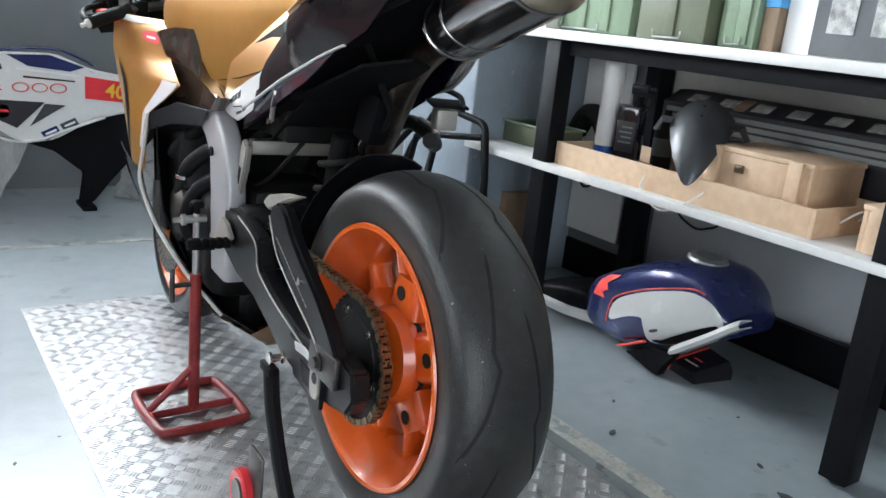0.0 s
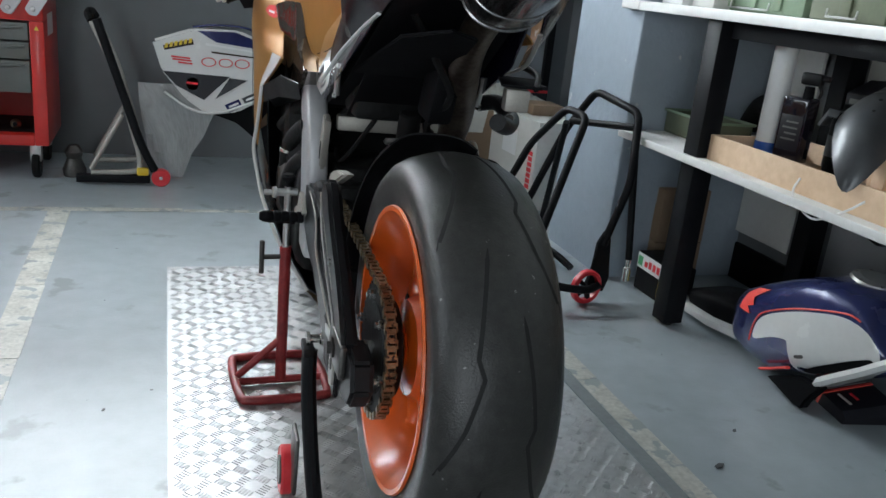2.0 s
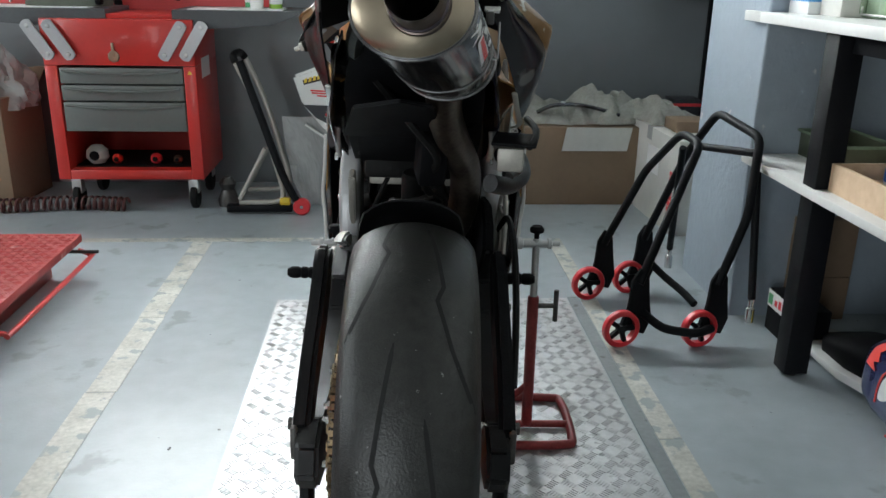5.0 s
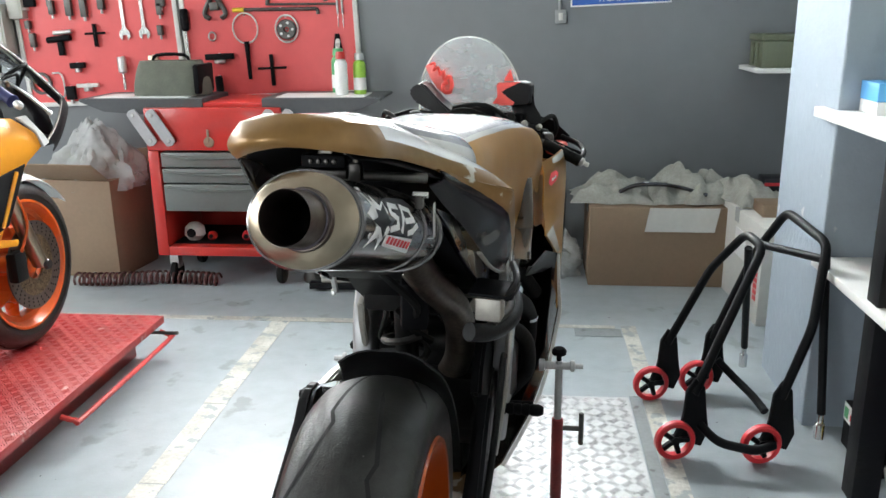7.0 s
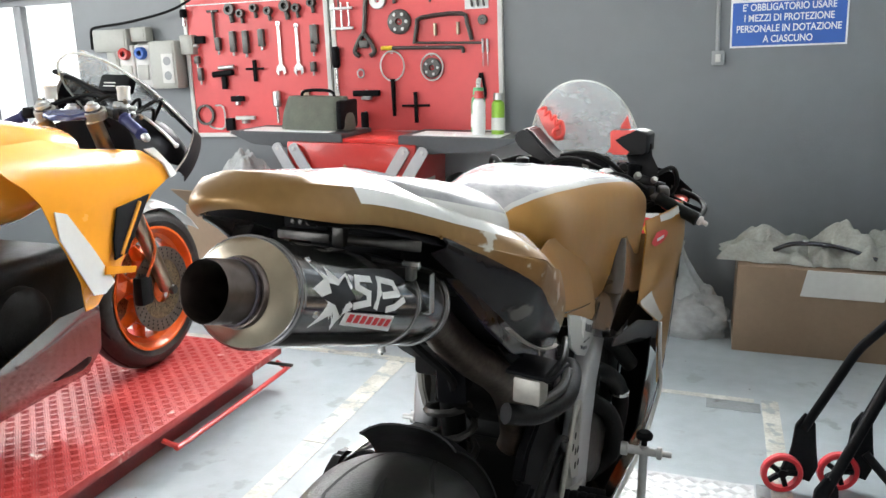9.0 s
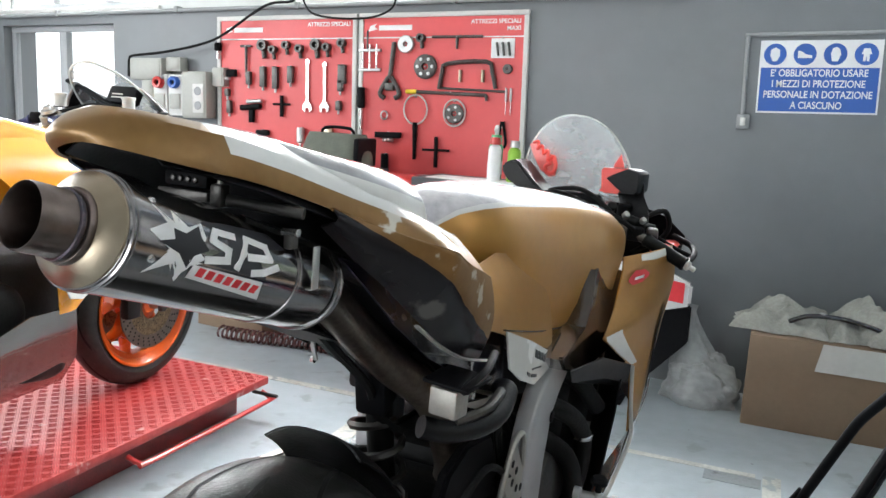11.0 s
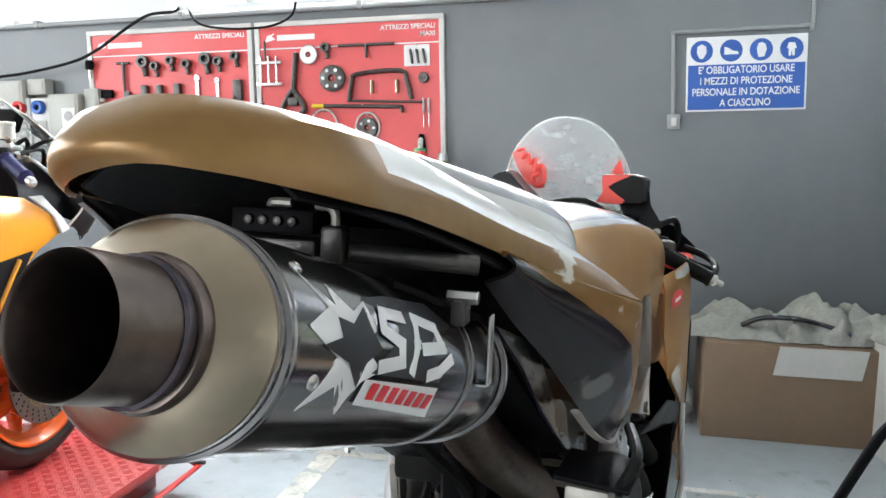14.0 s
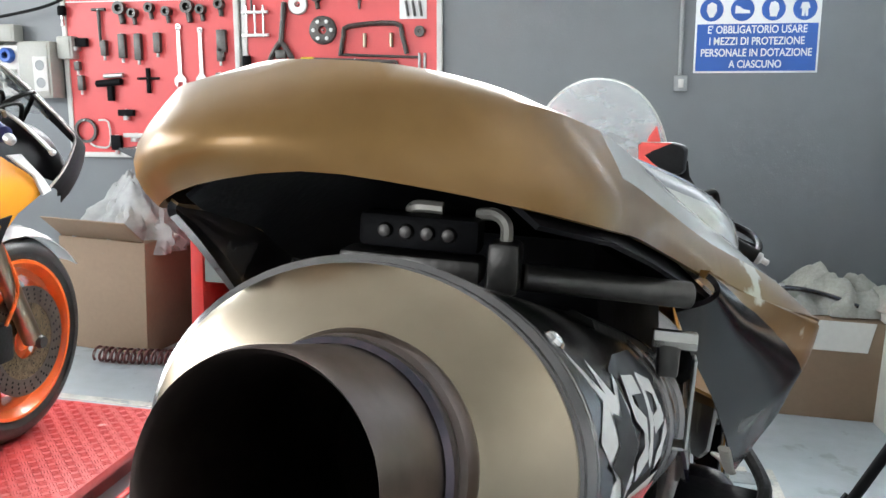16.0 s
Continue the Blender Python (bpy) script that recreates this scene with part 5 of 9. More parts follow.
part("link_pipe", tube([tuple(end), (0.047, 0.120, 0.955), (0.045, 0.170, 0.922), (0.050, 0.225, 0.877), (0.066, 0.280, 0.830), (0.080, 0.325, 0.797), (0.092, 0.365, 0.762), (0.097, 0.405, 0.715), (0.093, 0.45, 0.655), (0.080, 0.50, 0.60), (0.055, 0.55, 0.54)], 0.0285, 20), M["pipe"], exhaust, "heat-stained link pipe")


def wrap(points, name, mat, lift=0.0008, label=""):
    """A flat outline (along, round) laid on the can: along in metres, round in degrees above the middle."""
    b = bmesh.new()
    cx = sum(p[0] for p in points) / len(points)
    cy = sum(p[1] for p in points) / len(points)

    def on(u, v):
        a = radians(-v)
        return axis_m @ Vector(((RC + 0.001 + lift) * math.cos(a), (RC + 0.001 + lift) * OVAL * math.sin(a), u))

    steps = 5
    for p, q in zip(points, points[1:] + points[:1]):
        for i in range(steps):
            f0, f1 = i / steps, (i + 1) / steps
            l0 = [on(cx + (p[0] - cx) * f0, cy + (p[1] - cy) * f0), on(cx + (q[0] - cx) * f0, cy + (q[1] - cy) * f0)]
            l1 = [on(cx + (p[0] - cx) * f1, cy + (p[1] - cy) * f1), on(cx + (q[0] - cx) * f1, cy + (q[1] - cy) * f1)]
            vs = [b.verts.new(v) for v in (l0 + l1[::-1] if i else [l0[0]] + l1[::-1])]
            b.faces.new(vs)
    bmesh.ops.remove_doubles(b, verts=b.verts, dist=1e-5)
    return part(name, b, mat, exhaust, label)


# burst sticker on the can: white spikes round a dark flash, plain strokes and bars for its lettering
wrap([(0.024, 40), (0.038, 23), (0.018, 12), (0.042, -1), (0.025, -29), (0.047, -15), (0.062, -31), (0.070, -12), (0.086, -6), (0.082, 18), (0.078, 32), (0.062, 24), (0.045, 37), (0.046, 25)], "burst_sticker", M["white"], 0.0006, "white star-burst sticker")
wrap([(0.029, 4), (0.046, 9), (0.044, 19), (0.058, 17), (0.074, 28), (0.076, 17), (0.086, 6), (0.070, -2), (0.066, -15), (0.053, -3)], "dark_flash", M["ink"], 0.0011)
wrap([(0.078, 34), (0.078, -7), (0.165, -9), (0.190, 30), (0.170, 44), (0.110, 40)], "dark_field", M["ink"], 0.0007)
for run in (((0.116, 27), (0.094, 27), (0.090, 17), (0.110, 11), (0.110, 1), (0.086, -3)), ((0.124, -3), (0.130, 13), (0.134, 28), (0.160, 25), (0.166, 13), (0.138, 10)), ((0.146, -5), (0.160, -2), (0.176, 6))):
    for (u0, v0), (u1, v1) in zip(run, run[1:]):
        du, dv = (u1 - u0), (v1 - v0) * 0.0011
        k = 0.0042 / math.hypot(du, dv)
        ou, ov = -dv * k, du * k / 0.0011
        eu, ev = du * k * 0.8, (v1 - v0) * k * 0.8
        wrap([(u0 - eu + ou, v0 - ev + ov), (u0 - eu - ou, v0 - ev - ov), (u1 + eu - ou, v1 + ev - ov), (u1 + eu + ou, v1 + ev + ov)], "lettering_stroke", M["white"], 0.0013)
wrap([(0.072, -10), (0.162, -12), (0.168, -32), (0.070, -24)], "red_label", M["white"], 0.0016, "white label with red lettering bars")
for k in range(7):
    u = 0.078 + k * 0.0118
    v = -20.5 - k * 0.75
    wrap([(u, v), (u + 0.0088, v - 0.4), (u + 0.0105, v + 8.5), (u + 0.0018, v + 9)], "lettering_bar", M["print_red"], 0.0021)
for u, v in ((0.028, -14), (0.028, 44), (0.028, 150)):
    q = radians(-v)
    c = Vector(((RC + 0.001) * math.cos(q), (RC + 0.001) * OVAL * math.sin(q), u))
    nrm = Vector((math.cos(q), math.sin(q) / OVAL, 0)).normalized()
    part("rivet", lathe([(0.0, 0.0012), (0.0016, 0.0012), (0.002, 0.0016), (0.0034, 0.0012), (0.0040, 0.0)], axis_m @ aim(c, c + nrm), 14), M["steel"], exhaust)
# strap and bracket of the silencer
strap = box((0.044, 0.012, 0.0016), (0.086, -0.004, 0.9955), 0.0005)
box((0.0016, 0.012, 0.046), (0.1088, -0.004, 1.0185), 0.0005, strap)
part("strap_bracket", strap, M["alu"], exhaust, "bent steel strap")
part("strap_bolt", rod((0.086, -0.004, 0.988), (0.086, -0.004, 1.010), 0.0036, seg=12), M["steel"], exhaust)
part("strap_nut", rod((0.086, -0.004, 0.986), (0.086, -0.004, 0.993), 0.0062, seg=6), M["steel"], exhaust)
part("hanger_block", box((0.044, 0.034, 0.040), (0.163, 0.262, 0.806), 0.004, rot=(0, 0, -8)), M["alu_dull"], exhaust, "pale aluminium hanger block")
part("hanger_cover", box((0.075, 0.06, 0.006), (0.17, 0.27, 0.836), 0.002, rot=(8, 0, -12)), M["black"], exhaust)
part("hanger_link", tube([(0.19, 0.24, 0.83), (0.205, 0.28, 0.85), (0.195, 0.34, 0.86)], 0.006, 8), M["engine"], exhaust)
part("hanger_tube", tube([(0.13, 0.25, 0.765), (0.165, 0.29, 0.752), (0.196, 0.36, 0.757), (0.190, 0.43, 0.775), (0.165, 0.47, 0.765)], 0.016, 14), M["duct"], exhaust, "thick black rubber hose")
part("hose_sleeve", tube([(0.165, 0.285, 0.768), (0.19, 0.34, 0.775), (0.19, 0.40, 0.785)], 0.008, 10), M["dark_metal"], exhaust)

# fairing sides: each row runs from the inner rear edge out and round to the nose
FAIR = ((0.915, ((0.212, 1.03), (0.244, 1.16), (0.266, 1.30), (0.258, 1.42), (0.19, 1.56))), (0.89, ((0.220, 1.00), (0.252, 1.14), (0.273, 1.29), (0.264, 1.42), (0.19, 1.58))),
        (0.82, ((0.222, 0.95), (0.254, 1.10), (0.276, 1.28), (0.266, 1.42), (0.19, 1.58))), (0.78, ((0.232, 0.83), (0.258, 1.02), (0.276, 1.25), (0.262, 1.40), (0.19, 1.57))),
        (0.735, ((0.246, 0.91), (0.264, 1.04), (0.274, 1.20), (0.258, 1.38), (0.19, 1.55))), (0.69, ((0.259, 1.005), (0.268, 1.07), (0.274, 1.18), (0.254, 1.35), (0.18, 1.53))),
        (0.60, ((0.264, 1.015), (0.270, 1.08), (0.270, 1.16), (0.246, 1.30), (0.17, 1.50))), (0.52, ((0.268, 1.02), (0.268, 1.08), (0.262, 1.15), (0.236, 1.26), (0.16, 1.45))))


def fair_point(s, u, z, lift=0.0):
    """A place on the fairing: u counts the key points of a row, z is the height."""
    zs = [r[0] for r in FAIR][::-1]
    xs, ys = [], []
    for k in range(5):
        xs.append(np.interp(z, zs, [r[1][k][0] for r in FAIR][::-1]))
        ys.append(np.interp(z, zs, [r[1][k][1] for r in FAIR][::-1]))
    return Vector((side_x(s) + s * (np.interp(u, range(5), xs) + lift), np.interp(u, range(5), ys) - lift * 0.6, z))


def fair_patch(s, name, mat, edges, lift=0.004, label=""):
    """A painted field between two edges given as rows (u, low z, high z)."""
    us = [e[0] for e in edges]
    b = loft([[fair_point(s, u, z0 + (z1 - z0) * k / 6, lift) for k in range(7)] for u, z0, z1 in
              [(u, np.interp(u, us, [e[1] for e in edges]), np.interp(u, us, [e[2] for e in edges])) for u in np.linspace(us[0], us[-1], 16)]], closed=False)
    part(name, b, mat, bike, label)


for s in (-1, 1):
    rows = []
    for (z0, r0), (z1, r1) in zip(FAIR, FAIR[1:]):
        for i in range(5):
            rows.append([(side_x(s) + s * p.x, p.y, z0 + (z1 - z0) * i / 5) for p in smooth_path([(a[0] + (c[0] - a[0]) * i / 5, a[1] + (c[1] - a[1]) * i / 5, 0) for a, c in zip(r0, r1)], 7)])
    part("side_fairing", thick(loft(rows, closed=False), 0.003), M["gold"], bike, "gold side fairing")
    part("white_flash", loft([[fair_point(s, u, z, 0.004) for u in (0.0, 0.12, 0.24, 0.36, 0.48)] for z in np.linspace(0.692 if s > 0 else 0.60, 0.783, 12)], closed=False), M["white_fairing"], bike, "white flash on the fairing")
    fair_patch(s, "fairing_emblem", M["print_red"], ((0.22, 0.866, 0.872), (0.4, 0.856, 0.886), (0.75, 0.858, 0.884), (0.95, 0.868, 0.874)), label="red wing-like emblem")
    fair_patch(s, "emblem_bar", M["white"], ((0.42, 0.866, 0.872), (0.75, 0.867, 0.873)), 0.005)
    fair_patch(s, "side_vent", M["black"], ((1.75, 0.56, 0.60), (1.95, 0.60, 0.78), (2.15, 0.70, 0.80)))
    fair_patch(s, "upper_edge", M["white_fairing"], ((0.6, 0.902, 0.914), (1.2, 0.898, 0.914), (2.0, 0.900, 0.914)))
    part("inner_cheek", thick(loft([[(side_x(s) + s * x, y, z) for x, y, z in row] for row in (((0.205, 0.70, 0.745), (0.232, 0.84, 0.742), (0.258, 1.0, 0.692)), ((0.19, 0.78, 0.70), (0.228, 0.90, 0.685), (0.255, 1.01, 0.650)), ((0.19, 0.98, 0.66), (0.235, 1.03, 0.635), (0.255, 1.05, 0.60)))], closed=False), 0.003), M["duct"], bike)
    # black sheet added to close the view and darken the engine bay
    part("bay_backing", thick(loft([[(side_x(s) + s * x, y, z) for x, y, z in row] for row in (((0.25, 0.98, 0.72), (0.25, 0.95, 0.60), (0.24, 0.92, 0.46), (0.18, 0.86, 0.32)), ((0.19, 1.10, 0.78), (0.18, 1.10, 0.60), (0.17, 1.08, 0.46), (0.12, 1.0, 0.30)))], closed=False), 0.003), M["black"], bike)
    rows = []
    for z, x, y0, y1 in ((0.545, 0.272, 1.025, 1.42), (0.48, 0.262, 0.995, 1.38), (0.42, 0.248, 0.915, 1.32), (0.345, 0.212, 0.79, 1.26), (0.27, 0.155, 0.68, 1.20), (0.215, 0.06, 0.60, 1.1)):
        rows.append([(side_x(s) + s * (x - 0.03 * (t / 5) ** 2), y0 + (y1 - y0) * t / 5, z) for t in range(6)])
    part("belly_fairing", thick(loft(rows, closed=False), 0.003), M["bronze"] if s > 0 else M["gloss_black"], bike, "dark lower fairing")
    part("fairing_edge", tube([(side_x(s) + s * 0.264, 1.0, 0.69), (side_x(s) + s * 0.269, 1.01, 0.60), (side_x(s) + s * 0.275, 1.02, 0.53), (side_x(s) + s * 0.266, 0.99, 0.475), (side_x(s) + s * 0.251, 0.91, 0.415), (side_x(s) + s * 0.215, 0.785, 0.342), (side_x(s) + s * 0.158, 0.675, 0.268)], 0.0045, 8, flat=0.6), M["off_white"], bike)
    # hoses and covers that fill the engine bay
    for p in (((0.10, 0.70, 0.66), (0.17, 0.78, 0.64), (0.20, 0.88, 0.56), (0.19, 0.90, 0.44), (0.14, 0.86, 0.36)), ((0.12, 0.74, 0.60), (0.19, 0.80, 0.54), (0.20, 0.84, 0.44), (0.15, 0.82, 0.38)), ((0.08, 0.80, 0.70), (0.16, 0.88, 0.68), (0.21, 0.95, 0.60))):
        part("coolant_hose", tube([(side_x(s) + s * x, y, z) for x, y, z in p], 0.019, 12), M["rubber"], bike)
    part("hose_clip", lathe([(0.020, -0.005), (0.022, -0.004), (0.022, 0.004), (0.020, 0.005)], aim((side_x(s) + s * 0.20, 0.88, 0.56), (side_x(s) + s * 0.198, 0.885, 0.53)), 18), M["steel"], bike)
    part("grab_lug", tube([(s * 0.245, 1.30, 0.90), (s * 0.27, 1.36, 0.91), (s * 0.262, 1.42, 0.905)], 0.02, 10, flat=0.5), M["fluo"], bike, "red and white flash on the fairing")
part("belly_panel", loft([[(-w, y, z + 0.03), (-w * 0.6, y, z), (w * 0.6, y, z), (w, y, z + 0.03)] for y, w, z in ((0.46, 0.07, 0.30), (0.55, 0.10, 0.235), (0.75, 0.12, 0.21), (1.05, 0.11, 0.21))], closed=False), M["gold_scuffed"], bike, "scuffed gold belly panel")
# nose and screen
nose = loft([[(w * math.cos(a), y + 0.10 * abs(math.sin(a)) ** 2, zb + (zt - zb) * math.sin(a) ** 0.8) for a in [math.pi * k / 16 for k in range(17)]] for y, w, zb, zt in
             ((1.40, 0.255, 0.90, 1.01), (1.43, 0.25, 0.89, 1.01), (1.48, 0.20, 0.86, 0.99), (1.60, 0.14, 0.82, 0.93), (1.66, 0.06, 0.80, 0.88))], closed=False)
part("nose_cowl", thick(nose, 0.003), M["bronze"], bike, "dark front cowl")
rows = []
for v in range(19):
    f = math.sin(math.pi / 2 * v / 18)
    wid = 0.006 + 0.148 * math.sqrt(max(0.0, 1 - f ** 2.3))
    rows.append([((wid * math.sin(math.pi / 2 * u)), 1.47 - 0.14 * f + 0.03 * (1 - math.cos(math.pi / 2 * u)) - 0.055 * abs(u) ** 2 * (1 - f), 0.985 + 0.222 * f - 0.012 * abs(u) ** 2 * (1 - f)) for u in [-1 + k / 8 for k in range(17)]])
screen = part("windscreen", thick(loft(rows, closed=False), 0.0025), M["screen"], bike, "scratched clear windscreen")
part("rim", tube([r[0] for r in rows] + [r[-1] for r in rows[-2::-1]], 0.0024, 6, n=1), M["clear_edge"], screen, "pale polished screen edge")
scribble = [(-0.112, 1.128), (-0.098, 1.132), (-0.100, 1.112), (-0.088, 1.122), (-0.082, 1.100), (-0.072, 1.112), (-0.070, 1.086), (-0.056, 1.096), (-0.048, 1.076), (-0.052, 1.056), (-0.068, 1.052), (-0.074, 1.070), (-0.060, 1.080)]
part("red_sticker", tube([(x, 1.375 - abs(x) * 0.1, z) for x, z in scribble], 0.0055, 6, flat=0.7), M["fluo"], screen, "fluorescent red script sticker")
part("red_sticker", slab([(-0.128, 1.122), (-0.118, 1.130), (-0.098, 1.122), (-0.066, 1.100), (-0.050, 1.078), (-0.050, 1.046), (-0.066, 1.042), (-0.092, 1.058), (-0.112, 1.088)], 0.0012, Matrix.Translation((0, 1.3855, 0)) @ UP_WALL), M["red_film"], screen, "translucent red sticker ground")
part("red_sticker", slab([(0.070, 1.02), (0.136, 1.015), (0.134, 1.070), (0.118, 1.118), (0.104, 1.095), (0.094, 1.060)], 0.0015, Matrix.Translation((0, 1.385, 0)) @ UP_WALL), M["fluo"], screen)
for s in (-1, 1):
    if s < 0:
        wedge = [(-0.150, 1.062), (-0.146, 1.072), (-0.122, 1.086), (-0.108, 1.086), (-0.094, 1.072), (-0.064, 1.040), (-0.030, 1.012), (-0.040, 1.002), (-0.068, 1.002), (-0.102, 1.018), (-0.134, 1.036)]
        pod = part("screen_duct", slab(wedge, 0.10, Matrix.Translation((0, 1.335, 0)) @ UP_WALL, 0.006), M["duct"], bike, "black wedge-shaped duct beside the screen")
    else:
        hood = [[(0.136 + (x - 0.136) * k + dx, y, 1.052 + (z - 1.052) * k) for x, z in ((0.083, 1.078), (0.088, 1.084), (0.150, 1.087), (0.172, 1.082), (0.179, 1.074), (0.179, 1.032), (0.172, 1.024), (0.094, 1.020), (0.089, 1.025))]
                for y, k, dx in ((1.334, 0.93, 0.0), (1.338, 1.0, 0.0), (1.36, 1.02, 0.004), (1.42, 0.95, 0.010), (1.47, 0.6, 0.012))]
        pod = part("screen_duct", loft(hood), M["duct"], bike, "black air duct with red face beside the screen")
        part("duct_face", slab([(0.084, 1.078), (0.090, 1.084), (0.150, 1.087), (0.112, 1.068), (0.098, 1.058), (0.118, 1.042), (0.136, 1.030), (0.130, 1.0225), (0.095, 1.0215), (0.089, 1.026)], 0.002, Matrix.Translation((0, 1.3315, 0)) @ UP_WALL), M["fluo"], pod, "fluorescent red face")
    # clip-on, grip, levers, fork leg
    bar = part("handlebar", rod((s * 0.10, 1.30, 0.955), (s * 0.225, 1.275, 0.925), 0.012), M["dark_metal"], bike)
    part("grip", lathe([(0, 0), (0.016, 0), (0.018, 0.004), (0.016, 0.01), (0.016, 0.105), (0.018, 0.112), (0.013, 0.115), (0, 0.115)], aim((s * 0.222, 1.277, 0.926), (s * 0.325, 1.255, 0.882)), 16), M["rubber"], bar)
    part("bar_end", lathe([(0, 0), (0.011, 0), (0.012, 0.012), (0.006, 0.016), (0.006, 0.028), (0, 0.03)], aim((s * 0.322, 1.256, 0.884), (s * 0.345, 1.252, 0.874)), 14), M["off_white"], bar)
    part("lever", tube([(s * 0.19, 1.31, 0.945), (s * 0.23, 1.335, 0.93), (s * 0.29, 1.33, 0.905), (s * 0.335, 1.325, 0.89)], 0.0055, 8), M["black"], bar)
    part("switch_box", box((0.04, 0.035, 0.035), (s * 0.195, 1.285, 0.935), 0.008), M["black"], bar)
    part("reservoir", lathe([(0, 0), (0.018, 0), (0.018, 0.03), (0.012, 0.034), (0, 0.034)], Matrix.Translation((s * 0.15, 1.34, 0.965)), 16), M["black"], bar)
    part("master_cylinder", lathe([(0, 0), (0.014, 0), (0.016, 0.01), (0.014, 0.05), (0.010, 0.055), (0.010, 0.08), (0, 0.08)], aim((s * 0.16, 1.30, 0.965), (s * 0.225, 1.33, 0.948)), 14), M["engine"], bar)
    part("lever_clamp", box((0.028, 0.045, 0.03), (s * 0.232, 1.30, 0.937), 0.006, rot=(0, 0, s * 12)), M["dark_metal"], bar)
    part("brake_line", tube([(s * 0.20, 1.33, 0.97), (s * 0.245, 1.37, 0.99), (s * 0.25, 1.40, 0.93), (s * 0.17, 1.40, 0.87)], 0.007, 8), M["rubber"], bar)
    part("lever_guard", tube([(s * 0.325, 1.262, 0.885), (s * 0.335, 1.31, 0.90), (s * 0.318, 1.36, 0.915), (s * 0.27, 1.385, 0.93)], 0.0075, 8), M["black"], bar)
    part("inner_cowl", thick(loft([[(s * x, y, z) for x, y, z in row] for row in (((0.10, 1.38, 0.995), (0.17, 1.38, 1.0), (0.245, 1.40, 0.975), (0.295, 1.42, 0.93)), ((0.10, 1.40, 0.96), (0.17, 1.40, 0.95), (0.24, 1.42, 0.92), (0.285, 1.44, 0.88)), ((0.10, 1.40, 0.86), (0.17, 1.40, 0.86), (0.22, 1.42, 0.86), (0.265, 1.44, 0.85)))], closed=False), 0.003), M["black"], bike, "black inside of the nose cowl")
    leg = part("fork_leg", rod((s * 0.098, 1.40, 0.30), (s * 0.098, 1.22, 0.98), 0.026, 0.024, 18), M["dark_metal"], bike)
    part("fork_cap", rod((s * 0.098, 1.222, 0.972), (s * 0.098, 1.216, 0.995), 0.02, seg=6), M["alu"], leg)
    part("caliper", box((0.035, 0.06, 0.10), (s * 0.10, 1.30, 0.36), 0.01), M["engine"], leg)
    part("clamp", box((0.06, 0.05, 0.03), (s * 0.098, 1.24, 0.94), 0.006), M["dark_metal"], leg)
for x, y, z, r in ((-0.045, 1.33, 1.006, 0.012), (0.03, 1.30, 0.995, 0.010), (0.125, 1.30, 0.990, 0.013), (0.165, 1.285, 0.975, 0.009), (0.205, 1.30, 0.965, 0.008)):
    part("fitting", lathe([(0, 0.014), (r * 0.7, 0.014), (r, 0.010), (r, 0), (0, 0)], aim((x, y, z), (x + 0.02, y - 0.03, z + 0.02)), 12), M["alu_dull"] if r < 0.011 else M["engine"], bike)
part("duct_mount", loft([[(x - w, y, z - 0.012), (x + w, y - 0.01, z - 0.016), (x + w * 0.9, y - 0.01, z + 0.016), (x - w * 0.8, y, z + 0.012)] for x, y, z, w in ((0.155, 1.375, 1.035, 0.035), (0.165, 1.365, 1.005, 0.030), (0.180, 1.345, 0.978, 0.034), (0.188, 1.33, 0.950, 0.030))]), M["duct"], bike, "black bracket under the duct")
part("top_yoke", box((0.24, 0.06, 0.025), (0, 1.225, 0.965), 0.006), M["dark_metal"], bike)
part("instrument_panel", box((0.16, 0.03, 0.08), (0, 1.375, 0.972), 0.01, rot=(-35, 0, 0)), M["black"], bike)
for a, c, d in (((-0.12, 1.29, 0.95), (0.0, 1.22, 1.02), (0.13, 1.30, 0.96)), ((0.16, 1.30, 0.95), (0.06, 1.25, 1.03), (-0.08, 1.32, 1.0)), ((0.20, 1.28, 0.94), (0.12, 1.2, 0.99), (0.02, 1.18, 0.94))):
    part("cable", tube([a, c, d], 0.006, 8), M["rubber"], bike)
part("front_mudguard", thick(loft([[(0.068 * u, 1.40 + 0.325 * math.cos(a), 0.302 + (0.325 - 0.03 * u * u) * math.sin(a)) for u in (-1, -0.6, 0, 0.6, 1)] for a in [radians(40 + 12 * k) for k in range(10)]], closed=False), 0.003), M["gloss_black"], bike)
part("radiator", box((0.34, 0.03, 0.28), (0, 1.20, 0.62), 0.006, rot=(-12, 0, 0)), M["engine"], bike)
# bars for the model lettering on the white trim
for s in (-1, 1):
    for y, w, z, h in ((0.640, 0.017, 0.778, 0.014), (0.618, 0.017, 0.786, 0.014), (0.596, 0.017, 0.794, 0.014), (0.604, 0.052, 0.768, 0.003), (0.592, 0.030, 0.757, 0.006), (0.560, 0.018, 0.768, 0.006)):
        side_slab([(y - w / 2, z - h / 2 + 0.004), (y + w / 2, z - h / 2 - 0.004), (y + w / 2, z + h / 2 - 0.004), (y - w / 2, z + h / 2 + 0.004)], side_x(s) + s * 0.1696 - 0.0005, 0.001, "lettering_bar", M["ink"], tank, 0.0)

# ---- stands round the motorcycle ----
def support_stand(m, knob):
    """A dark red adjustable prop: square loop foot, post, brace, screw head."""
    st = thing("support_stand", "dark red tubular prop stand under the footrest", "stand", m, group="prop stands")
    w, d, r = 0.105, 0.115, 0.011
    loop = [(-w, -d + 0.03, r), (-w + 0.03, -d, r), (w - 0.03, -d, r), (w, -d + 0.03, r), (w, d - 0.03, r), (w - 0.03, d, r), (-w + 0.03, d, r), (-w, d - 0.03, r)]
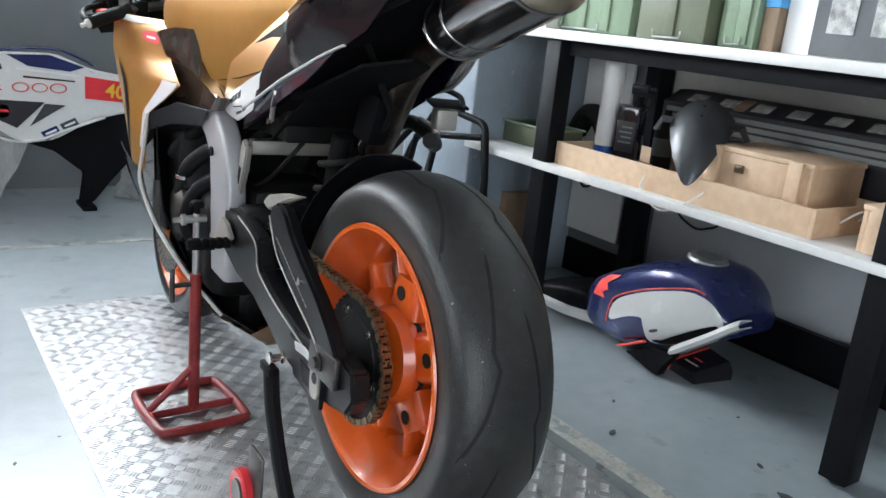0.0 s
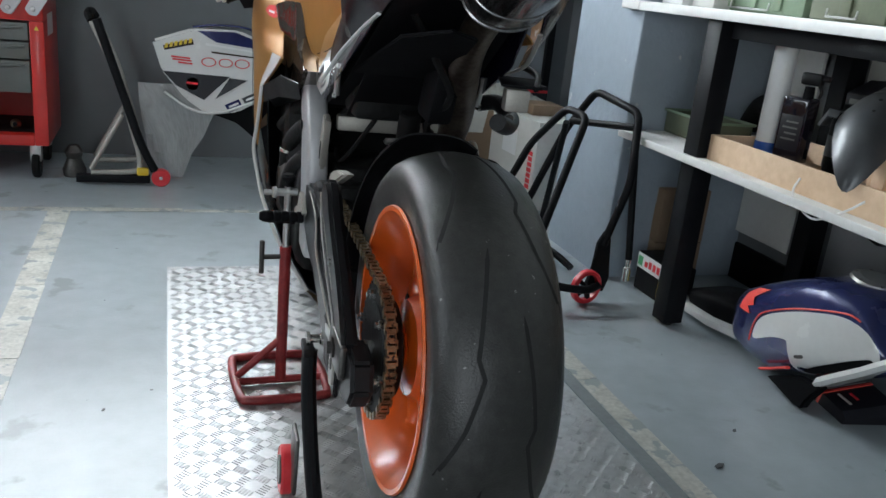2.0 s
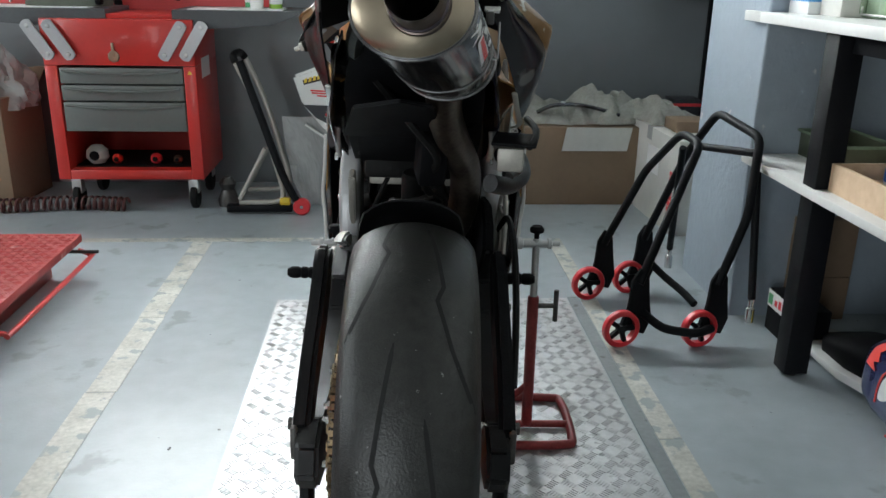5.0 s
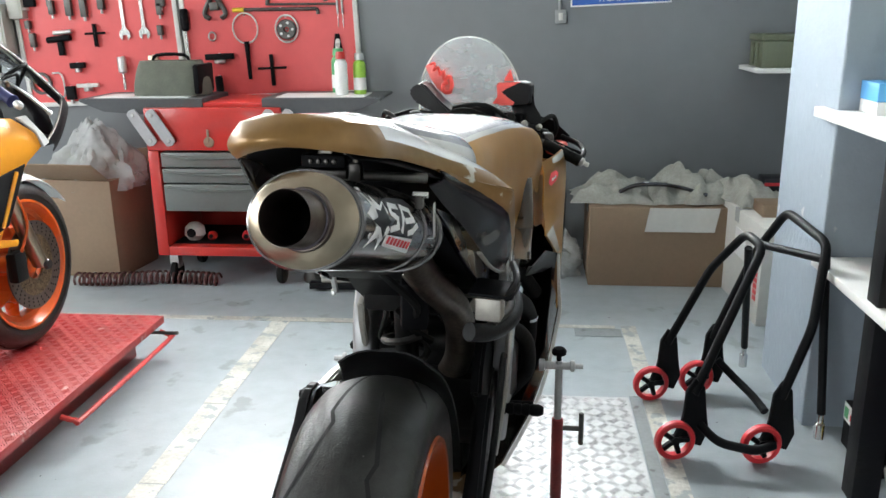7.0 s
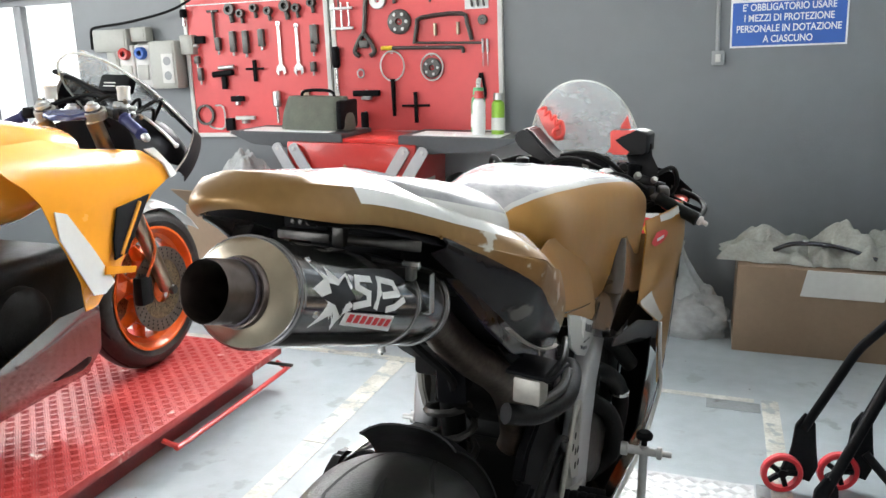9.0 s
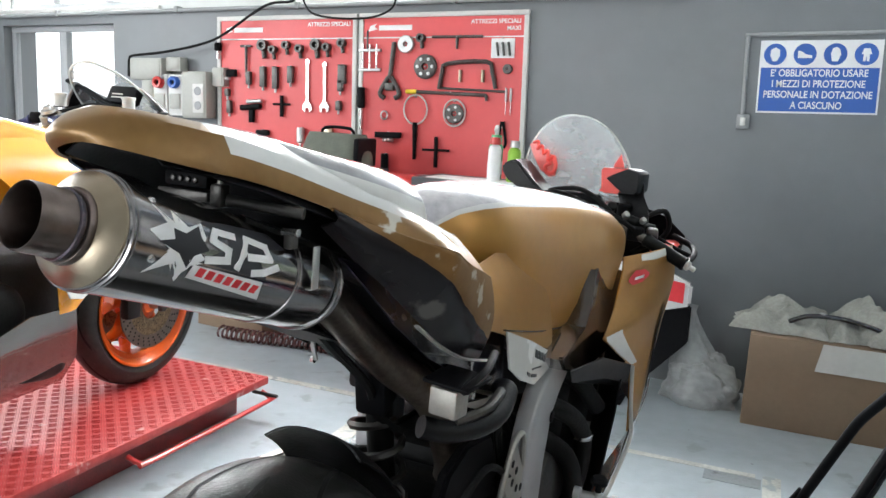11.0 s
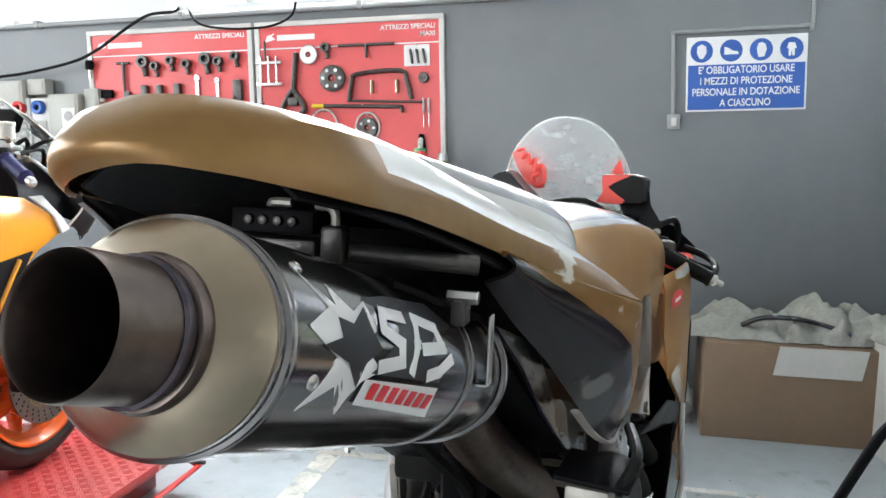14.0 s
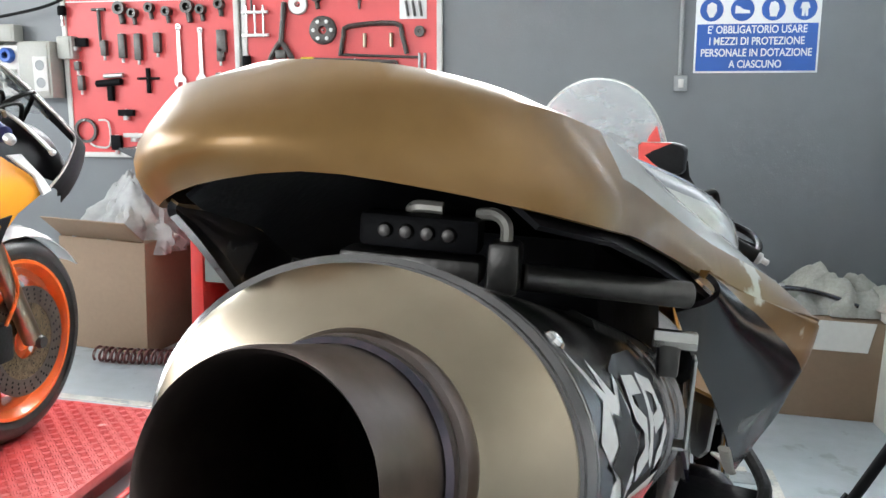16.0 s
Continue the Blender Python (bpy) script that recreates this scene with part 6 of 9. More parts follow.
    part("foot_loop", tube(loop, r, 12, closed=True, n=4), M["red_stand"], st)
    part("post", rod((0.0, -0.02, 0.012), (0.0, -0.02, 0.36), 0.0135, seg=16), M["red_stand"], st)
    part("brace", rod((-w, 0.0, 0.014), (0, -0.02, 0.125), 0.009), M["red_stand"], st)
    part("crosstube", rod((-w, -0.02, 0.012), (w, -0.02, 0.012), 0.009), M["red_stand"], st)
    part("screw_post", rod((0.0, -0.02, 0.355), (0.0, -0.02, 0.505), 0.0085, seg=14), M["alu"], st, "bare steel screw post")
    t = part("t_handle", rod((knob * 0.055, -0.02, 0.295), (knob * 0.055, -0.02, 0.375), 0.006), M["dark_metal"], st)
    part("t_stem", rod((0.0, -0.02, 0.335), (knob * 0.057, -0.02, 0.335), 0.006), M["dark_metal"], t)
    part("cradle", lathe([(0, 0), (0.014, 0), (0.014, 0.012), (0.009, 0.014), (0.009, 0.07), (0.013, 0.072), (0.013, 0.08), (0.006, 0.082), (0.006, 0.1), (0, 0.1)],
         Matrix.Translation((-knob * 0.045, -0.02, 0.492)) @ (TO_X if knob > 0 else TO_X.inverted()), 18), M["alu"], st, "silver cradle pin")
    part("knob", lathe([(0, 0), (0.006, 0), (0.006, 0.014), (0.016, 0.016), (0.017, 0.024), (0.012, 0.03), (0, 0.03)], Matrix.Translation((0, -0.02, 0.505)), 18), M["black"], st)
    return st


support_stand(pose(-0.148, 0.715, 0.003, 0, 0, 2), -1)
support_stand(pose(0.322, 0.705, 0.003, 0, 0, -2), 1)

pad = thing("paddock_stand", "black steel rear paddock stand with red rollers", "paddock stand", BIKE)
for s in (-1, 1):
    part("side_arm", tube([(s * 0.178, 0.218, 0.335), (s * 0.178, 0.20, 0.27), (s * 0.172, 0.16, 0.17), (s * 0.165, 0.10, 0.09), (s * 0.16, -0.05, 0.05), (s * 0.15, -0.3, 0.035)], 0.014, 10, flat=1.5), M["black_steel"], pad)
    part("side_plate", box((0.008, 0.07, 0.12), (s * 0.19, 0.23, 0.10), 0.004), M["dark_metal"], pad)
    wl = part("roller", lathe([(0, -0.012), (0.02, -0.012), (0.022, -0.009), (0.044, -0.012), (0.048, -0.008), (0.048, 0.008), (0.044, 0.012), (0.022, 0.009), (0.02, 0.012), (0, 0.012)],
              Matrix.Translation((s * 0.20, 0.27, 0.052)) @ TO_X, 28), M["red_wheel"], pad, "red roller")
    part("roller_hub", lathe([(0, -0.014), (0.028, -0.014), (0.03, 0), (0.028, 0.014), (0, 0.014)], Matrix.Translation((s * 0.20, 0.27, 0.052)) @ TO_X, 20), M["dark_metal"], wl)
    part("hook", box((0.02, 0.05, 0.018), (s * 0.182, 0.218, 0.338), 0.003), M["black_steel"], pad)
part("rear_bar", tube([(-0.15, -0.3, 0.035), (-0.13, -0.36, 0.03), (0.13, -0.36, 0.03), (0.15, -0.3, 0.035)], 0.014, 10, n=3), M["black_steel"], pad)


def wheel_small(parent, c, r=0.06):
    w = part("castor", lathe([(r * 0.74, -0.011), (r * 0.93, -0.013), (r, -0.008), (r, 0.008), (r * 0.93, 0.013), (r * 0.74, 0.011), (r * 0.74, -0.011)], Matrix.Translation(c) @ pose(0, 0, 0, 90, 0, 12), 32), M["red_wheel"], parent, "red rubber wheel with black spokes")
    hub = lathe([(0, -0.012), (r * 0.22, -0.012), (r * 0.22, 0.012), (0, 0.012)], Matrix.Translation(c) @ pose(0, 0, 0, 90, 0, 12), 16)
    for k in range(5):
        a = 2 * math.pi * k / 5
        b = box((r * 0.6, 0.015, r * 0.24), (r * 0.44, 0, 0), 0.002)
        move(b, Matrix.Translation(c) @ pose(0, 0, 0, 0, 0, 12) @ Matrix.Rotation(a, 4, "Y"))
        join(hub, b)
    part("wheel_centre", hub, M["black_steel"], w)


def front_stand(near, far, bends, pin, tail_bar):
    """A black hoop stand parked upright on two red wheels."""
    st = thing("lift_stand", "black tubular motorcycle lift stand on red wheels", "paddock stand", group="parked lift stands")
    for c in (near, far):
        wheel_small(st, (c[0] - 0.03, c[1], 0.061))
        b = slab([(-0.045, -0.005), (0.03, -0.03), (0.05, 0.02), (0.04, 0.08), (0.03, 0.16), (0.0, 0.19), (-0.025, 0.15), (-0.03, 0.08)], 0.012, Matrix.Translation((c[0] + 0.02, c[1] + 0.03, 0.06)) @ pose(0, 0, 0, 90, 0, 12), 0.002)
        part("side_plate", b, M["black_steel"], st, "black pressed side plate")
    pts = [(near[0] + 0.02, near[1] + 0.02, 0.20)] + bends + [(far[0] + 0.02, far[1] + 0.02, 0.20)]
    part("hoop", tube(bent(pts), 0.0135, 12, n=1), M["black_steel"], st)
    if pin[0][0] > 1.0:
        part("cross_tube", rod((0.985, 1.53, 0.555), (1.085, 1.27, 0.585), 0.0125), M["black_steel"], st)
    part("lower_tube", tube(bent(tail_bar), 0.0135, 12, n=1), M["black_steel"], st)
    p = part("lift_pin", rod(pin[0], pin[1], 0.012), M["black_steel"], st)
    foot = Vector(pin[1])
    part("pin_socket", lathe([(0, 0), (0.014, 0), (0.014, 0.045), (0.009, 0.05), (0.009, 0.09), (0, 0.09)], aim(foot - Vector((0, 0, 0.075)), foot + Vector((0, 0, 0.02))), 16), M["steel"], p, "bright steel pin socket")
    return st


front_stand((0.715, 1.155), (0.70, 1.54), [(0.935, 1.335, 0.600), (0.914, 1.45, 0.612), (0.835, 1.535, 0.47)],
            ((0.93, 1.47, 0.56), (1.02, 1.74, 0.12)), [(0.76, 1.18, 0.10), (0.80, 1.12, 0.075), (0.90, 1.09, 0.07), (0.955, 1.12, 0.075)])
front_stand((0.958, 1.15), (0.86, 1.60), [(1.04, 1.165, 0.42), (1.087, 1.26, 0.635), (1.040, 1.49, 0.672), (0.975, 1.555, 0.52)],
            ((1.09, 1.27, 0.60), (1.10, 1.19, 0.14)), [(0.90, 1.62, 0.12), (0.95, 1.60, 0.07), (1.0, 1.50, 0.04), (1.02, 1.44, 0.02)])

# ---- the workbench and shelves ----
bench = thing("workbench", "long black steel workbench with white shelves", "workbench")
part("top", span((1.09, -2.6, 0.962), (1.69, 1.385, 0.992), 0.003), M["shelf_white"], bench, "white laminate bench top")
part("end_board", span((1.09, 1.386, 0.962), (1.118, 1.50, 0.992), 0.002), M["shelf_white"], bench)
part("lower_shelf", span((1.09, -2.6, 0.535), (1.69, 1.385, 0.560), 0.003), M["shelf_white"], bench, "white middle shelf")
for y in (0.97, -0.235, -1.5, -2.5):
    for x in (1.105, 1.60):
        part("leg", span((x, y - 0.035, 0.012), (x + 0.07, y + 0.035, 0.9615), 0.003), M["black_steel"], bench)
        part("foot", lathe([(0, 0), (0.02, 0), (0.022, 0.006), (0.008, 0.012), (0.008, 0.02), (0, 0.02)], Matrix.Translation((x + 0.035, y, 0)), 12), M["dark_metal"], bench)
for x in (1.14, 1.62):
    part("rail", span((x, -2.46, 0.915), (x + 0.03, 0.93, 0.9615), 0.002), M["black_steel"], bench)
part("back_panel", span((1.672, -2.5, 0.5605), (1.684, 0.93, 0.9615)), M["shelf_white"], bench, "white back board")
part("back_panel", span((1.672, 1.13, 0.5605), (1.684, 1.383, 0.9615)), M["shelf_white"], bench, "white back board")
part("lower_panel", span((1.672, 1.09, 0.19), (1.684, 1.383, 0.5345)), M["shelf_white"], bench, "white board below the shelf")
part("loose_cable", tube([(1.64, 1.20, 0.534), (1.63, 1.19, 0.47), (1.62, 1.23, 0.42), (1.61, 1.30, 0.42), (1.62, 1.33, 0.47), (1.63, 1.28, 0.50), (1.62, 1.22, 0.47), (1.61, 1.20, 0.42), (1.62, 1.26, 0.39), (1.64, 1.32, 0.42)], 0.005, 6), M["rubber"], bench, "coiled black cable")
part("floor_runner", span((1.60, -2.4, 0.05), (1.63, 0.92, 0.17), 0.002), M["black_steel"], bench)


def crate(lo, hi, label, lid=True, rope=False, latch=False):
    c = thing("wooden_crate", label, "crate", Matrix.Translation(lo), group="pine boxes")
    w, d, h = [b - a for a, b in zip(lo, hi)]
    t = 0.012
    for name, a, b in (("front_board", (0, t, 0), (t, d - t, h)), ("back_board", (w - t, t, 0), (w, d - t, h)), ("end_board", (0, 0, 0), (w, t, h)), ("end_board", (0, d - t, 0), (w, d, h)), ("base_board", (t, t, 0), (w - t, d - t, t))):
        part(name, span(a, b, 0.0015), M["wood"], c)
    if lid:
        part("lid", span((-0.003, -0.003, h + 0.0005), (w + 0.003, d + 0.003, h + 0.014), 0.002), M["wood"], c)
        for y in (0.045, d - 0.045):
            part("batten", span((-0.014, y - 0.02, 0.002), (-0.0005, y + 0.02, h + 0.013), 0.002), M["wood"], c)
    if latch:
        part("latch", box((0.006, 0.03, 0.022), (-0.006, d * 0.62, h * 0.72), 0.002), M["brushed"], c, "brass latch")
    if rope:
        part("rope_handle", tube([(-0.003, d * 0.35, h * 0.55), (-0.03, d * 0.38, h * 0.1), (-0.035, d * 0.47, -0.035), (-0.03, d * 0.56, h * 0.05), (-0.003, d * 0.58, h * 0.55)], 0.003, 8), M["white"], c, "white rope handle")
        part("rope_handle", tube([(w * 0.35, -0.002, h * 0.5), (w * 0.42, -0.03, h * 0.9), (w * 0.55, -0.03, h * 0.9), (w * 0.62, -0.002, h * 0.5)], 0.003, 8), M["white"], c)
    return c


crate((1.135, -0.03, 0.56), (1.455, 0.925, 0.635), "long shallow pine crate with white rope handles on the shelf", lid=False, rope=True)
crate((1.21, 0.045, 0.575), (1.45, 0.39, 0.715), "closed pale pine box with a brass latch", latch=True)
crate((1.16, -0.62, 0.56), (1.45, -0.13, 0.66), "pale pine box at the shelf end", lid=True)


def bottle(name, profile, at, mat, label, cat, bands=(), seg=24, top=None):
    b = thing(name, label, cat, Matrix.Translation(at))
    part("body", lathe(profile, None, seg), mat, b)
    for r, h0, h1, m2 in bands:
        part("label", lathe([(r + 0.0006, h0), (r + 0.0009, h0 + 0.001), (r + 0.0009, h1 - 0.001), (r + 0.0006, h1)], None, seg), m2, b)
    if top:
        part("cap", lathe(top[0], None, seg), top[1], b)
    return b


bottle("spray_can", [(0, 0), (0.031, 0), (0.033, 0.004), (0.033, 0.318), (0.031, 0.322), (0.030, 0.324)], (1.265, 0.835, 0.598), M["white"], "tall white spray can with a blue base band", "spray can",
       [(0.033, 0.01, 0.040, M["blue"]), (0.033, 0.314, 0.320, M["steel"])], top=([(0.0, 0.362), (0.028, 0.361), (0.0305, 0.357), (0.0305, 0.324), (0, 0.324)], M["white"]))
trig = thing("spray_bottle", "black square plastic trigger bottle", "bottle", pose(1.275, 0.742, 0.598, 0, 0, 20))
part("body", box((0.062, 0.082, 0.185), (0, 0, 0.0925), 0.010), M["gloss_black"], trig)
part("label", box((0.064, 0.066, 0.10), (0, 0, 0.085), 0.003), M["ink"], trig, "dark label with pale bars")
for k in range(4):
    part("lettering_bar", span((-0.0326, -0.022, 0.065 + k * 0.016), (-0.0321, 0.022 - 0.008 * (k % 2), 0.070 + k * 0.016)), M["grey_plastic"], trig)
part("neck", lathe([(0, 0.215), (0.013, 0.215), (0.015, 0.185), (0, 0.185)], Matrix.Translation((0, -0.015, 0)), 16), M["black"], trig)
head = part("trigger_head", box((0.024, 0.060, 0.034), (0, -0.018, 0.236), 0.007), M["duct"], trig)
part("nozzle", rod((0, -0.048, 0.242), (0, -0.068, 0.242), 0.008, seg=12), M["duct"], head)
part("trigger", tube([(0, -0.040, 0.224), (0, -0.050, 0.205), (0, -0.046, 0.188)], 0.004, 6), M["duct"], head)
bottle("bottle", [(0, 0), (0.032, 0), (0.034, 0.006), (0.034, 0.15), (0.02, 0.18), (0.012, 0.185), (0.012, 0.2), (0, 0.2)], (1.42, 0.72, 0.572), M["rubber"], "dark oil bottle with a grey mark", "bottle", [(0.034, 0.05, 0.11, M["dark_grey"])])

# spacer under the bottles, and the black photo box behind the crates
sp_board = thing("wooden_board", "thin pine offcut lying in the crate", "board", Matrix.Translation((1.20, 0.70, 0.573)))
part("board", span((0, 0, 0), (0.16, 0.20, 0.0245), 0.002), M["wood"], sp_board)
pb = thing("photo_box", "long black carton printed with pale pictures", "box", Matrix.Translation((1.48, -0.5, 0.56)))
prof = [(0.0, 0.0), (0.0, 0.238), (0.075, 0.278), (0.16, 0.278), (0.16, 0.0)]
part("carton", slab(prof, 1.30, Matrix(((1, 0, 0, 0), (0, 0, 1, 0), (0, 1, 0, 0), (0, 0, 0, 1))), 0.002), M["ink"], pb)
lean_m = Matrix.Translation((0.0, 0.0, 0.2385)) @ pose(0, 0, 0, 0, -28, 0)
for k in range(10):
    y = 0.03 + k * 0.125
    b = span((0.018, y, 0.0015), (0.066, y + 0.062, 0.0025))
    part("picture", move(b, lean_m), M["photo"], pb)
part("plain_label", move(span((0.006, 0.985, 0.0015), (0.078, 1.03, 0.0025)), lean_m), M["card"], pb)
for k in range(3):
    part("rib", span((-0.004, 0.01, 0.165 + k * 0.022), (-0.0005, 1.28, 0.180 + k * 0.022), 0.001), M["grey_plastic"], pb)

# front mudguard laid over the crate
mg = thing("mudguard", "grey carbon front mudguard resting on the crate", "mudguard", pose(1.112, 0.352, 0.0, 0, 0, 34))
rows = []
for d, z, wd, drop in ((0.0, 0.612, 0.005, 0.001), (0.002, 0.628, 0.018, 0.006), (0.010, 0.664, 0.036, 0.015), (0.028, 0.712, 0.055, 0.028), (0.060, 0.762, 0.072, 0.042), (0.110, 0.804, 0.085, 0.055), (0.17, 0.828, 0.094, 0.066), (0.23, 0.838, 0.098, 0.074)):
    rows.append([(d + 0.45 * drop * abs(u) ** 2.2, u * wd, z - drop * abs(u) ** 2.2) for u in (-1, -0.85, -0.6, -0.3, 0, 0.3, 0.6, 0.85, 1)])
part("shell", thick(loft(rows, closed=False), 0.003), M["mud"], mg)
for s in (-1, 1):
    part("mount_wing", thick(loft([[(0.12, s * 0.082, 0.768), (0.14, s * 0.110, 0.765), (0.155, s * 0.126, 0.735)], [(0.18, s * 0.088, 0.778), (0.185, s * 0.118, 0.780), (0.19, s * 0.140, 0.735)], [(0.23, s * 0.090, 0.775), (0.24, s * 0.118, 0.765), (0.245, s * 0.130, 0.73)]], closed=False), 0.003), M["mud"], mg)
# fixing holes are discs, their inner shade given as black
part("fixing_hole", lathe([(0, 0.001), (0.004, 0.001), (0.004, 0)], Matrix.Translation((0.10, 0.0, 0.7985)) @ pose(0, 0, 0, 0, -30, 0), 10), M["soot_hole_shade"], mg)
part("fixing_hole", lathe([(0, 0.001), (0.005, 0.001), (0.005, 0)], Matrix.Translation((0.15, 0.0, 0.8225)) @ pose(0, 0, 0, 0, -20, 0), 10), M["soot_hole_shade"], mg)


def ammo(lo, size, mat, label, ribs=2, latch=True, group="green metal cases"):
    c = thing("metal_case", label, "case", Matrix.Translation(lo), group=group)
    w, d, h = size
    part("body", span((0, 0, 0), (w, d, h), 0.006), mat, c)
    for k in range(ribs):
        y = d * (k + 1) / (ribs + 1)
        part("rib", span((-0.008, y - 0.02, 0.01), (-0.0005, y + 0.02, h - 0.01), 0.003), mat, c)
    part("lid", span((-0.006, -0.006, h + 0.0005), (w + 0.006, d + 0.006, h + 0.03), 0.005), mat, c)
    if latch:
        part("latch", box((0.01, 0.07, 0.035), (-0.013, d / 2, h * 0.78), 0.003), M["alu"], c, "steel latch")
        part("bail", tube([(-0.012, d * 0.3, 0.03), (-0.014, d * 0.3, 0.01), (-0.014, d * 0.7, 0.01), (-0.012, d * 0.7, 0.03)], 0.003, 6, n=1), M["alu"], c)
    return c


ammo((1.26, 0.80, 0.992), (0.28, 0.44, 0.27), M["green"], "sage green ribbed steel case on the bench top", 3)
ammo((1.22, 0.47, 0.992), (0.30, 0.26, 0.22), M["olive"], "olive green steel ammunition style case", 1)
ammo((1.26, 0.335, 0.992), (0.26, 0.12, 0.24), M["green"], "green ribbed steel case beside the olive one", 2)
bx = thing("box", "light blue and white cardboard box", "box", Matrix.Translation((1.17, 1.255, 0.992)))
part("carton", span((0, 0, 0), (0.16, 0.12, 0.035), 0.002), M["white"], bx)
part("sleeve", span((-0.001, -0.001, 0.0355), (0.161, 0.121, 0.085), 0.002), M["light_blue"], bx)
bx = thing("box", "small beige carton beside the blue box", "box", Matrix.Translation((1.20, 1.13, 0.992)))
part("carton", span((0, 0, 0), (0.13, 0.115, 0.055), 0.002), M["card_white"], bx)
bx = thing("box", "brown carton with a light blue lid", "box", Matrix.Translation((1.28, 0.285, 0.992)))
part("carton", span((0, 0, 0), (0.2, 0.045, 0.115), 0.002), M["card"], bx)
part("lid", span((-0.002, -0.001, 0.1155), (0.202, 0.046, 0.19), 0.002), M["light_blue"], bx)
bx = thing("display_box", "white and black carton with printed pictures", "box", Matrix.Translation((1.31, -0.45, 0.992)))
part("carton", span((0, 0, 0), (0.28, 0.73, 0.42), 0.002), M["white"], bx)
part("dark_panel", span((-0.003, 0.0, 0.002), (-0.0005, 0.645, 0.415)), M["dark_grey"], bx)
for k in range(5):
    part("picture", span((-0.006, 0.53 - k * 0.12, 0.06), (-0.0035, 0.605 - k * 0.12, 0.15)), M["photo"], bx)
tray = thing("tool_tray", "open green plastic parts tray", "tray", Matrix.Translation((1.27, 1.11, 0.56)))
part("base", span((0, 0, 0), (0.16, 0.27, 0.006), 0.002), M["olive"], tray)
for a, b in (((0, 0, 0.0065), (0.006, 0.27, 0.075)), ((0.154, 0, 0.0065), (0.16, 0.27, 0.075)), ((0.0065, 0, 0.0065), (0.1535, 0.006, 0.075)), ((0.0065, 0.264, 0.0065), (0.1535, 0.27, 0.075))):
    part("side", span(a, b, 0.002), M["olive"], tray)
part("rim", tube([(-0.004, -0.004, 0.077), (0.164, -0.004, 0.077), (0.164, 0.274, 0.077), (-0.004, 0.274, 0.077)], 0.005, 6, closed=True, n=1), M["green"], tray)
hel = thing("rubber_boot", "curved black rubber duct on the shelf", "duct", Matrix.Translation((1.52, 1.12, 0.56)))
part("duct", tube([(0, -0.06, 0.04), (0.0, 0.0, 0.12), (0.0, 0.07, 0.13), (0.0, 0.12, 0.06)], 0.04, 14), M["rubber"], hel)

# cartons under the bench
def carton(at, size, mat, label, turn=0, tape=True, flaps=False, group=""):
    c = thing("carton", label, "carton", pose(*at, 0, 0, turn), group=group)
    w, d, h = size
    part("box", span((-w / 2, -d / 2, 0), (w / 2, d / 2, h), 0.004), mat, c)
    if tape:
        part("tape", span((-w / 2 - 0.001, -0.03, h - 0.06), (w / 2 + 0.001, 0.03, h + 0.001)), M["film"], c, "clear parcel tape")
    part("seam", span((-w / 2 + 0.002, -0.002, h), (w / 2 - 0.002, 0.002, h + 0.0015)), M["wood_dark"], c)
    if flaps:
        for s in (-1, 1):
            part("flap", box((w * 0.95, 0.005, 0.16), (0, s * (d / 2 + 0.05), h + 0.05), 0.001, rot=(s * -52, 0, 0)), mat, c)
    return c


carton((1.40, 1.42, 0.0), (0.20, 0.15, 0.15), M["card"], "low brown carton on the floor under the bench", 0, tape=False)
carton((1.40, 1.415, 0.1515), (0.20, 0.14, 0.20), M["card"], "brown carton stacked on another under the bench", 0)
oil = thing("oil_carton", "black oil carton with white and yellow labels under the bench", "carton", pose(1.256, 1.19, 0.0, 0, 0, 90))
part("box", span((-0.105, -0.05, 0), (0.105, 0.05, 0.14), 0.003), M["black"], oil)
lab = part("label", span((-0.103, 0.0505, 0.082), (0.103, 0.0525, 0.137), 0.001), M["white"], oil, "white label with red lettering bars")
for k in range(6):
    part("lettering_bar", span((-0.095 + k * 0.026, 0.0527, 0.096), (-0.077 + k * 0.026, 0.0533, 0.122 if k < 5 else 0.115)), M["print_red"], lab)
part("emblem", span((0.068, 0.0527, 0.092), (0.096, 0.0533, 0.126)), M["bottle_green"], lab)
part("label", span((-0.100, 0.0505, 0.012), (-0.045, 0.0525, 0.078), 0.001), M["yellow"], oil, "yellow label")

# fuel tank and tail set down on the floor
TANK_Y = 0.47
ft = thing("fuel_tank", "navy and white race tank cover lying on the floor", "tank cover", pose(1.335, TANK_Y, 0.0))
keys = [(0.350, 0.03, 0.075, 0.125), (0.335, 0.07, 0.050, 0.155), (0.28, 0.120, 0.035, 0.212), (0.20, 0.145, 0.024, 0.258), (0.10, 0.158, 0.026, 0.308), (0.02, 0.162, 0.055, 0.342), (-0.07, 0.162, 0.088, 0.364), (-0.15, 0.156, 0.125, 0.360), (-0.20, 0.148, 0.150, 0.332), (-0.235, 0.135, 0.170, 0.290), (-0.252, 0.120, 0.182, 0.262), (-0.264, 0.105, 0.195, 0.246)]
ky = [k[0] for k in keys][::-1]
SQ = 0.52


def shell_at(y):
    """Half width, underside and top of the shell, eased between its stations."""
    out = []
    for i in (1, 2, 3):
        col = [k[i] for k in keys][::-1]
        out.append(sum(np.interp(y + d, ky, col) for d in (-0.018, -0.009, 0.0, 0.009, 0.018)) / 5)
    return out


tb = loft([ring(*shell_at(y), y, SQ, 120) for y in np.linspace(0.350, -0.264, 100)])
part("shell", tb, M["navy"], ft)


def on_shell(y, z, lift):
    w, zb, zt = shell_at(y)
    q = min(0.999, abs((z - (zb + zt) / 2) / ((zt - zb) / 2)))
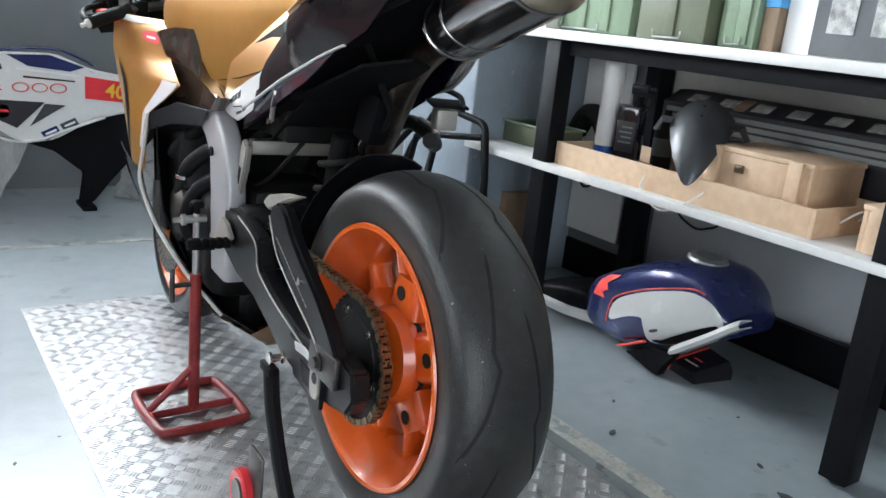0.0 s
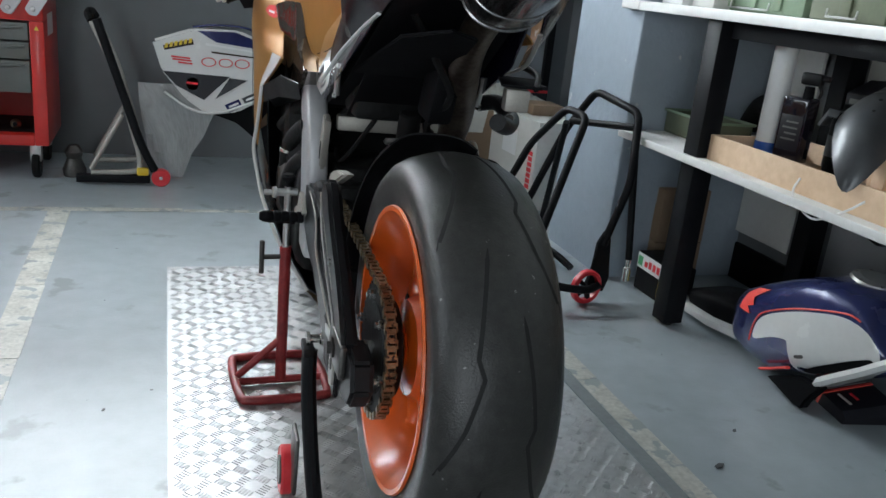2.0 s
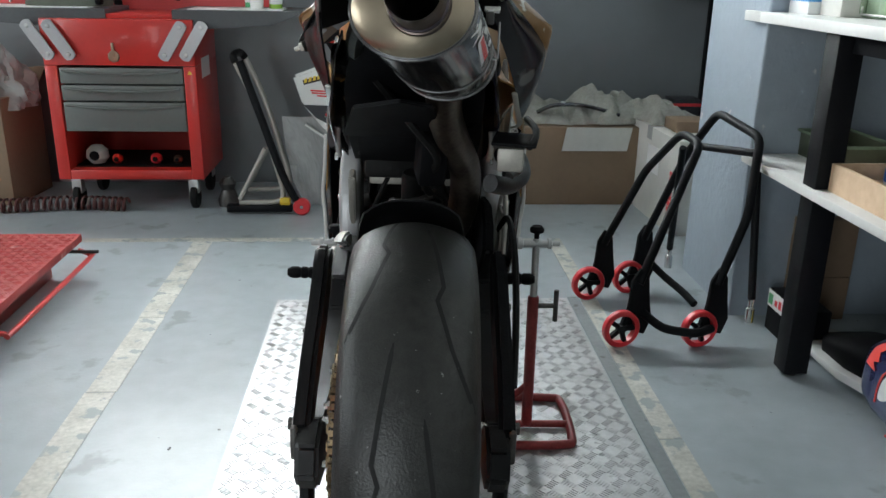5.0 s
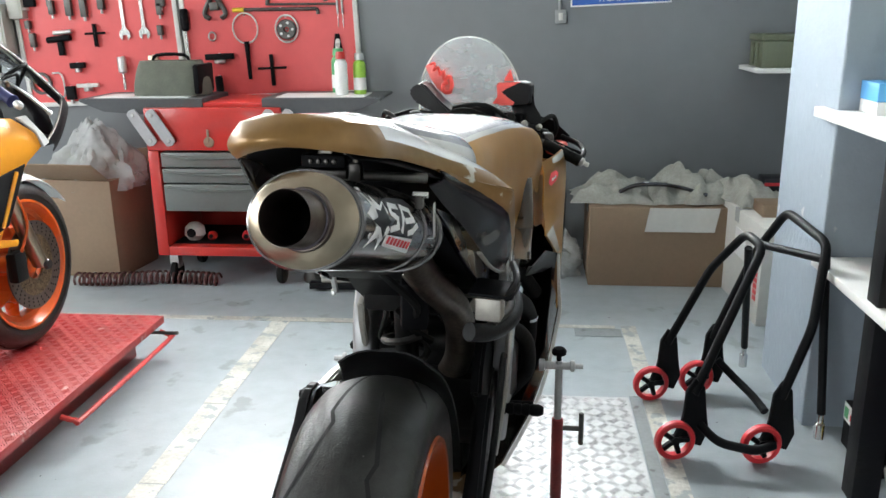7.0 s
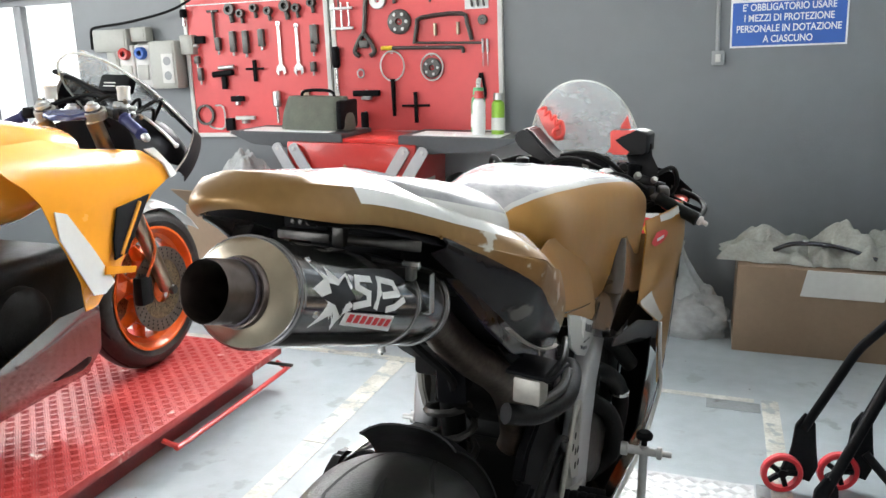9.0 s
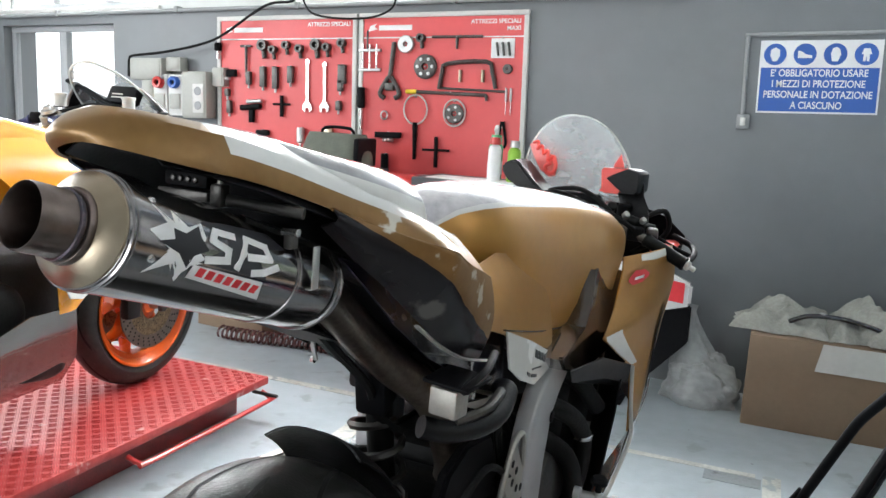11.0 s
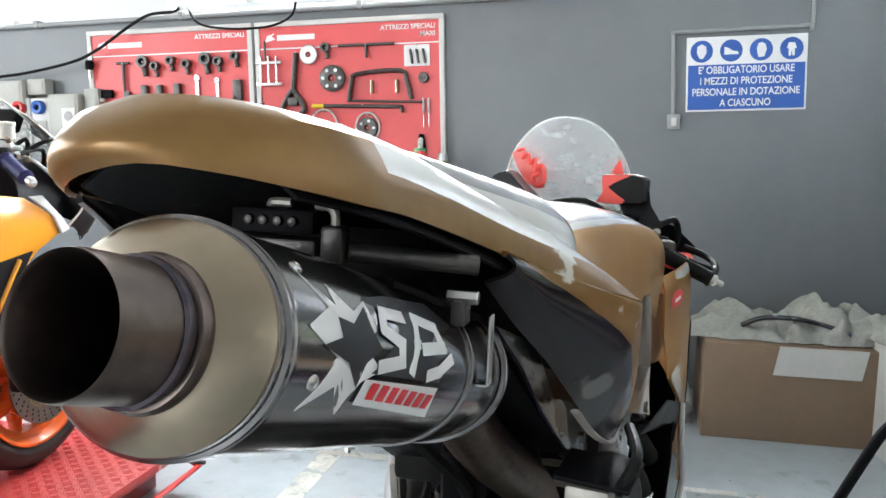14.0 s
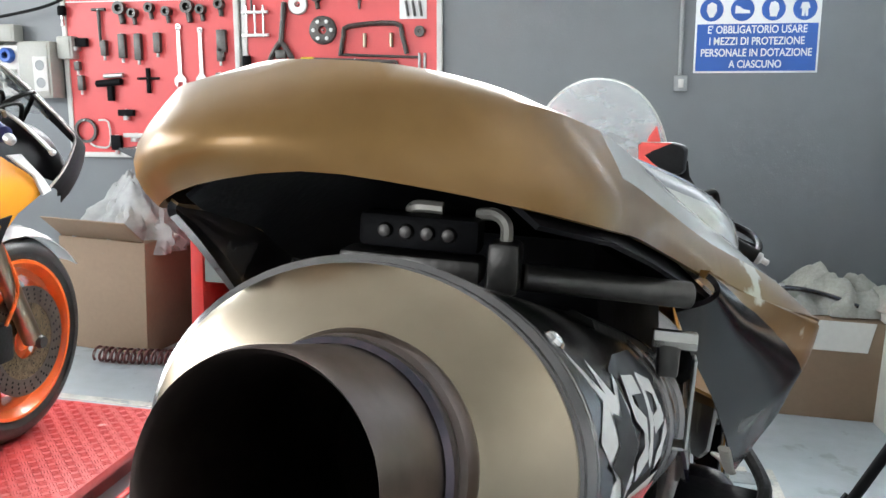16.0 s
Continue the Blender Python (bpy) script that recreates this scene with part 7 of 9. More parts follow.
    return Vector((-w * max(0.0, 1 - q ** (2 / SQ)) ** (SQ / 2) - lift, y, z))


def shell_patch(poly, name, mat, label="", lift=0.002, rounds=2):
    """A painted panel (y, z) laid on the side of the shell, its corners rounded off."""
    b = bmesh.new()
    pts = poly
    for _ in range(rounds):
        pts = [(p[0] + (q[0] - p[0]) * f, p[1] + (q[1] - p[1]) * f) for p, q in zip(pts, pts[1:] + pts[:1]) for f in (0.22, 0.78)]
    b.faces.new([b.verts.new((0, y, z)) for y, z in pts])
    bmesh.ops.triangulate(b, faces=b.faces[:], ngon_method="EAR_CLIP")
    for _ in range(3):
        long = [e for e in b.edges if e.calc_length() > 0.014]
        bmesh.ops.subdivide_edges(b, edges=long, cuts=1)
        bmesh.ops.triangulate(b, faces=b.faces[:])
    for v in b.verts:
        v.co = on_shell(v.co.y, v.co.z, lift)
    return part(name, b, mat, ft, label)


WHITE = [(0.150, 0.100), (0.146, 0.155), (0.112, 0.196), (0.0, 0.254), (-0.145, 0.303), (-0.210, 0.292), (-0.250, 0.248), (-0.256, 0.216), (-0.190, 0.156), (-0.110, 0.112), (-0.045, 0.087), (-0.012, 0.094), (-0.006, 0.170), (0.065, 0.150)]
shell_patch(WHITE, "white_side", M["white_fairing"], "cream white side of the tank")
part("pinstripe", tube([on_shell(y, z, 0.001) for y, z in ((0.162, 0.094), (0.152, 0.157), (0.117, 0.200), (0.002, 0.259), (-0.145, 0.308), (-0.19, 0.304))], 0.0026, 6), M["fluo"], ft, "orange-red pinstripe")
part("orange_band", tube([(-0.138, 0.10, 0.032), (-0.152, 0.05, 0.058), (-0.160, 0.0, 0.086), (-0.161, -0.02, 0.096)], 0.009, 8, flat=0.5), M["fluo"], ft)
shell_patch([(-0.043, 0.096), (-0.10, 0.139), (-0.235, 0.226), (-0.247, 0.222), (-0.240, 0.202), (-0.150, 0.145), (-0.066, 0.097)], "vent", M["black"], lift=0.005)
shell_patch([(0.250, 0.160), (0.180, 0.168), (0.212, 0.180), (0.172, 0.198), (0.208, 0.199), (0.130, 0.262), (0.196, 0.243), (0.232, 0.214), (0.226, 0.198), (0.242, 0.184)], "emblem", M["fluo"], "red wing-like emblem", lift=0.003, rounds=0)
shell_patch([(-0.030, 0.128), (-0.062, 0.143), (-0.060, 0.153), (-0.028, 0.138)], "badge", M["dark_metal"], lift=0.0035, rounds=1)
cap = part("cap", lathe([(0, 0.012), (0.042, 0.010), (0.047, 0.006), (0.060, 0.004), (0.064, -0.004), (0, -0.004)], Matrix.Translation((0, -0.075, 0.366)) @ pose(0, 0, 0, 6, 0, 0), 28), M["alu"], ft)
for k in range(6):
    part("cap_bolt", lathe([(0, 0.006), (0.005, 0.006), (0.005, 0.0), (0, 0.0)], Matrix.Translation((0.054 * math.cos(k * 1.047), -0.075 + 0.054 * math.sin(k * 1.047), 0.367 + 0.0055 * math.sin(k * 1.047))), 8), M["steel"], cap)
part("strut", slab([(0.060, 0.030), (-0.040, 0.082), (-0.135, 0.094), (-0.095, 0.034), (-0.085, 0.006), (-0.055, 0.004)], 0.03, Matrix.Translation((-0.152, 0, 0)) @ Matrix(((0, 0, 1, 0), (1, 0, 0, 0), (0, 1, 0, 0), (0, 0, 0, 1))), 0.004), M["black"], ft, "black mounting strut under the tank")
part("lip", thick(loft([[(x + 0.05, y, z + 0.012), (x, y, z + 0.018), (x - 0.008, y, z + 0.002), (x + 0.004, y, z - 0.012), (x + 0.06, y, z - 0.014)] for x, y, z in ((-0.150, -0.11, 0.094), (-0.152, -0.17, 0.140), (-0.146, -0.225, 0.182), (-0.138, -0.262, 0.214), (-0.130, -0.288, 0.236), (-0.120, -0.305, 0.248))], closed=False), 0.004), M["white_fairing"], ft, "white flared rear lip")
fs = thing("seat_unit", "white and black race seat tail lying behind the tank", "seat", pose(1.36, 0.95, 0.0, 0, 0, 8))
part("shell", loft([ring(w, 0.012, zt, y, 0.6, 24) for y, w, zt in ((-0.20, 0.12, 0.07), (-0.05, 0.14, 0.06), (0.10, 0.12, 0.055), (0.22, 0.06, 0.045))]), M["white_fairing"], fs)
part("pad", loft([ring(w, 0.03, zt, y, 0.6, 24) for y, w, zt in ((-0.24, 0.10, 0.13), (-0.05, 0.122, 0.13), (0.08, 0.10, 0.10), (0.16, 0.04, 0.065))]), M["black"], fs)
fp = thing("fairing_piece", "small red, white and black fairing offcut", "fairing", pose(1.345, 0.375, 0.0, 0, 0, -10) @ Matrix.Scale(0.72, 4))
part("shell", loft([[(-0.11, y, 0.002), (-0.10, y, h * 0.5), (0.10, y, h), (0.10, y, 0.002)] for y, h in ((-0.12, 0.04), (-0.09, 0.075), (0.06, 0.085), (0.10, 0.05))]), M["ink"], fp)
for y, w, mat, name in ((0.045, 0.016, "fluo", "red_band"), (0.075, 0.014, "white", "white_band"), (0.092, 0.010, "fluo", "red_band")):
    h = 0.085 if y < 0.06 else 0.085 - (y - 0.06) * 0.875
    part(name, loft([[(-0.112, y + d, 0.003), (-0.102, y + d, h * 0.5 + 0.002), (0.099, y + d, h + 0.002), (0.099, y + d, h - 0.004), (-0.10, y + d, 0.004)] for d in (-w / 2, w / 2)]), M[mat], fp)
for k, (y, w) in enumerate(((-0.03, 0.05), (-0.035, 0.08))):
    part("lettering_bar", box((0.010, w, 0.002), (-0.02 - 0.04 * k, y, 0.068 - 0.0085 * k), 0.0, rot=(0, -12, 0)), M["print_red" if k == 0 else "off_white"], fp)
cb = thing("cable", "black cable coil hanging under the bench", "cable", Matrix.Translation((1.62, 0.68, 0.42)))
part("coil", tube([(0, 0.09 * math.cos(t), 0.05 * math.sin(t) + 0.004 * math.sin(5 * t)) for t in [k * 0.5 for k in range(26)]], 0.004, 6, n=2), M["rubber"], cb)
# chips and grit on the floor
for x, y, a, sc in ((0.788, 0.183, 20, 1.0), (1.02, -0.10, 60, 0.8), (0.95, -0.22, 100, 1.3), (1.2, 0.1, 10, 0.5), (0.93, 0.32, 40, 0.6), (1.05, 1.35, 0, 0.9), (-1.0, 0.5, 30, 0.6), (-0.55, 0.62, 70, 0.5), (-0.62, 0.25, 10, 0.5)):
    g = thing("debris", "dark flake of dirt lying on the floor", "debris", pose(x, y, 0, 0, 0, a), group="floor dirt")
    part("flake", slab([(-0.016 * sc, -0.004 * sc), (0.0, -0.008 * sc), (0.017 * sc, 0.0), (0.006 * sc, 0.008 * sc), (-0.012 * sc, 0.006 * sc)], 0.004 * sc, None, 0.001), M["dark_grey"], g)

# ---- along the back wall ----
trolley = thing("tool_trolley", "red steel tool trolley with grey drawers and side wings", "tool trolley")
TX0, TX1, TY0, TY1 = -1.54, -0.885, 2.65, 3.10
part("top_box", span((TX0, TY0, 0.665), (TX1, TY1, 0.865), 0.006), M["red"], trolley)
part("side_panel", span((TX0, TY0, 0.15), (TX0 + 0.055, TY1, 0.6645), 0.004), M["red"], trolley)
part("side_panel", span((TX1 - 0.055, TY0, 0.15), (TX1, TY1, 0.6645), 0.004), M["red"], trolley)
part("base_panel", span((TX0 + 0.0555, TY0, 0.15), (TX1 - 0.0555, TY1, 0.195), 0.004), M["red"], trolley)
part("back_panel", span((TX0 + 0.0555, TY1 - 0.02, 0.1955), (TX1 - 0.0555, TY1, 0.6645)), M["red"], trolley)
for z0, z1 in ((0.585, 0.655), (0.510, 0.578), (0.372, 0.503)):
    d = part("drawer", span((TX0 + 0.06, TY0 + 0.004, z0), (TX1 - 0.06, TY1 - 0.05, z1), 0.004), M["drawer"], trolley, "grey pressed steel drawer front")
    part("handle", tube([(TX0 + 0.075, TY0 - 0.004, z1 - 0.012), (TX0 + 0.2, TY0 - 0.008, z1 - 0.022), (TX1 - 0.2, TY0 - 0.008, z1 - 0.022), (TX1 - 0.075, TY0 - 0.004, z1 - 0.012)], 0.007, 8, n=3), M["drawer"], d)
# thin black sheet on the well's floor, its shade put into the colour
part("well_shade_sheet", span((TX0 + 0.06, TY0 + 0.06, 0.196), (TX1 - 0.06, TY1 - 0.03, 0.20)), M["black"], trolley)
for x, y in ((TX0 + 0.06, TY0 + 0.06), (TX1 - 0.06, TY0 + 0.06), (TX0 + 0.06, TY1 - 0.06), (TX1 - 0.06, TY1 - 0.06)):
    cw = part("castor", lathe([(0, -0.014), (0.05, -0.016), (0.056, -0.01), (0.056, 0.01), (0.05, 0.016), (0, 0.014)], Matrix.Translation((x, y, 0.056)) @ TO_X, 24), M["rubber"], trolley)
    part("fork", box((0.045, 0.05, 0.075), (x, y, 0.112), 0.004), M["alu"], cw)
part("top_tray", span((TX0 + 0.08, TY0 + 0.03, 0.8655), (TX1 - 0.08, TY1 - 0.01, 0.885), 0.002), M["red"], trolley)
for s, x0, x1 in ((-1, -1.86, -1.26), (1, -0.975, -0.42)):
    outer = x0 if s < 0 else x1
    inner = x1 if s < 0 else x0
    w = part("side_wing", slab([(inner, 0.862), (inner, 0.905), (outer, 0.905), (outer, 0.893), (outer - s * 0.12, 0.845), (inner, 0.815)], 0.36, Matrix.Translation((0, 3.03, 0)) @ pose(0, 0, 0, 90, 0, 0), 0.003), M["dark_grey"], trolley, "dark grey folding side shelf")
    part("paper", span((min(inner, outer) + 0.06, 2.70, 0.9055), (max(inner, outer) - 0.08, 2.90, 0.909)), M["white"], w)
    for k in (0, 1):
        bx0 = (TX0 + 0.03 if s < 0 else TX1 - 0.035) - s * 0.09 * k
        b = slab([(p.x, p.y) for p in fine([(-0.026, 0), (-0.019, -0.019), (0, -0.026), (0.019, -0.019), (0.026, 0), (0.026, 0.14), (0.019, 0.159), (0, 0.166), (-0.019, 0.159), (-0.026, 0.14)], 2)], 0.012,
                 Matrix.Translation((bx0, TY0 - 0.006 - 0.004 * k, 0.715)) @ pose(0, 0, 0, 90, 0, 0) @ Matrix.Rotation(radians(-s * 32), 4, "Z"), 0.002)
        lk = part("wing_link", b, M["alu_frame"], trolley, "grey folding link with two bolts")
        for q in (0.0, 0.14):
            part("bolt", lathe([(0, 0.005), (0.008, 0.004), (0.01, 0)], Matrix.Translation((bx0, TY0 - 0.018 - 0.004 * k, 0.715)) @ pose(0, 0, 0, 90, 0, 0) @ Matrix.Rotation(radians(-s * 32), 4, "Z") @ Matrix.Translation((0, q, 0)), 12), M["alu"], lk)
part("side_print", span((TX1 + 0.0008, 2.76, 0.60), (TX1 + 0.002, 2.93, 0.69)), M["white"], trolley, "pale worn lettering bar")
part("warning_label", slab([(-0.01, 0), (0.01, 0), (0, 0.018)], 0.001, Matrix.Translation((TX1 - 0.028, TY0 - 0.0005, 0.63)) @ UP_WALL), M["yellow"], trolley)
part("lock", lathe([(0, 0.006), (0.022, 0.005), (0.026, 0), (0, 0)], Matrix.Translation((-1.235, TY0 - 0.001, 0.705)) @ pose(0, 0, 0, 90, 0, 0), 20), M["brushed"], trolley)
part("lock_tab", box((0.012, 0.008, 0.06), (-1.235, TY0 - 0.006, 0.735), 0.003), M["brushed"], trolley)


def in_well(name, x, mat, size, label, cat):
    c = thing(name, label, cat, Matrix.Translation((x, 2.78, 0.2005)))
    part("body", lathe([(0, 0), (size * 0.6, 0), (size, size * 0.5), (size * 0.9, size * 1.2), (size * 0.5, size * 1.6), (0, size * 1.7)], None, 20), mat, c)
    part("opening", lathe([(0, 0), (size * 0.45, 0.0), (size * 0.4, 0.006), (0, 0.008)], Matrix.Translation((0, -size * 0.9, size * 0.8)) @ pose(0, 0, 0, 90, 0, 0), 14), M["black"], c)


in_well("mask", -1.40, M["off_white"], 0.052, "off-white dust mask in the trolley well", "mask")
in_well("tape_roll", -1.31, M["red"], 0.025, "small red roll in the trolley well", "tape")
in_well("reel", -1.13, M["red_wheel"], 0.028, "red and white reel in the trolley well", "reel")
in_well("connector", -1.03, M["brushed"], 0.022, "brass connector in the trolley well", "connector")


def spray(name, at, body_mat, cap_mat, h, r, label, trigger=False):
    b = thing(name, label, "bottle", Matrix.Translation(at), group="bottles on the trolley")
    part("body", lathe([(0, 0), (r, 0), (r, h * 0.72), (r * 0.8, h * 0.80), (r * 0.4, h * 0.84)], None, 20), body_mat, b)
    part("cap", lathe([(0, h), (r * 0.7, h), (r * 0.8, h * 0.84), (0, h * 0.84)], None, 18), cap_mat, b)
    part("label", lathe([(r + 0.0008, h * 0.12), (r + 0.0008, h * 0.42)], None, 20), M["white"], b)
    if trigger:
        part("trigger", tube([(0, 0, h), (0, 0, h + 0.03), (0.01, -0.03, h + 0.035), (0.012, -0.05, h + 0.02)], 0.011, 8), M["off_white"], b)
    return b


spray("trigger_bottle", (-0.665, 2.93, 0.9055), M["bottle_green"], M["bottle_green"], 0.21, 0.034, "green trigger spray bottle with white head", True)
spray("spray_can", (-0.625, 2.80, 0.9055), M["white"], M["red"], 0.20, 0.03, "white spray can with a red cap")
spray("spray_can", (-0.545, 2.84, 0.9055), M["lime"], M["alu"], 0.19, 0.03, "lime green spray can with a silver top")
case = thing("tool_case", "grey zipped tool bag on the trolley wing", "bag", Matrix.Translation((-1.47, 2.86, 0.9095)))
part("bag", loft([[(math.copysign(abs(math.cos(a)) ** 0.5, math.cos(a)) * (0.18 - 0.035 * (z / 0.16) ** 2), math.copysign(abs(math.sin(a)) ** 0.5, math.sin(a)) * (0.10 - 0.035 * (z / 0.16) ** 2), z) for a in [2 * math.pi * k / 40 for k in range(40)]] for z in (0.0, 0.01, 0.05, 0.09, 0.125, 0.15, 0.16)]), M["bag"], case)
part("handle", tube([(-0.09, 0, 0.145), (-0.07, 0, 0.185), (0.07, 0, 0.185), (0.09, 0, 0.145)], 0.008, 8, n=3), M["black"], case)
part("end_panel", box((0.03, 0.202, 0.14), (0.155, 0, 0.075), 0.012), M["black"], case)

# tool boards
def tool_board(x0, x1, lines, label):
    b = thing("tool_board", label, "tool board", ON_WALL, group="tool boards")
    y = WALL_Y - 0.02
    part("panel", span((x0 + 0.024, y, 0.899), (x1 - 0.024, WALL_Y - 0.001, 1.696)), M["red_board"], b)
    fr = bmesh.new()
    span((x0, y - 0.008, 1.6965), (x1, WALL_Y - 0.001, 1.72), 0.002, fr)
    span((x0, y - 0.008, 0.875), (x1, WALL_Y - 0.001, 0.8985), 0.002, fr)
    span((x0, y - 0.008, 0.899), (x0 + 0.0235, WALL_Y - 0.001, 1.696), 0.002, fr)
    span((x1 - 0.0235, y - 0.008, 0.899), (x1, WALL_Y - 0.001, 1.696), 0.002, fr)
    part("frame", fr, M["off_white"], b, "off-white board frame")
    part("rule", span((x0 + 0.024, y - 0.0015, 1.592), (x1 - 0.024, y - 0.0002, 1.598)), M["white"], b)
    part("emblem", slab([(0, 0), (0.055, 0.014), (0.035, 0.026), (0.05, 0.042), (0.012, 0.03)], 0.001, Matrix.Translation((x0 + 0.05, y - 0.0005, 1.625)) @ UP_WALL), M["white"], b)
    part("brand_bar", span((x0 + 0.112, y - 0.0015, 1.632), (x0 + 0.30, y - 0.0003, 1.658)), M["white"], b)
    for i, text in enumerate(lines):
        lettering("lettering", text, 0.030, Matrix.Translation((x1 - 0.04, y - 0.0012, 1.668 - 0.034 * i)) @ UP_WALL, M["white"], b, align="RIGHT")
    return b


tool_board(-2.43, -1.545, ["ATTREZZI SPECIALI"], "red special-tool board with white header lettering")
tool_board(-1.53, -0.61, ["ATTREZZI SPECIALI", "MAXI"], "red special-tool board for large machines")
TOOL = ON_WALL @ Matrix.Translation((0, WALL_Y - 0.022, 0)) @ UP_WALL
# on TOOL: x along the wall, y up, z out of it


def tool(kind, u, v, label, build):
    t = thing(kind, label, "hand tool", TOOL @ Matrix.Translation((u, v, 0)), group="tools on the board")
    build(t)
    part("hook", rod((0, 0.0, -0.002), (0, 0.0, 0.022), 0.003, seg=6), M["alu"], t)
    return t


def flat_ring(r0, r1, h, m=None, seg=28):
    return lathe([(r0, 0), (r1, 0), (r1, h), (r0, h), (r0, 0)], m, seg)


def t_handle(u, v, w, h, mat="dark_metal"):
    def build(t):
        part("bar", rod((-w / 2, 0, 0.012), (w / 2, 0, 0.012), 0.007), M[mat], t)
        part("shank", rod((0, 0, 0.012), (0, -h, 0.012), 0.009, 0.006), M[mat], t)
    return tool("t_wrench", u, v, "dark steel T-handled wrench", build)


def socket(u, v, r=0.02, h=0.035, mat="dark_metal"):
    def build(t):
        part("barrel", lathe([(r * 0.55, 0.004), (r * 0.55, h), (r, h), (r, 0.003), (0, 0.003)], None, 18), M[mat], t)
        part("stem", rod((0, -r * 0.6, 0.01), (r * 0.3, -r * 2.3, 0.012), r * 0.45), M["dark_metal"], t)
    return tool("socket", u, v, "dark steel special socket", build)


def driver(u, v, h, mat="black", w=0.014):
    def build(t):
        part("grip", lathe([(0, 0), (w * 0.8, 0), (w, 0.01), (w, h * 0.45), (w * 0.6, h * 0.5), (0, h * 0.5)], Matrix.Translation((0, 0, w + 0.002)) @ pose(0, 0, 0, 90, 0, 0), 12), M[mat], t)
        part("blade", rod((0, -h * 0.48, w + 0.002), (0, -h, w + 0.002), w * 0.4), M["steel"], t)
    return tool("driver", u, v, "black-handled driver with a steel blade", build)


def spanner(u, v, h):
    def build(t):
        part("shaft", slab([(-0.008, 0), (0.008, 0), (0.010, -h * 0.8), (-0.010, -h * 0.8)], 0.006, Matrix.Translation((0, 0, 0.004)), 0.001), M["steel"], t)
        part("jaw", slab([(-0.010, 0.0), (-0.028, -0.02), (-0.030, -0.045), (-0.014, -0.062), (-0.011, -0.036), (0.011, -0.036), (0.014, -0.062), (0.030, -0.045), (0.028, -0.02), (0.010, 0)], 0.008, Matrix.Translation((0, -h * 0.78, 0.003)), 0.001), M["steel"], t)
        part("eye", flat_ring(0.007, 0.014, 0.007, Matrix.Translation((0, 0, 0.003))), M["steel"], t)
    return tool("spanner", u, v, "bright steel open-ended spanner", build)


def peg_block(u, v, w, h, mat="black"):
    def build(t):
        part("block", box((w, h, 0.024), (0, -h / 2, 0.014), 0.004), M[mat], t)
        part("stub", rod((0, -h, 0.014), (0, -h - 0.02, 0.014), w * 0.2), M["alu"], t)
    return tool("adapter", u, v, "small black tool adapter", build)


def cross(u, v, r):
    def build(t):
        part("arm", rod((-r, 0, 0.014), (r, 0, 0.014), 0.006), M["black"], t)
        part("arm", box((0.018, r * 2.1, 0.016), (0, -0.01, 0.014), 0.003), M["black"], t)
    return tool("cross_wrench", u, v, "black cross-shaped socket wrench", build)


def disc_tool(u, v, r, mat, holes=0):
    def build(t):
        part("disc", lathe([(r * 0.25, 0.003), (r, 0.003), (r, 0.016), (r * 0.9, 0.02), (r * 0.3, 0.02), (r * 0.25, 0.003)], None, 32), M[mat], t)
        for k in range(holes):
            a = 2 * math.pi * k / holes
            part("boss", lathe([(0, 0.026), (r * 0.13, 0.025), (r * 0.15, 0.019), (0, 0.019)], Matrix.Translation((r * 0.66 * math.cos(a), r * 0.66 * math.sin(a), 0)), 12), M["alu"], t)
    return tool("holder_disc", u, v, "round clutch holding tool", build)


def loop_tool(u, v, r, h, ring_mat="off_white", grip="black"):
    def build(t):
        part("loop", tube([(r * math.sin(a), -r + r * math.cos(a) * 1.15, 0.01) for a in [2 * math.pi * k / 16 for k in range(16)]], 0.0045, 8, closed=True, n=2), M[ring_mat], t)
        part("grip", rod((0, -2 * r, 0.012), (0, -2 * r - h, 0.012), 0.013, 0.009), M[grip], t)
    return tool("strap_wrench", u, v, "looped strap wrench with a black grip", build)


R = lambda px, py: (-1.53 + (px - 545) / 650.0, 1.72 - (py - (50 - 38 * (px - 545) / 598)) / 728.0)
Lf = lambda px, py: (-2.43 + (px - 38) / 536.0, 1.70 - (py - 62) / 630.0)


def puller(t):
    for x in (-0.04, 0.0, 0.04):
        part("rod", rod((x, 0.03, 0.014), (x, -0.11, 0.014), 0.0055), M["steel"], t)
    for y in (0.0, -0.10):
        part("bridge", box((0.13, 0.014, 0.016), (0, y, 0.014), 0.003), M["alu"], t)
    part("screw", rod((-0.015, 0.10, 0.014), (-0.015, 0, 0.014), 0.005), M["dark_metal"], t)


def y_holder(t):
    part("handle", tube([(0, 0.0, 0.014), (-0.01, -0.10, 0.014), (-0.02, -0.18, 0.014)], 0.013, 8), M["dark_metal"], t)
    for s in (-1, 1):
        part("jaw", tube([(-0.02, -0.17, 0.014), (-0.02 + s * 0.025, -0.20, 0.014), (-0.02 + s * 0.055, -0.26, 0.014), (-0.02 + s * 0.03, -0.285, 0.014)], 0.013, 8), M["dark_metal"], t)
    part("block", box((0.05, 0.04, 0.025), (-0.02, -0.225, 0.014), 0.005), M["dark_metal"], t)


def c_frame(t):
    part("frame", tube([(-0.15, -0.13, 0.014), (-0.135, -0.05, 0.014), (-0.11, -0.01, 0.014), (0.10, 0.0, 0.014), (0.13, -0.05, 0.014), (0.15, -0.13, 0.014)], 0.011, 8, n=3, flat=1.3), M["dark_metal"], t)
    part("screw", rod((-0.16, -0.13, 0.014), (0.20, -0.145, 0.014), 0.006), M["dark_metal"], t)
    for x in (-0.04, 0.08):
        part("pin", rod((x, -0.04, 0.01), (x, -0.10, 0.01), 0.009), M["brushed"], t)


def long_bar(t):
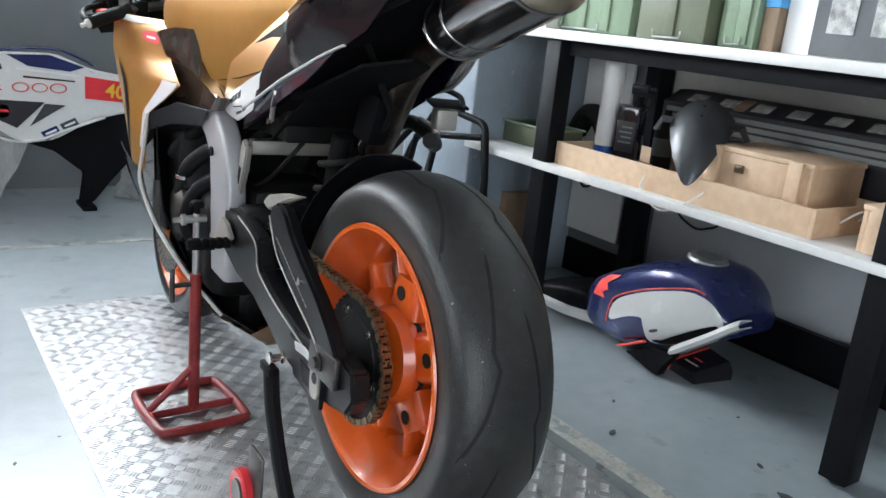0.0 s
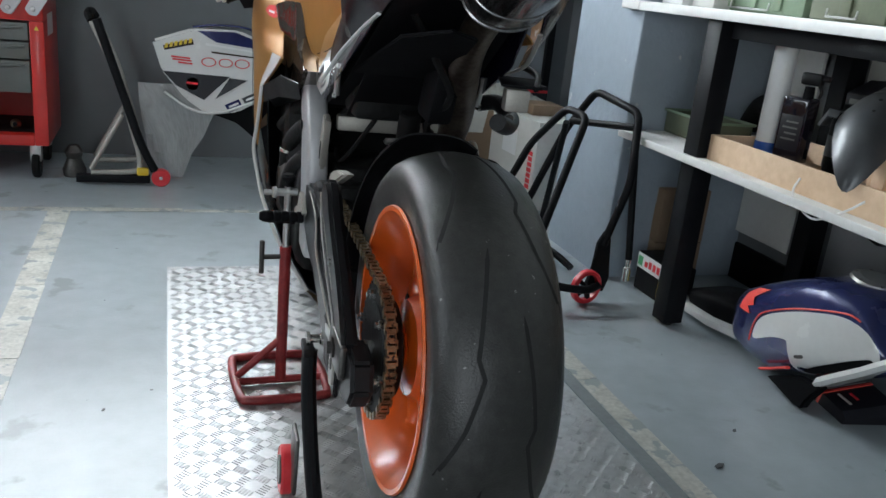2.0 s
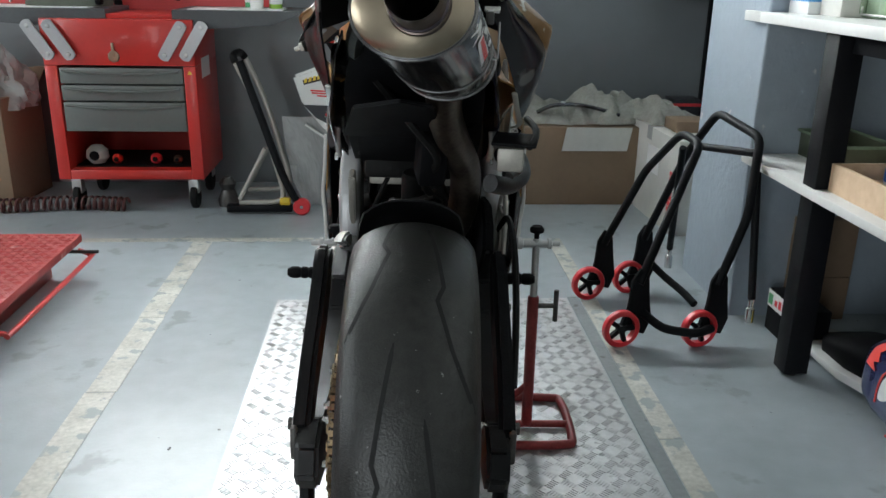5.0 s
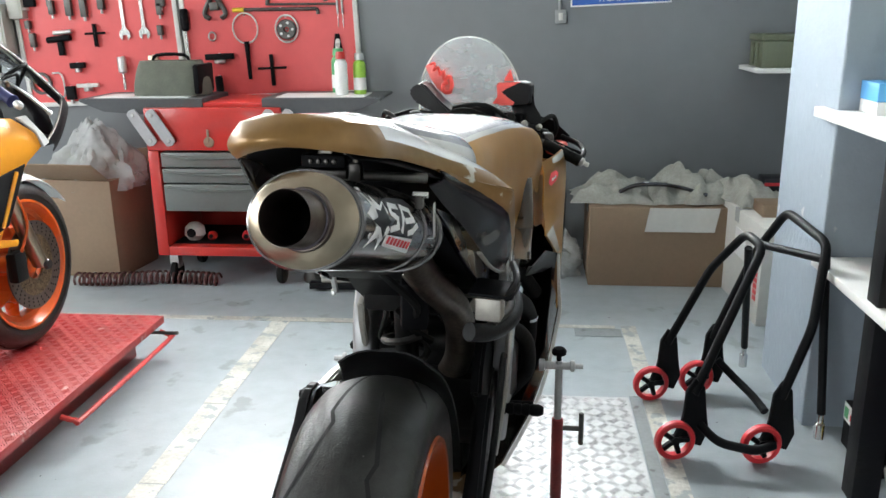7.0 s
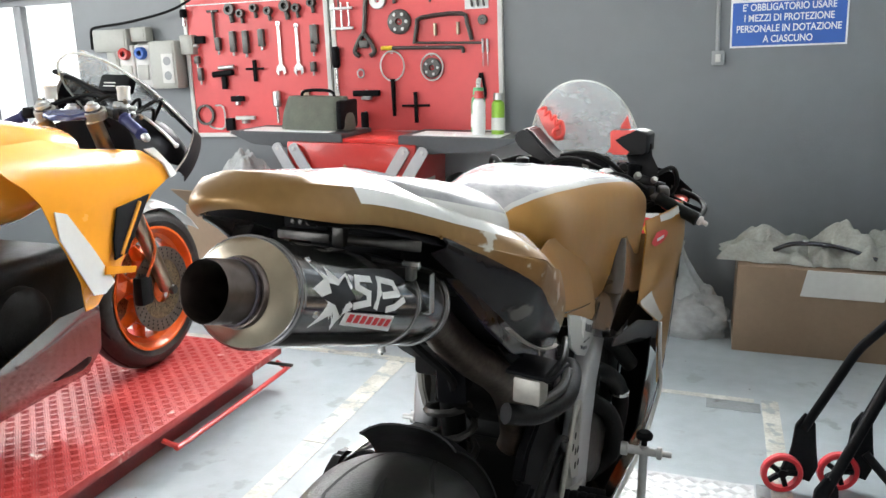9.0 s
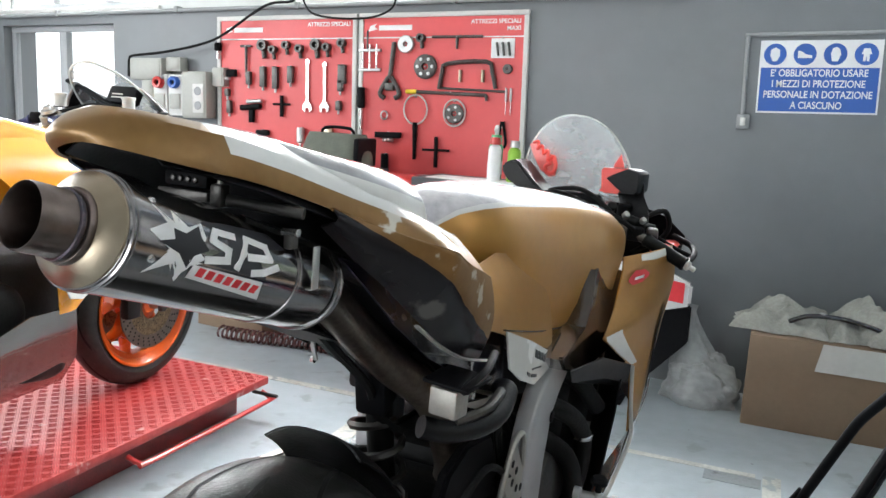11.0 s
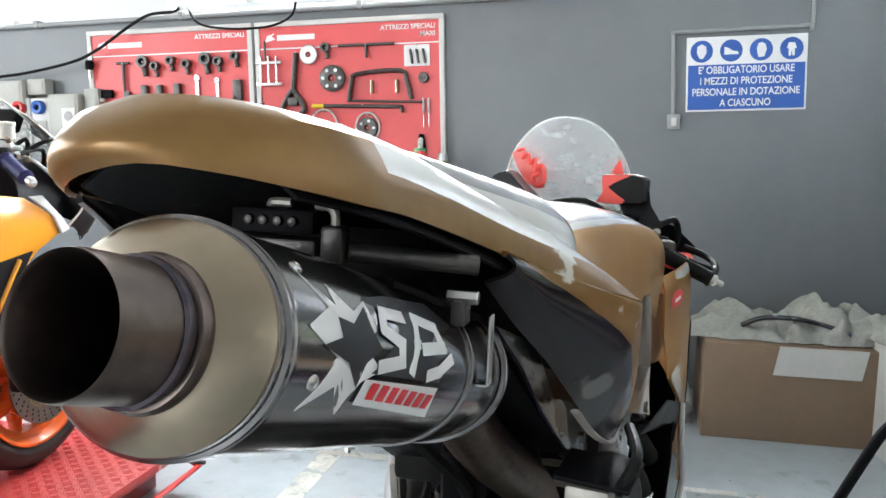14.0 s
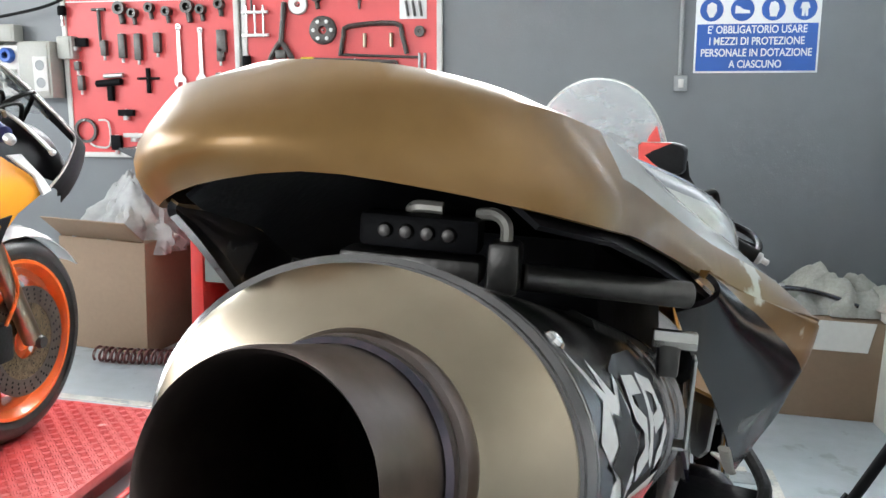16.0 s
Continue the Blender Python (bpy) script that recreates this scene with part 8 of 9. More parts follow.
    part("shaft", rod((-0.20, 0, 0.012), (0.16, -0.012, 0.012), 0.009), M["dark_metal"], t)
    part("hook_end", tube([(0.16, -0.012, 0.012), (0.185, -0.015, 0.012), (0.19, -0.04, 0.012)], 0.009, 8), M["dark_metal"], t)
    part("grip", rod((-0.25, 0.0, 0.012), (-0.19, 0.0, 0.012), 0.011), M["yellow"], t)


def white_card(t):
    part("card", span((-0.06, -0.095, 0), (0.06, 0.0, 0.004)), M["white"], t)
    for x in (-0.03, 0.0, 0.03):
        part("blade", rod((x, -0.02, 0.012), (x + 0.01, -0.085, 0.012), 0.006), M["dark_metal"], t)


def pliers(t):
    for s in (-1, 1):
        part("arm", tube([(s * 0.004, 0.03, 0.01), (s * 0.012, -0.02, 0.01), (s * 0.02, -0.07, 0.01), (s * 0.012, -0.10, 0.01)], 0.007, 8), M["black"], t)


def gun(t):
    part("barrel", rod((-0.07, 0, 0.016), (0.06, 0.01, 0.016), 0.016), M["black"], t)
    part("grip", box((0.03, 0.07, 0.024), (0.0, -0.045, 0.014), 0.005), M["black"], t)
    part("sleeve", rod((-0.03, 0.035, 0.016), (0.07, 0.04, 0.016), 0.011), M["alu"], t)


def ring_wire(t):
    part("ring", flat_ring(0.045, 0.058, 0.014, Matrix.Translation((0, -0.05, 0.002))), M["dark_metal"], t)
    part("wire", tube([(0.07, 0.0, 0.01), (0.12, -0.01, 0.01), (0.12, -0.12, 0.01), (0.05, -0.125, 0.01), (0.02, -0.11, 0.01)], 0.005, 8, n=3), M["off_white"], t)


tool("puller", *R(590, 185), "bright steel three-rod puller", puller)
tool("clutch_holder", *R(680, 150), "dark steel Y-jawed holder", y_holder)
disc_tool(*R(722, 155), 0.045, "alu")
socket(*R(778, 130), 0.022)
t_handle(*R(905, 118), 0.27, 0.06)
tool("blade_card", *R(1060, 115), "white card holding three dark blades", white_card)
disc_tool(*R(795, 232), 0.062, "dark_metal", 6)
tool("valve_compressor", *R(945, 205), "large dark C-frame compressor", c_frame)
disc_tool(*R(1080, 222), 0.024, "dark_metal")
tool("pry_bar", *R(890, 318), "long dark bar with a yellow end", long_bar)
driver(*R(1078, 290), 0.13, "alu", 0.006)
driver(*R(1094, 290), 0.13, "alu", 0.006)
driver(*R(562, 325), 0.22, "black", 0.02)
loop_tool(*R(647, 410), 0.018, 0.0001, "alu", "alu")
loop_tool(*R(763, 345), 0.065, 0.19)
loop_tool(*R(903, 350), 0.058, 0.0001, "off_white", "alu")
disc_tool(*R(903, 395), 0.05, "dark_metal", 5)
cross(*R(842, 535), 0.075)
tool("pliers", *R(1070, 430), "steel pliers with black handles", pliers)
peg_block(*R(665, 485), 0.15, 0.03)
driver(-1.36, 1.0, 0.2, "black", 0.02)
t_handle(*Lf(145, 152), 0.07, 0.17)
for px, py in ((205, 150), (240, 165), (285, 150), (330, 162), (385, 150), (420, 158), (468, 145)):
    socket(*Lf(px, py), 0.022 + 0.004 * ((px // 5) % 3))
driver(*Lf(48, 140), 0.09, "black", 0.02)
peg_block(*Lf(75, 232), 0.13, 0.04)
for px, py, w, h in ((155, 240, 0.03, 0.07), (205, 222, 0.035, 0.11), (248, 222, 0.035, 0.12), (300, 220, 0.035, 0.09), (470, 215, 0.045, 0.1), (465, 265, 0.03, 0.06), (78, 300, 0.03, 0.04), (85, 340, 0.03, 0.07), (460, 335, 0.03, 0.05)):
    peg_block(*Lf(px, py), w, h, "dark_metal")
spanner(*Lf(355, 205), 0.27)
spanner(*Lf(412, 215), 0.25)
tool("impact_gun", *Lf(165, 365), "black pistol-shaped press tool", gun)
cross(*Lf(270, 350), 0.055)
tool("ring_gauge", -2.34, 1.05, "steel ring with a bent wire handle", ring_wire)
peg_block(-2.12, 1.10, 0.08, 0.03)
peg_block(-2.08, 0.99, 0.12, 0.02, "off_white")
peg_block(-2.18, 0.98, 0.05, 0.07)
driver(-1.87, 1.12, 0.17, "alu", 0.022)
peg_block(-1.70, 1.12, 0.05, 0.12, "brushed")

# sign, switch, conduit
sign = thing("safety_sign", "blue and white safety sign with pictograms and four text lines", "sign", ON_WALL)
SX0, SX1, SZ0, SZ1 = 0.447, 0.932, 1.253, 1.566
part("plate", span((SX0, WALL_Y - 0.004, SZ0), (SX1, WALL_Y - 0.0002, SZ1), 0.0005), M["white"], sign)
part("blue_field", span((SX0 + 0.008, WALL_Y - 0.0055, SZ0 + 0.008), (SX1 - 0.008, WALL_Y - 0.0041, SZ0 + 0.196)), M["blue"], sign)
for i, text in enumerate(("E' OBBLIGATORIO USARE", "I MEZZI DI PROTEZIONE", "PERSONALE IN DOTAZIONE", "A CIASCUNO")):
    z = SZ0 + 0.172 - i * 0.046
    if i == 0:
        part("text_strip", span((SX0 + 0.03, WALL_Y - 0.0062, z - 0.02), (SX1 - 0.03, WALL_Y - 0.0056, z + 0.02)), M["blue"], sign)
    lettering("lettering", text, 0.0405, Matrix.Translation(((SX0 + SX1) / 2, WALL_Y - 0.0066, z)) @ UP_WALL @ Matrix.Diagonal((0.84, 1.06, 1, 1)), M["white"], sign)
for k in range(4):
    cx, cz = SX0 + 0.062 + k * 0.120, SZ1 - 0.060
    d = part("pictogram", lathe([(0, 0.0012), (0.046, 0.0012), (0.046, 0)], Matrix.Translation((cx, WALL_Y - 0.0042, cz)) @ pose(0, 0, 0, 90, 0, 0), 36), M["blue"], sign)
    m = Matrix.Translation((cx, WALL_Y - 0.0056, cz)) @ UP_WALL
    shapes = ([[(-0.018, 0.02), (-0.02, -0.005), (-0.008, -0.03), (0.008, -0.03), (0.02, -0.005), (0.018, 0.02), (0, 0.03)]],
              [[(-0.028, 0.016), (-0.012, 0.012), (0.004, 0.0), (0.028, -0.004), (0.03, -0.016), (-0.028, -0.016)]],
              [[(-0.012, -0.03), (0.012, -0.03), (0.022, 0.0), (0.016, 0.022), (0.004, 0.03), (-0.012, 0.026), (-0.018, 0.004)]],
              [[(-0.02, 0.0), (-0.012, 0.024), (0.012, 0.024), (0.02, 0.0), (0.012, 0.0), (0.012, -0.03), (0.003, -0.03), (0.0, -0.008), (-0.003, -0.03), (-0.012, -0.03), (-0.012, 0.0)]])[k]
    for sh in shapes:
        part("symbol", slab(sh, 0.0006, m), M["white"], d)

sw = thing("wall_switch", "grey surface-mounted switch box with conduit", "switch", ON_WALL)
part("box", box((0.055, 0.03, 0.065), (0.398, WALL_Y - 0.015, 1.212), 0.005), M["mount_grey"], sw)
part("rocker", box((0.022, 0.006, 0.035), (0.398, WALL_Y - 0.032, 1.212), 0.002), M["off_white"], sw)
part("conduit", tube([(0.395, WALL_Y - 0.014, 1.243), (0.392, WALL_Y - 0.014, 1.56), (0.398, WALL_Y - 0.014, 1.583), (0.42, WALL_Y - 0.014, 1.59), (0.90, WALL_Y - 0.014, 1.595), (0.935, WALL_Y - 0.014, 1.605), (0.948, WALL_Y - 0.014, 1.64), (0.95, WALL_Y - 0.014, 2.4)], 0.009, 10, n=4), M["mount_grey"], sw)

pipe = thing("wall_pipe", "painted conduit pipe along the wall under the windows", "pipe", ON_WALL)
part("tube", rod((-4.4, WALL_Y - 0.035, 1.752), (0.12, WALL_Y - 0.035, 1.775), 0.011), M["mount_grey"], pipe)
for x in (-3.6, -2.7, -1.9, -1.0, -0.05, 0.1):
    part("clip", box((0.025, 0.05, 0.035), (x, WALL_Y - 0.024, 1.757 + 0.005 * (x + 4.4)), 0.004), M["mount_grey"], pipe)
cable = thing("cable", "black cable sagging from the conduit to the wall sockets", "cable", ON_WALL)
BACK = ON_WALL.inverted()
for run, r in ((((-1.90, 1.755), (-1.932, 1.736), (-2.061, 1.723), (-2.18, 1.664), (-2.35, 1.559), (-2.5, 1.5), (-2.761, 1.448), (-2.98, 1.422), (-3.016, 1.40), (-3.02, 1.352), (-3.02, 1.30)), 0.0075),
               (((-1.86, 1.757), (-1.802, 1.681), (-1.665, 1.655), (-1.487, 1.657), (-1.39, 1.677), (-1.328, 1.715), (-1.31, 1.77)), 0.0055)):
    part("lead", tube([BACK @ Vector((x, 3.115, z)) for x, z in run], r, 8), M["rubber"], cable)
el = thing("power_outlet", "beige-grey wall boxes with red and blue industrial sockets", "power outlet", ON_WALL @ Matrix.Translation(BACK @ Vector((-2.7, WALL_Y, 1.28))))
part("backplate", span((-0.20, -0.010, -0.19), (0.245, -0.0005, 0.06), 0.003), M["box_beige"], el)
for x0, z0, x1, z1, d in ((-0.285, 0.012, -0.055, 0.135, 0.10), (-0.052, 0.062, 0.055, 0.142, 0.07), (-0.215, -0.20, -0.135, 0.055, 0.085), (0.085, -0.20, 0.255, 0.060, 0.10), (0.262, -0.02, 0.345, 0.085, 0.06)):
    b = part("socket_box", span((x0, -d - 0.010, z0), (x1, -0.011, z1), 0.008), M["box_beige"], el)
    part("lid", span((x0 + 0.012, -d - 0.014, z0 + 0.012), (x1 - 0.012, -d - 0.0105, z1 - 0.012), 0.002), M["box_beige"], b)
for x, mat, word in ((-0.085, "red", "red"), (0.025, "blue", "blue")):
    b = part("socket_box", span((x - 0.05, -0.09, -0.19), (x + 0.05, -0.011, 0.045), 0.007), M["off_white"], el, "cream socket box")
    part("inlet", lathe([(0.014, 0.0), (0.016, 0.03), (0.030, 0.032), (0.034, 0.026), (0.034, 0), (0.036, 0)], Matrix.Translation((x, -0.090, -0.002)) @ pose(0, 0, 0, 90, 0, 0), 24), M[mat], b, word + " round inlet")
    part("inlet_core", lathe([(0, 0.012), (0.015, 0.012), (0.015, 0), (0, 0)], Matrix.Translation((x, -0.090, -0.002)) @ pose(0, 0, 0, 90, 0, 0), 16), M["black"], b)
    part("flap", span((x - 0.036, -0.098, -0.15), (x + 0.036, -0.0905, -0.065), 0.004), M["box_beige"], b)
sock = part("socket_box", span((0.165, -0.118, -0.17), (0.24, -0.1105, -0.01), 0.004), M["off_white"], el, "cream double socket")
for z in (-0.13, -0.05):
    part("socket_well", lathe([(0, 0.001), (0.020, 0.001), (0.022, 0.003), (0.024, 0)], Matrix.Translation((0.2025, -0.118, z)) @ pose(0, 0, 0, 90, 0, 0), 18), M["mount_grey"], sock)
wb = thing("wall_bracket_shelf", "small white wall shelf on a black bracket", "shelf")
part("board", span((1.27, 2.85, 0.99), (1.69, 3.18, 1.01), 0.002), M["shelf_white"], wb)
part("upright", span((1.60, 3.15, 0.3), (1.64, 3.18, 0.989)), M["black_steel"], wb)
ammo((1.30, 2.90, 1.01), (0.34, 0.22, 0.12), M["olive"], "green metal case on the small wall shelf", 2, False)

# cartons, bag and cloth
carton((0.86, 2.95, 0.0), (0.63, 0.38, 0.385), M["card"], "large brown cardboard carton with peeling tape", 0)
pt = thing("tape_flap", "torn sheet of milky packing film on the carton", "packing film", Matrix.Translation((0.92, 2.757, 0.0)))
part("sheet", slab([(-0.12, 0.27), (0.20, 0.27), (0.22, 0.385), (-0.10, 0.385)], 0.0015, pose(0, 0, 0, 90, 0, 0)), M["card_white"], pt)
wc = carton((1.30, 2.62, 0.0), (0.24, 0.72, 0.42), M["card_white"], "tall white carton with red lettering bars", 3)
for k in range(7):
    part("lettering_bar", span((-0.1225, -0.33, 0.10 + k * 0.026), (-0.1205, -0.29, 0.12 + k * 0.026)), M["print_red"], wc)
part("label", span((-0.1225, -0.15, 0.22), (-0.1205, 0.0, 0.34)), M["white"], wc)


def crumple(name, label, cat, at, size, mat, seed, lumps=1.9, depth=0.30, peak=0.0):
    """Folded soft stuff: a flattened lump with creases."""
    b = bmesh.new()
    bmesh.ops.create_icosphere(b, subdivisions=5, radius=1.0)
    for v in b.verts:
        p = v.co * lumps + Vector((seed * 3.1, seed, 0))
        d = noise.noise(p) * depth + abs(noise.noise(p * 2.3)) * depth * 0.6 + noise.noise(p * 5) * depth * 0.08
        v.co *= 1 + d
        k = 1 - peak * max(0.0, v.co.z)
        v.co.x, v.co.y = v.co.x * k + peak * 0.12 * v.co.z, v.co.y * k
        v.co = Vector((v.co.x * size[0], v.co.y * size[1], max(v.co.z, -0.35) * size[2]))
    t = thing(name, label, cat, Matrix.Translation(at))
    low = min(v.co.z for v in b.verts)
    move(b, Matrix.Translation((0, 0, -low)))
    part("folds", b, mat, t)
    return t


def drape(label, at, half, height, seed, turn=0):
    """A thin cloth thrown over something: long soft folds, uneven edge."""
    b = bmesh.new()
    nx, ny = 56, 36
    grid = []
    for i in range(nx + 1):
        row = []
        for j in range(ny + 1):
            u, v = -1 + 2 * i / nx, -1 + 2 * j / ny
            w = Vector((u * 1.7 + seed * 2.3, v * 1.4, seed))
            rim = max(0.0, 1 - max(abs(u), abs(v)) ** 3)
            fold = 0.5 + 0.5 * math.sin(5.5 * u + 2.5 * v + 4 * noise.noise(w) + seed)
            small = 0.5 + 0.5 * math.sin(13 * v - 6 * u + 5 * noise.noise(w * 2.0))
            z = height * rim * (0.45 + 0.55 * noise.noise(w * 0.8)) * (0.55 + 0.45 * fold) + 0.012 * small * rim + 0.004
            z = max(0.004, z + height * 0.25 * rim)
            wob = 0.16 * noise.noise(w * 1.6 + Vector((9, 0, 0)))
            row.append(b.verts.new((half[0] * u * (1 + wob), half[1] * v * (1 + wob), z)))
        grid.append(row)
    for r0, r1 in zip(grid, grid[1:]):
        for j in range(ny):
            b.faces.new((r0[j], r1[j], r1[j + 1], r0[j + 1]))
    t = thing("cloth", label, "cloth", pose(*at, 0, 0, turn))
    part("folds", thick(b, 0.003), M["cloth"], t)
    return t


drape("crumpled pale grey cloth heaped on the carton", (0.96, 2.97, 0.386), (0.15, 0.15, 0), 0.19, 1, 10)
drape("grey rag lying along the carton edge", (0.67, 2.96, 0.386), (0.20, 0.15, 0), 0.13, 2, -4)
drape("pale grey dust sheet folded along the carton", (1.13, 2.93, 0.388), (0.16, 0.13, 0), 0.14, 6, 5)
drape("grey rag trailing over the white carton", (1.28, 2.82, 0.421), (0.13, 0.20, 0), 0.10, 3, 12)
fb = thing("fairing_bracket", "black curved fairing bracket lying on the rags", "bracket", Matrix.Translation((0.82, 2.86, 0.44)))
part("arm", tube([(-0.13, 0, 0.0), (-0.06, -0.02, 0.035), (0.05, -0.02, 0.04), (0.16, 0.0, 0.02), (0.27, -0.03, -0.01)], 0.018, 10, flat=0.6), M["gloss_black"], fb)
part("boss", lathe([(0, 0.012), (0.012, 0.01), (0.014, 0)], Matrix.Translation((-0.01, -0.02, 0.045)), 12), M["alu"], fb)
rb = thing("box", "small dark box with a red stripe", "box", Matrix.Translation((1.42, 2.90, 0.421)))
part("carton", span((-0.07, -0.06, 0), (0.07, 0.06, 0.09), 0.003), M["ink"], rb)
part("stripe", span((-0.072, -0.062, 0.055), (0.072, -0.0605, 0.07)), M["print_red"], rb)
bk = thing("box", "open cardboard tray behind the stands", "box", Matrix.Translation((1.30, 2.52, 0.421)))
part("tray", span((-0.06, -0.08, 0), (0.10, 0.08, 0.05), 0.003), M["card"], bk)
bag = crumple("plastic_bag", "milky plastic bag slumped against the wall", "bag", (0.37, 2.95, 0.0), (0.155, 0.10, 0.15), M["film"], 5, 1.8, 0.3)
part("neck", loft([[(-0.05 + x + r * math.cos(a) * (1 + 0.18 * math.sin(5 * a)), 0.02 + 0.6 * r * math.sin(a), z) for a in [2 * math.pi * k / 30 for k in range(30)]] for x, z, r in ((0.03, 0.12, 0.115), (0.0, 0.20, 0.10), (-0.03, 0.28, 0.075), (-0.045, 0.35, 0.05), (-0.05, 0.40, 0.035), (-0.055, 0.43, 0.045))], caps=False), M["film"], bag, "gathered neck of the bag")
lc = carton((-1.99, 2.93, 0.0), (0.44, 0.36, 0.50), M["card"], "open brown carton behind the lift table", -6, False, True)
crumple("plastic_bag", "milky plastic bag bulging out of the open carton", "bag", (-1.95, 2.92, 0.44), (0.23, 0.155, 0.235), M["film"], 7, 2.2, 0.38, 0.5)

# coiled red air hose on the floor
hose = thing("air_hose", "coiled red air hose lying along the floor", "hose", Matrix.Translation((-1.24, 2.64, 0.0)))
pts = [(-0.72 * k / 260, 0.029 * math.cos(k * 0.62) + 0.03 * math.sin(k * 0.02), 0.035 + 0.029 * math.sin(k * 0.62)) for k in range(261)]
part("coil", tube(pts, 0.006, 6, n=2), M["dull_red"], hose)

# grey rear stand and white race fairing leaning at the wall
gs = thing("paddock_stand", "grey and black paddock stand with a red wheel", "paddock stand")
for y in (2.60, 2.84):
    part("side_tube", tube([(-0.70, y, 0.69), (-0.62, y, 0.50), (-0.55, y, 0.25), (-0.52, y, 0.10), (-0.56, y, 0.06), (-0.72, y, 0.055)], 0.013, 10, n=4), M["alu_dull"], gs)
    part("brace", rod((-0.59, y, 0.31), (-0.72, y, 0.07), 0.011), M["alu_dull"], gs)
part("handle_tube", tube([(-0.70, 2.60, 0.69), (-0.715, 2.64, 0.715), (-0.715, 2.80, 0.715), (-0.70, 2.84, 0.69)], 0.017, 10, n=3), M["rubber"], gs)
part("black_arm", tube([(-0.68, 2.585, 0.70), (-0.60, 2.585, 0.45), (-0.52, 2.585, 0.20), (-0.46, 2.585, 0.07)], 0.018, 10), M["black_steel"], gs)
part("base_bar", span((-0.78, 2.585, 0.012), (-0.48, 2.625, 0.045), 0.004), M["black_steel"], gs)
wl = part("roller", lathe([(0, -0.014), (0.034, -0.016), (0.04, -0.01), (0.04, 0.01), (0.034, 0.016), (0, 0.014)], Matrix.Translation((-0.435, 2.585, 0.041)) @ pose(0, 0, 0, 90, 0, 0), 24), M["red_wheel"], gs, "red wheel")
part("roller_bolt", lathe([(0, 0.004), (0.008, 0.003), (0.009, 0)], Matrix.Translation((-0.435, 2.569, 0.041)) @ pose(0, 0, 0, 90, 0, 0), 10), M["steel"], wl)
part("yellow_block", box((0.05, 0.03, 0.035), (-0.51, 2.59, 0.065), 0.008), M["yellow"], gs)
cp = thing("air_fitting", "dark hose fitting on the floor by the trolley", "fitting", Matrix.Translation((-0.80, 2.75, 0)))
part("body", lathe([(0, 0), (0.045, 0), (0.05, 0.03), (0.03, 0.08), (0.04, 0.11), (0.02, 0.14), (0, 0.14)], None, 18), M["dark_metal"], cp)

wf = thing("race_fairing", "white, blue and red race fairing leaning by the wall", "fairing", Matrix.Translation((0, 2.72, 0)))


def on_panel(outline, y, d=0.004):
    return slab(outline, d, Matrix.Translation((0, y, 0)) @ UP_WALL)


FA = [(-0.47, 0.62), (-0.305, 0.68), (-0.10, 0.685), (0.05, 0.625), (0.20, 0.60), (0.30, 0.56), (0.30, 0.47), (0.20, 0.44), (0.06, 0.41), (-0.10, 0.32), (-0.23, 0.30), (-0.33, 0.37), (-0.43, 0.49)]
part("shell", slab(FA, 0.05, Matrix.Translation((0, 0.05, 0)) @ UP_WALL, 0.012), M["white_fairing"], wf)
part("blue_field", on_panel([(-0.28, 0.672), (-0.12, 0.678), (0.02, 0.632), (-0.04, 0.612), (-0.20, 0.628)], -0.001, 0.003), M["navy"], wf)
part("black_field", on_panel([(-0.425, 0.49), (-0.14, 0.48), (-0.25, 0.37), (-0.37, 0.43)], -0.001, 0.003), M["ink"], wf)
part("red_field", on_panel([(0.02, 0.595), (0.27, 0.565), (0.27, 0.48), (0.02, 0.50)], -0.001, 0.003), M["print_red"], wf)
lettering("lettering", "40", 0.085, Matrix.Translation((0.145, -0.0035, 0.532)) @ UP_WALL @ Matrix.Rotation(radians(-6), 4, "Z"), M["yellow"], wf)
part("sponsor_bar", on_panel([(-0.425, 0.600), (-0.30, 0.634), (-0.295, 0.612), (-0.418, 0.580)], -0.001, 0.002), M["bronze"], wf, "yellow lettering bars on a dark outline")
for k in range(6):
    u = -0.418 + k * 0.020
    part("lettering_bar", on_panel([(u, 0.588 + k * 0.0054), (u + 0.013, 0.592 + k * 0.0054), (u + 0.016, 0.612 + k * 0.0054), (u + 0.003, 0.608 + k * 0.0054)], -0.0022, 0.002), M["yellow"], wf)
part("white_rule", on_panel([(-0.245, 0.622), (0.0, 0.598), (0.0, 0.590), (-0.245, 0.612)], -0.0022, 0.002), M["white"], wf)
part("dark_rule", on_panel([(-0.22, 0.588), (-0.02, 0.574), (-0.02, 0.568), (-0.22, 0.580)], -0.001, 0.002), M["bronze"], wf)
# three outlined red shapes stand for the large lettering
for u, w in ((-0.262, 0.062), (-0.188, 0.060), (-0.118, 0.064)):
    m = Matrix.Translation((u + w / 2, -0.002, 0.540)) @ pose(0, 0, 0, 90, 0, 0) @ Matrix.Diagonal((1.0, 0.62, 1, 1))
    part("lettering_ring", lathe([(w * 0.44, 0), (w * 0.52, 0), (w * 0.52, 0.002), (w * 0.44, 0.002), (w * 0.44, 0)], m, 24), M["print_red"], wf)
for z, u0, u1 in ((0.552, -0.39, -0.31), (0.541, -0.385, -0.305), (0.528, -0.36, -0.30)):
    part("sponsor_bar", on_panel([(u0, z), (u1, z - 0.004), (u1, z + 0.002), (u0, z + 0.007)], -0.001, 0.002), M["print_red"], wf)
for k in range(2):
    u, z = -0.16 + k * 0.075, 0.352 + k * 0.035
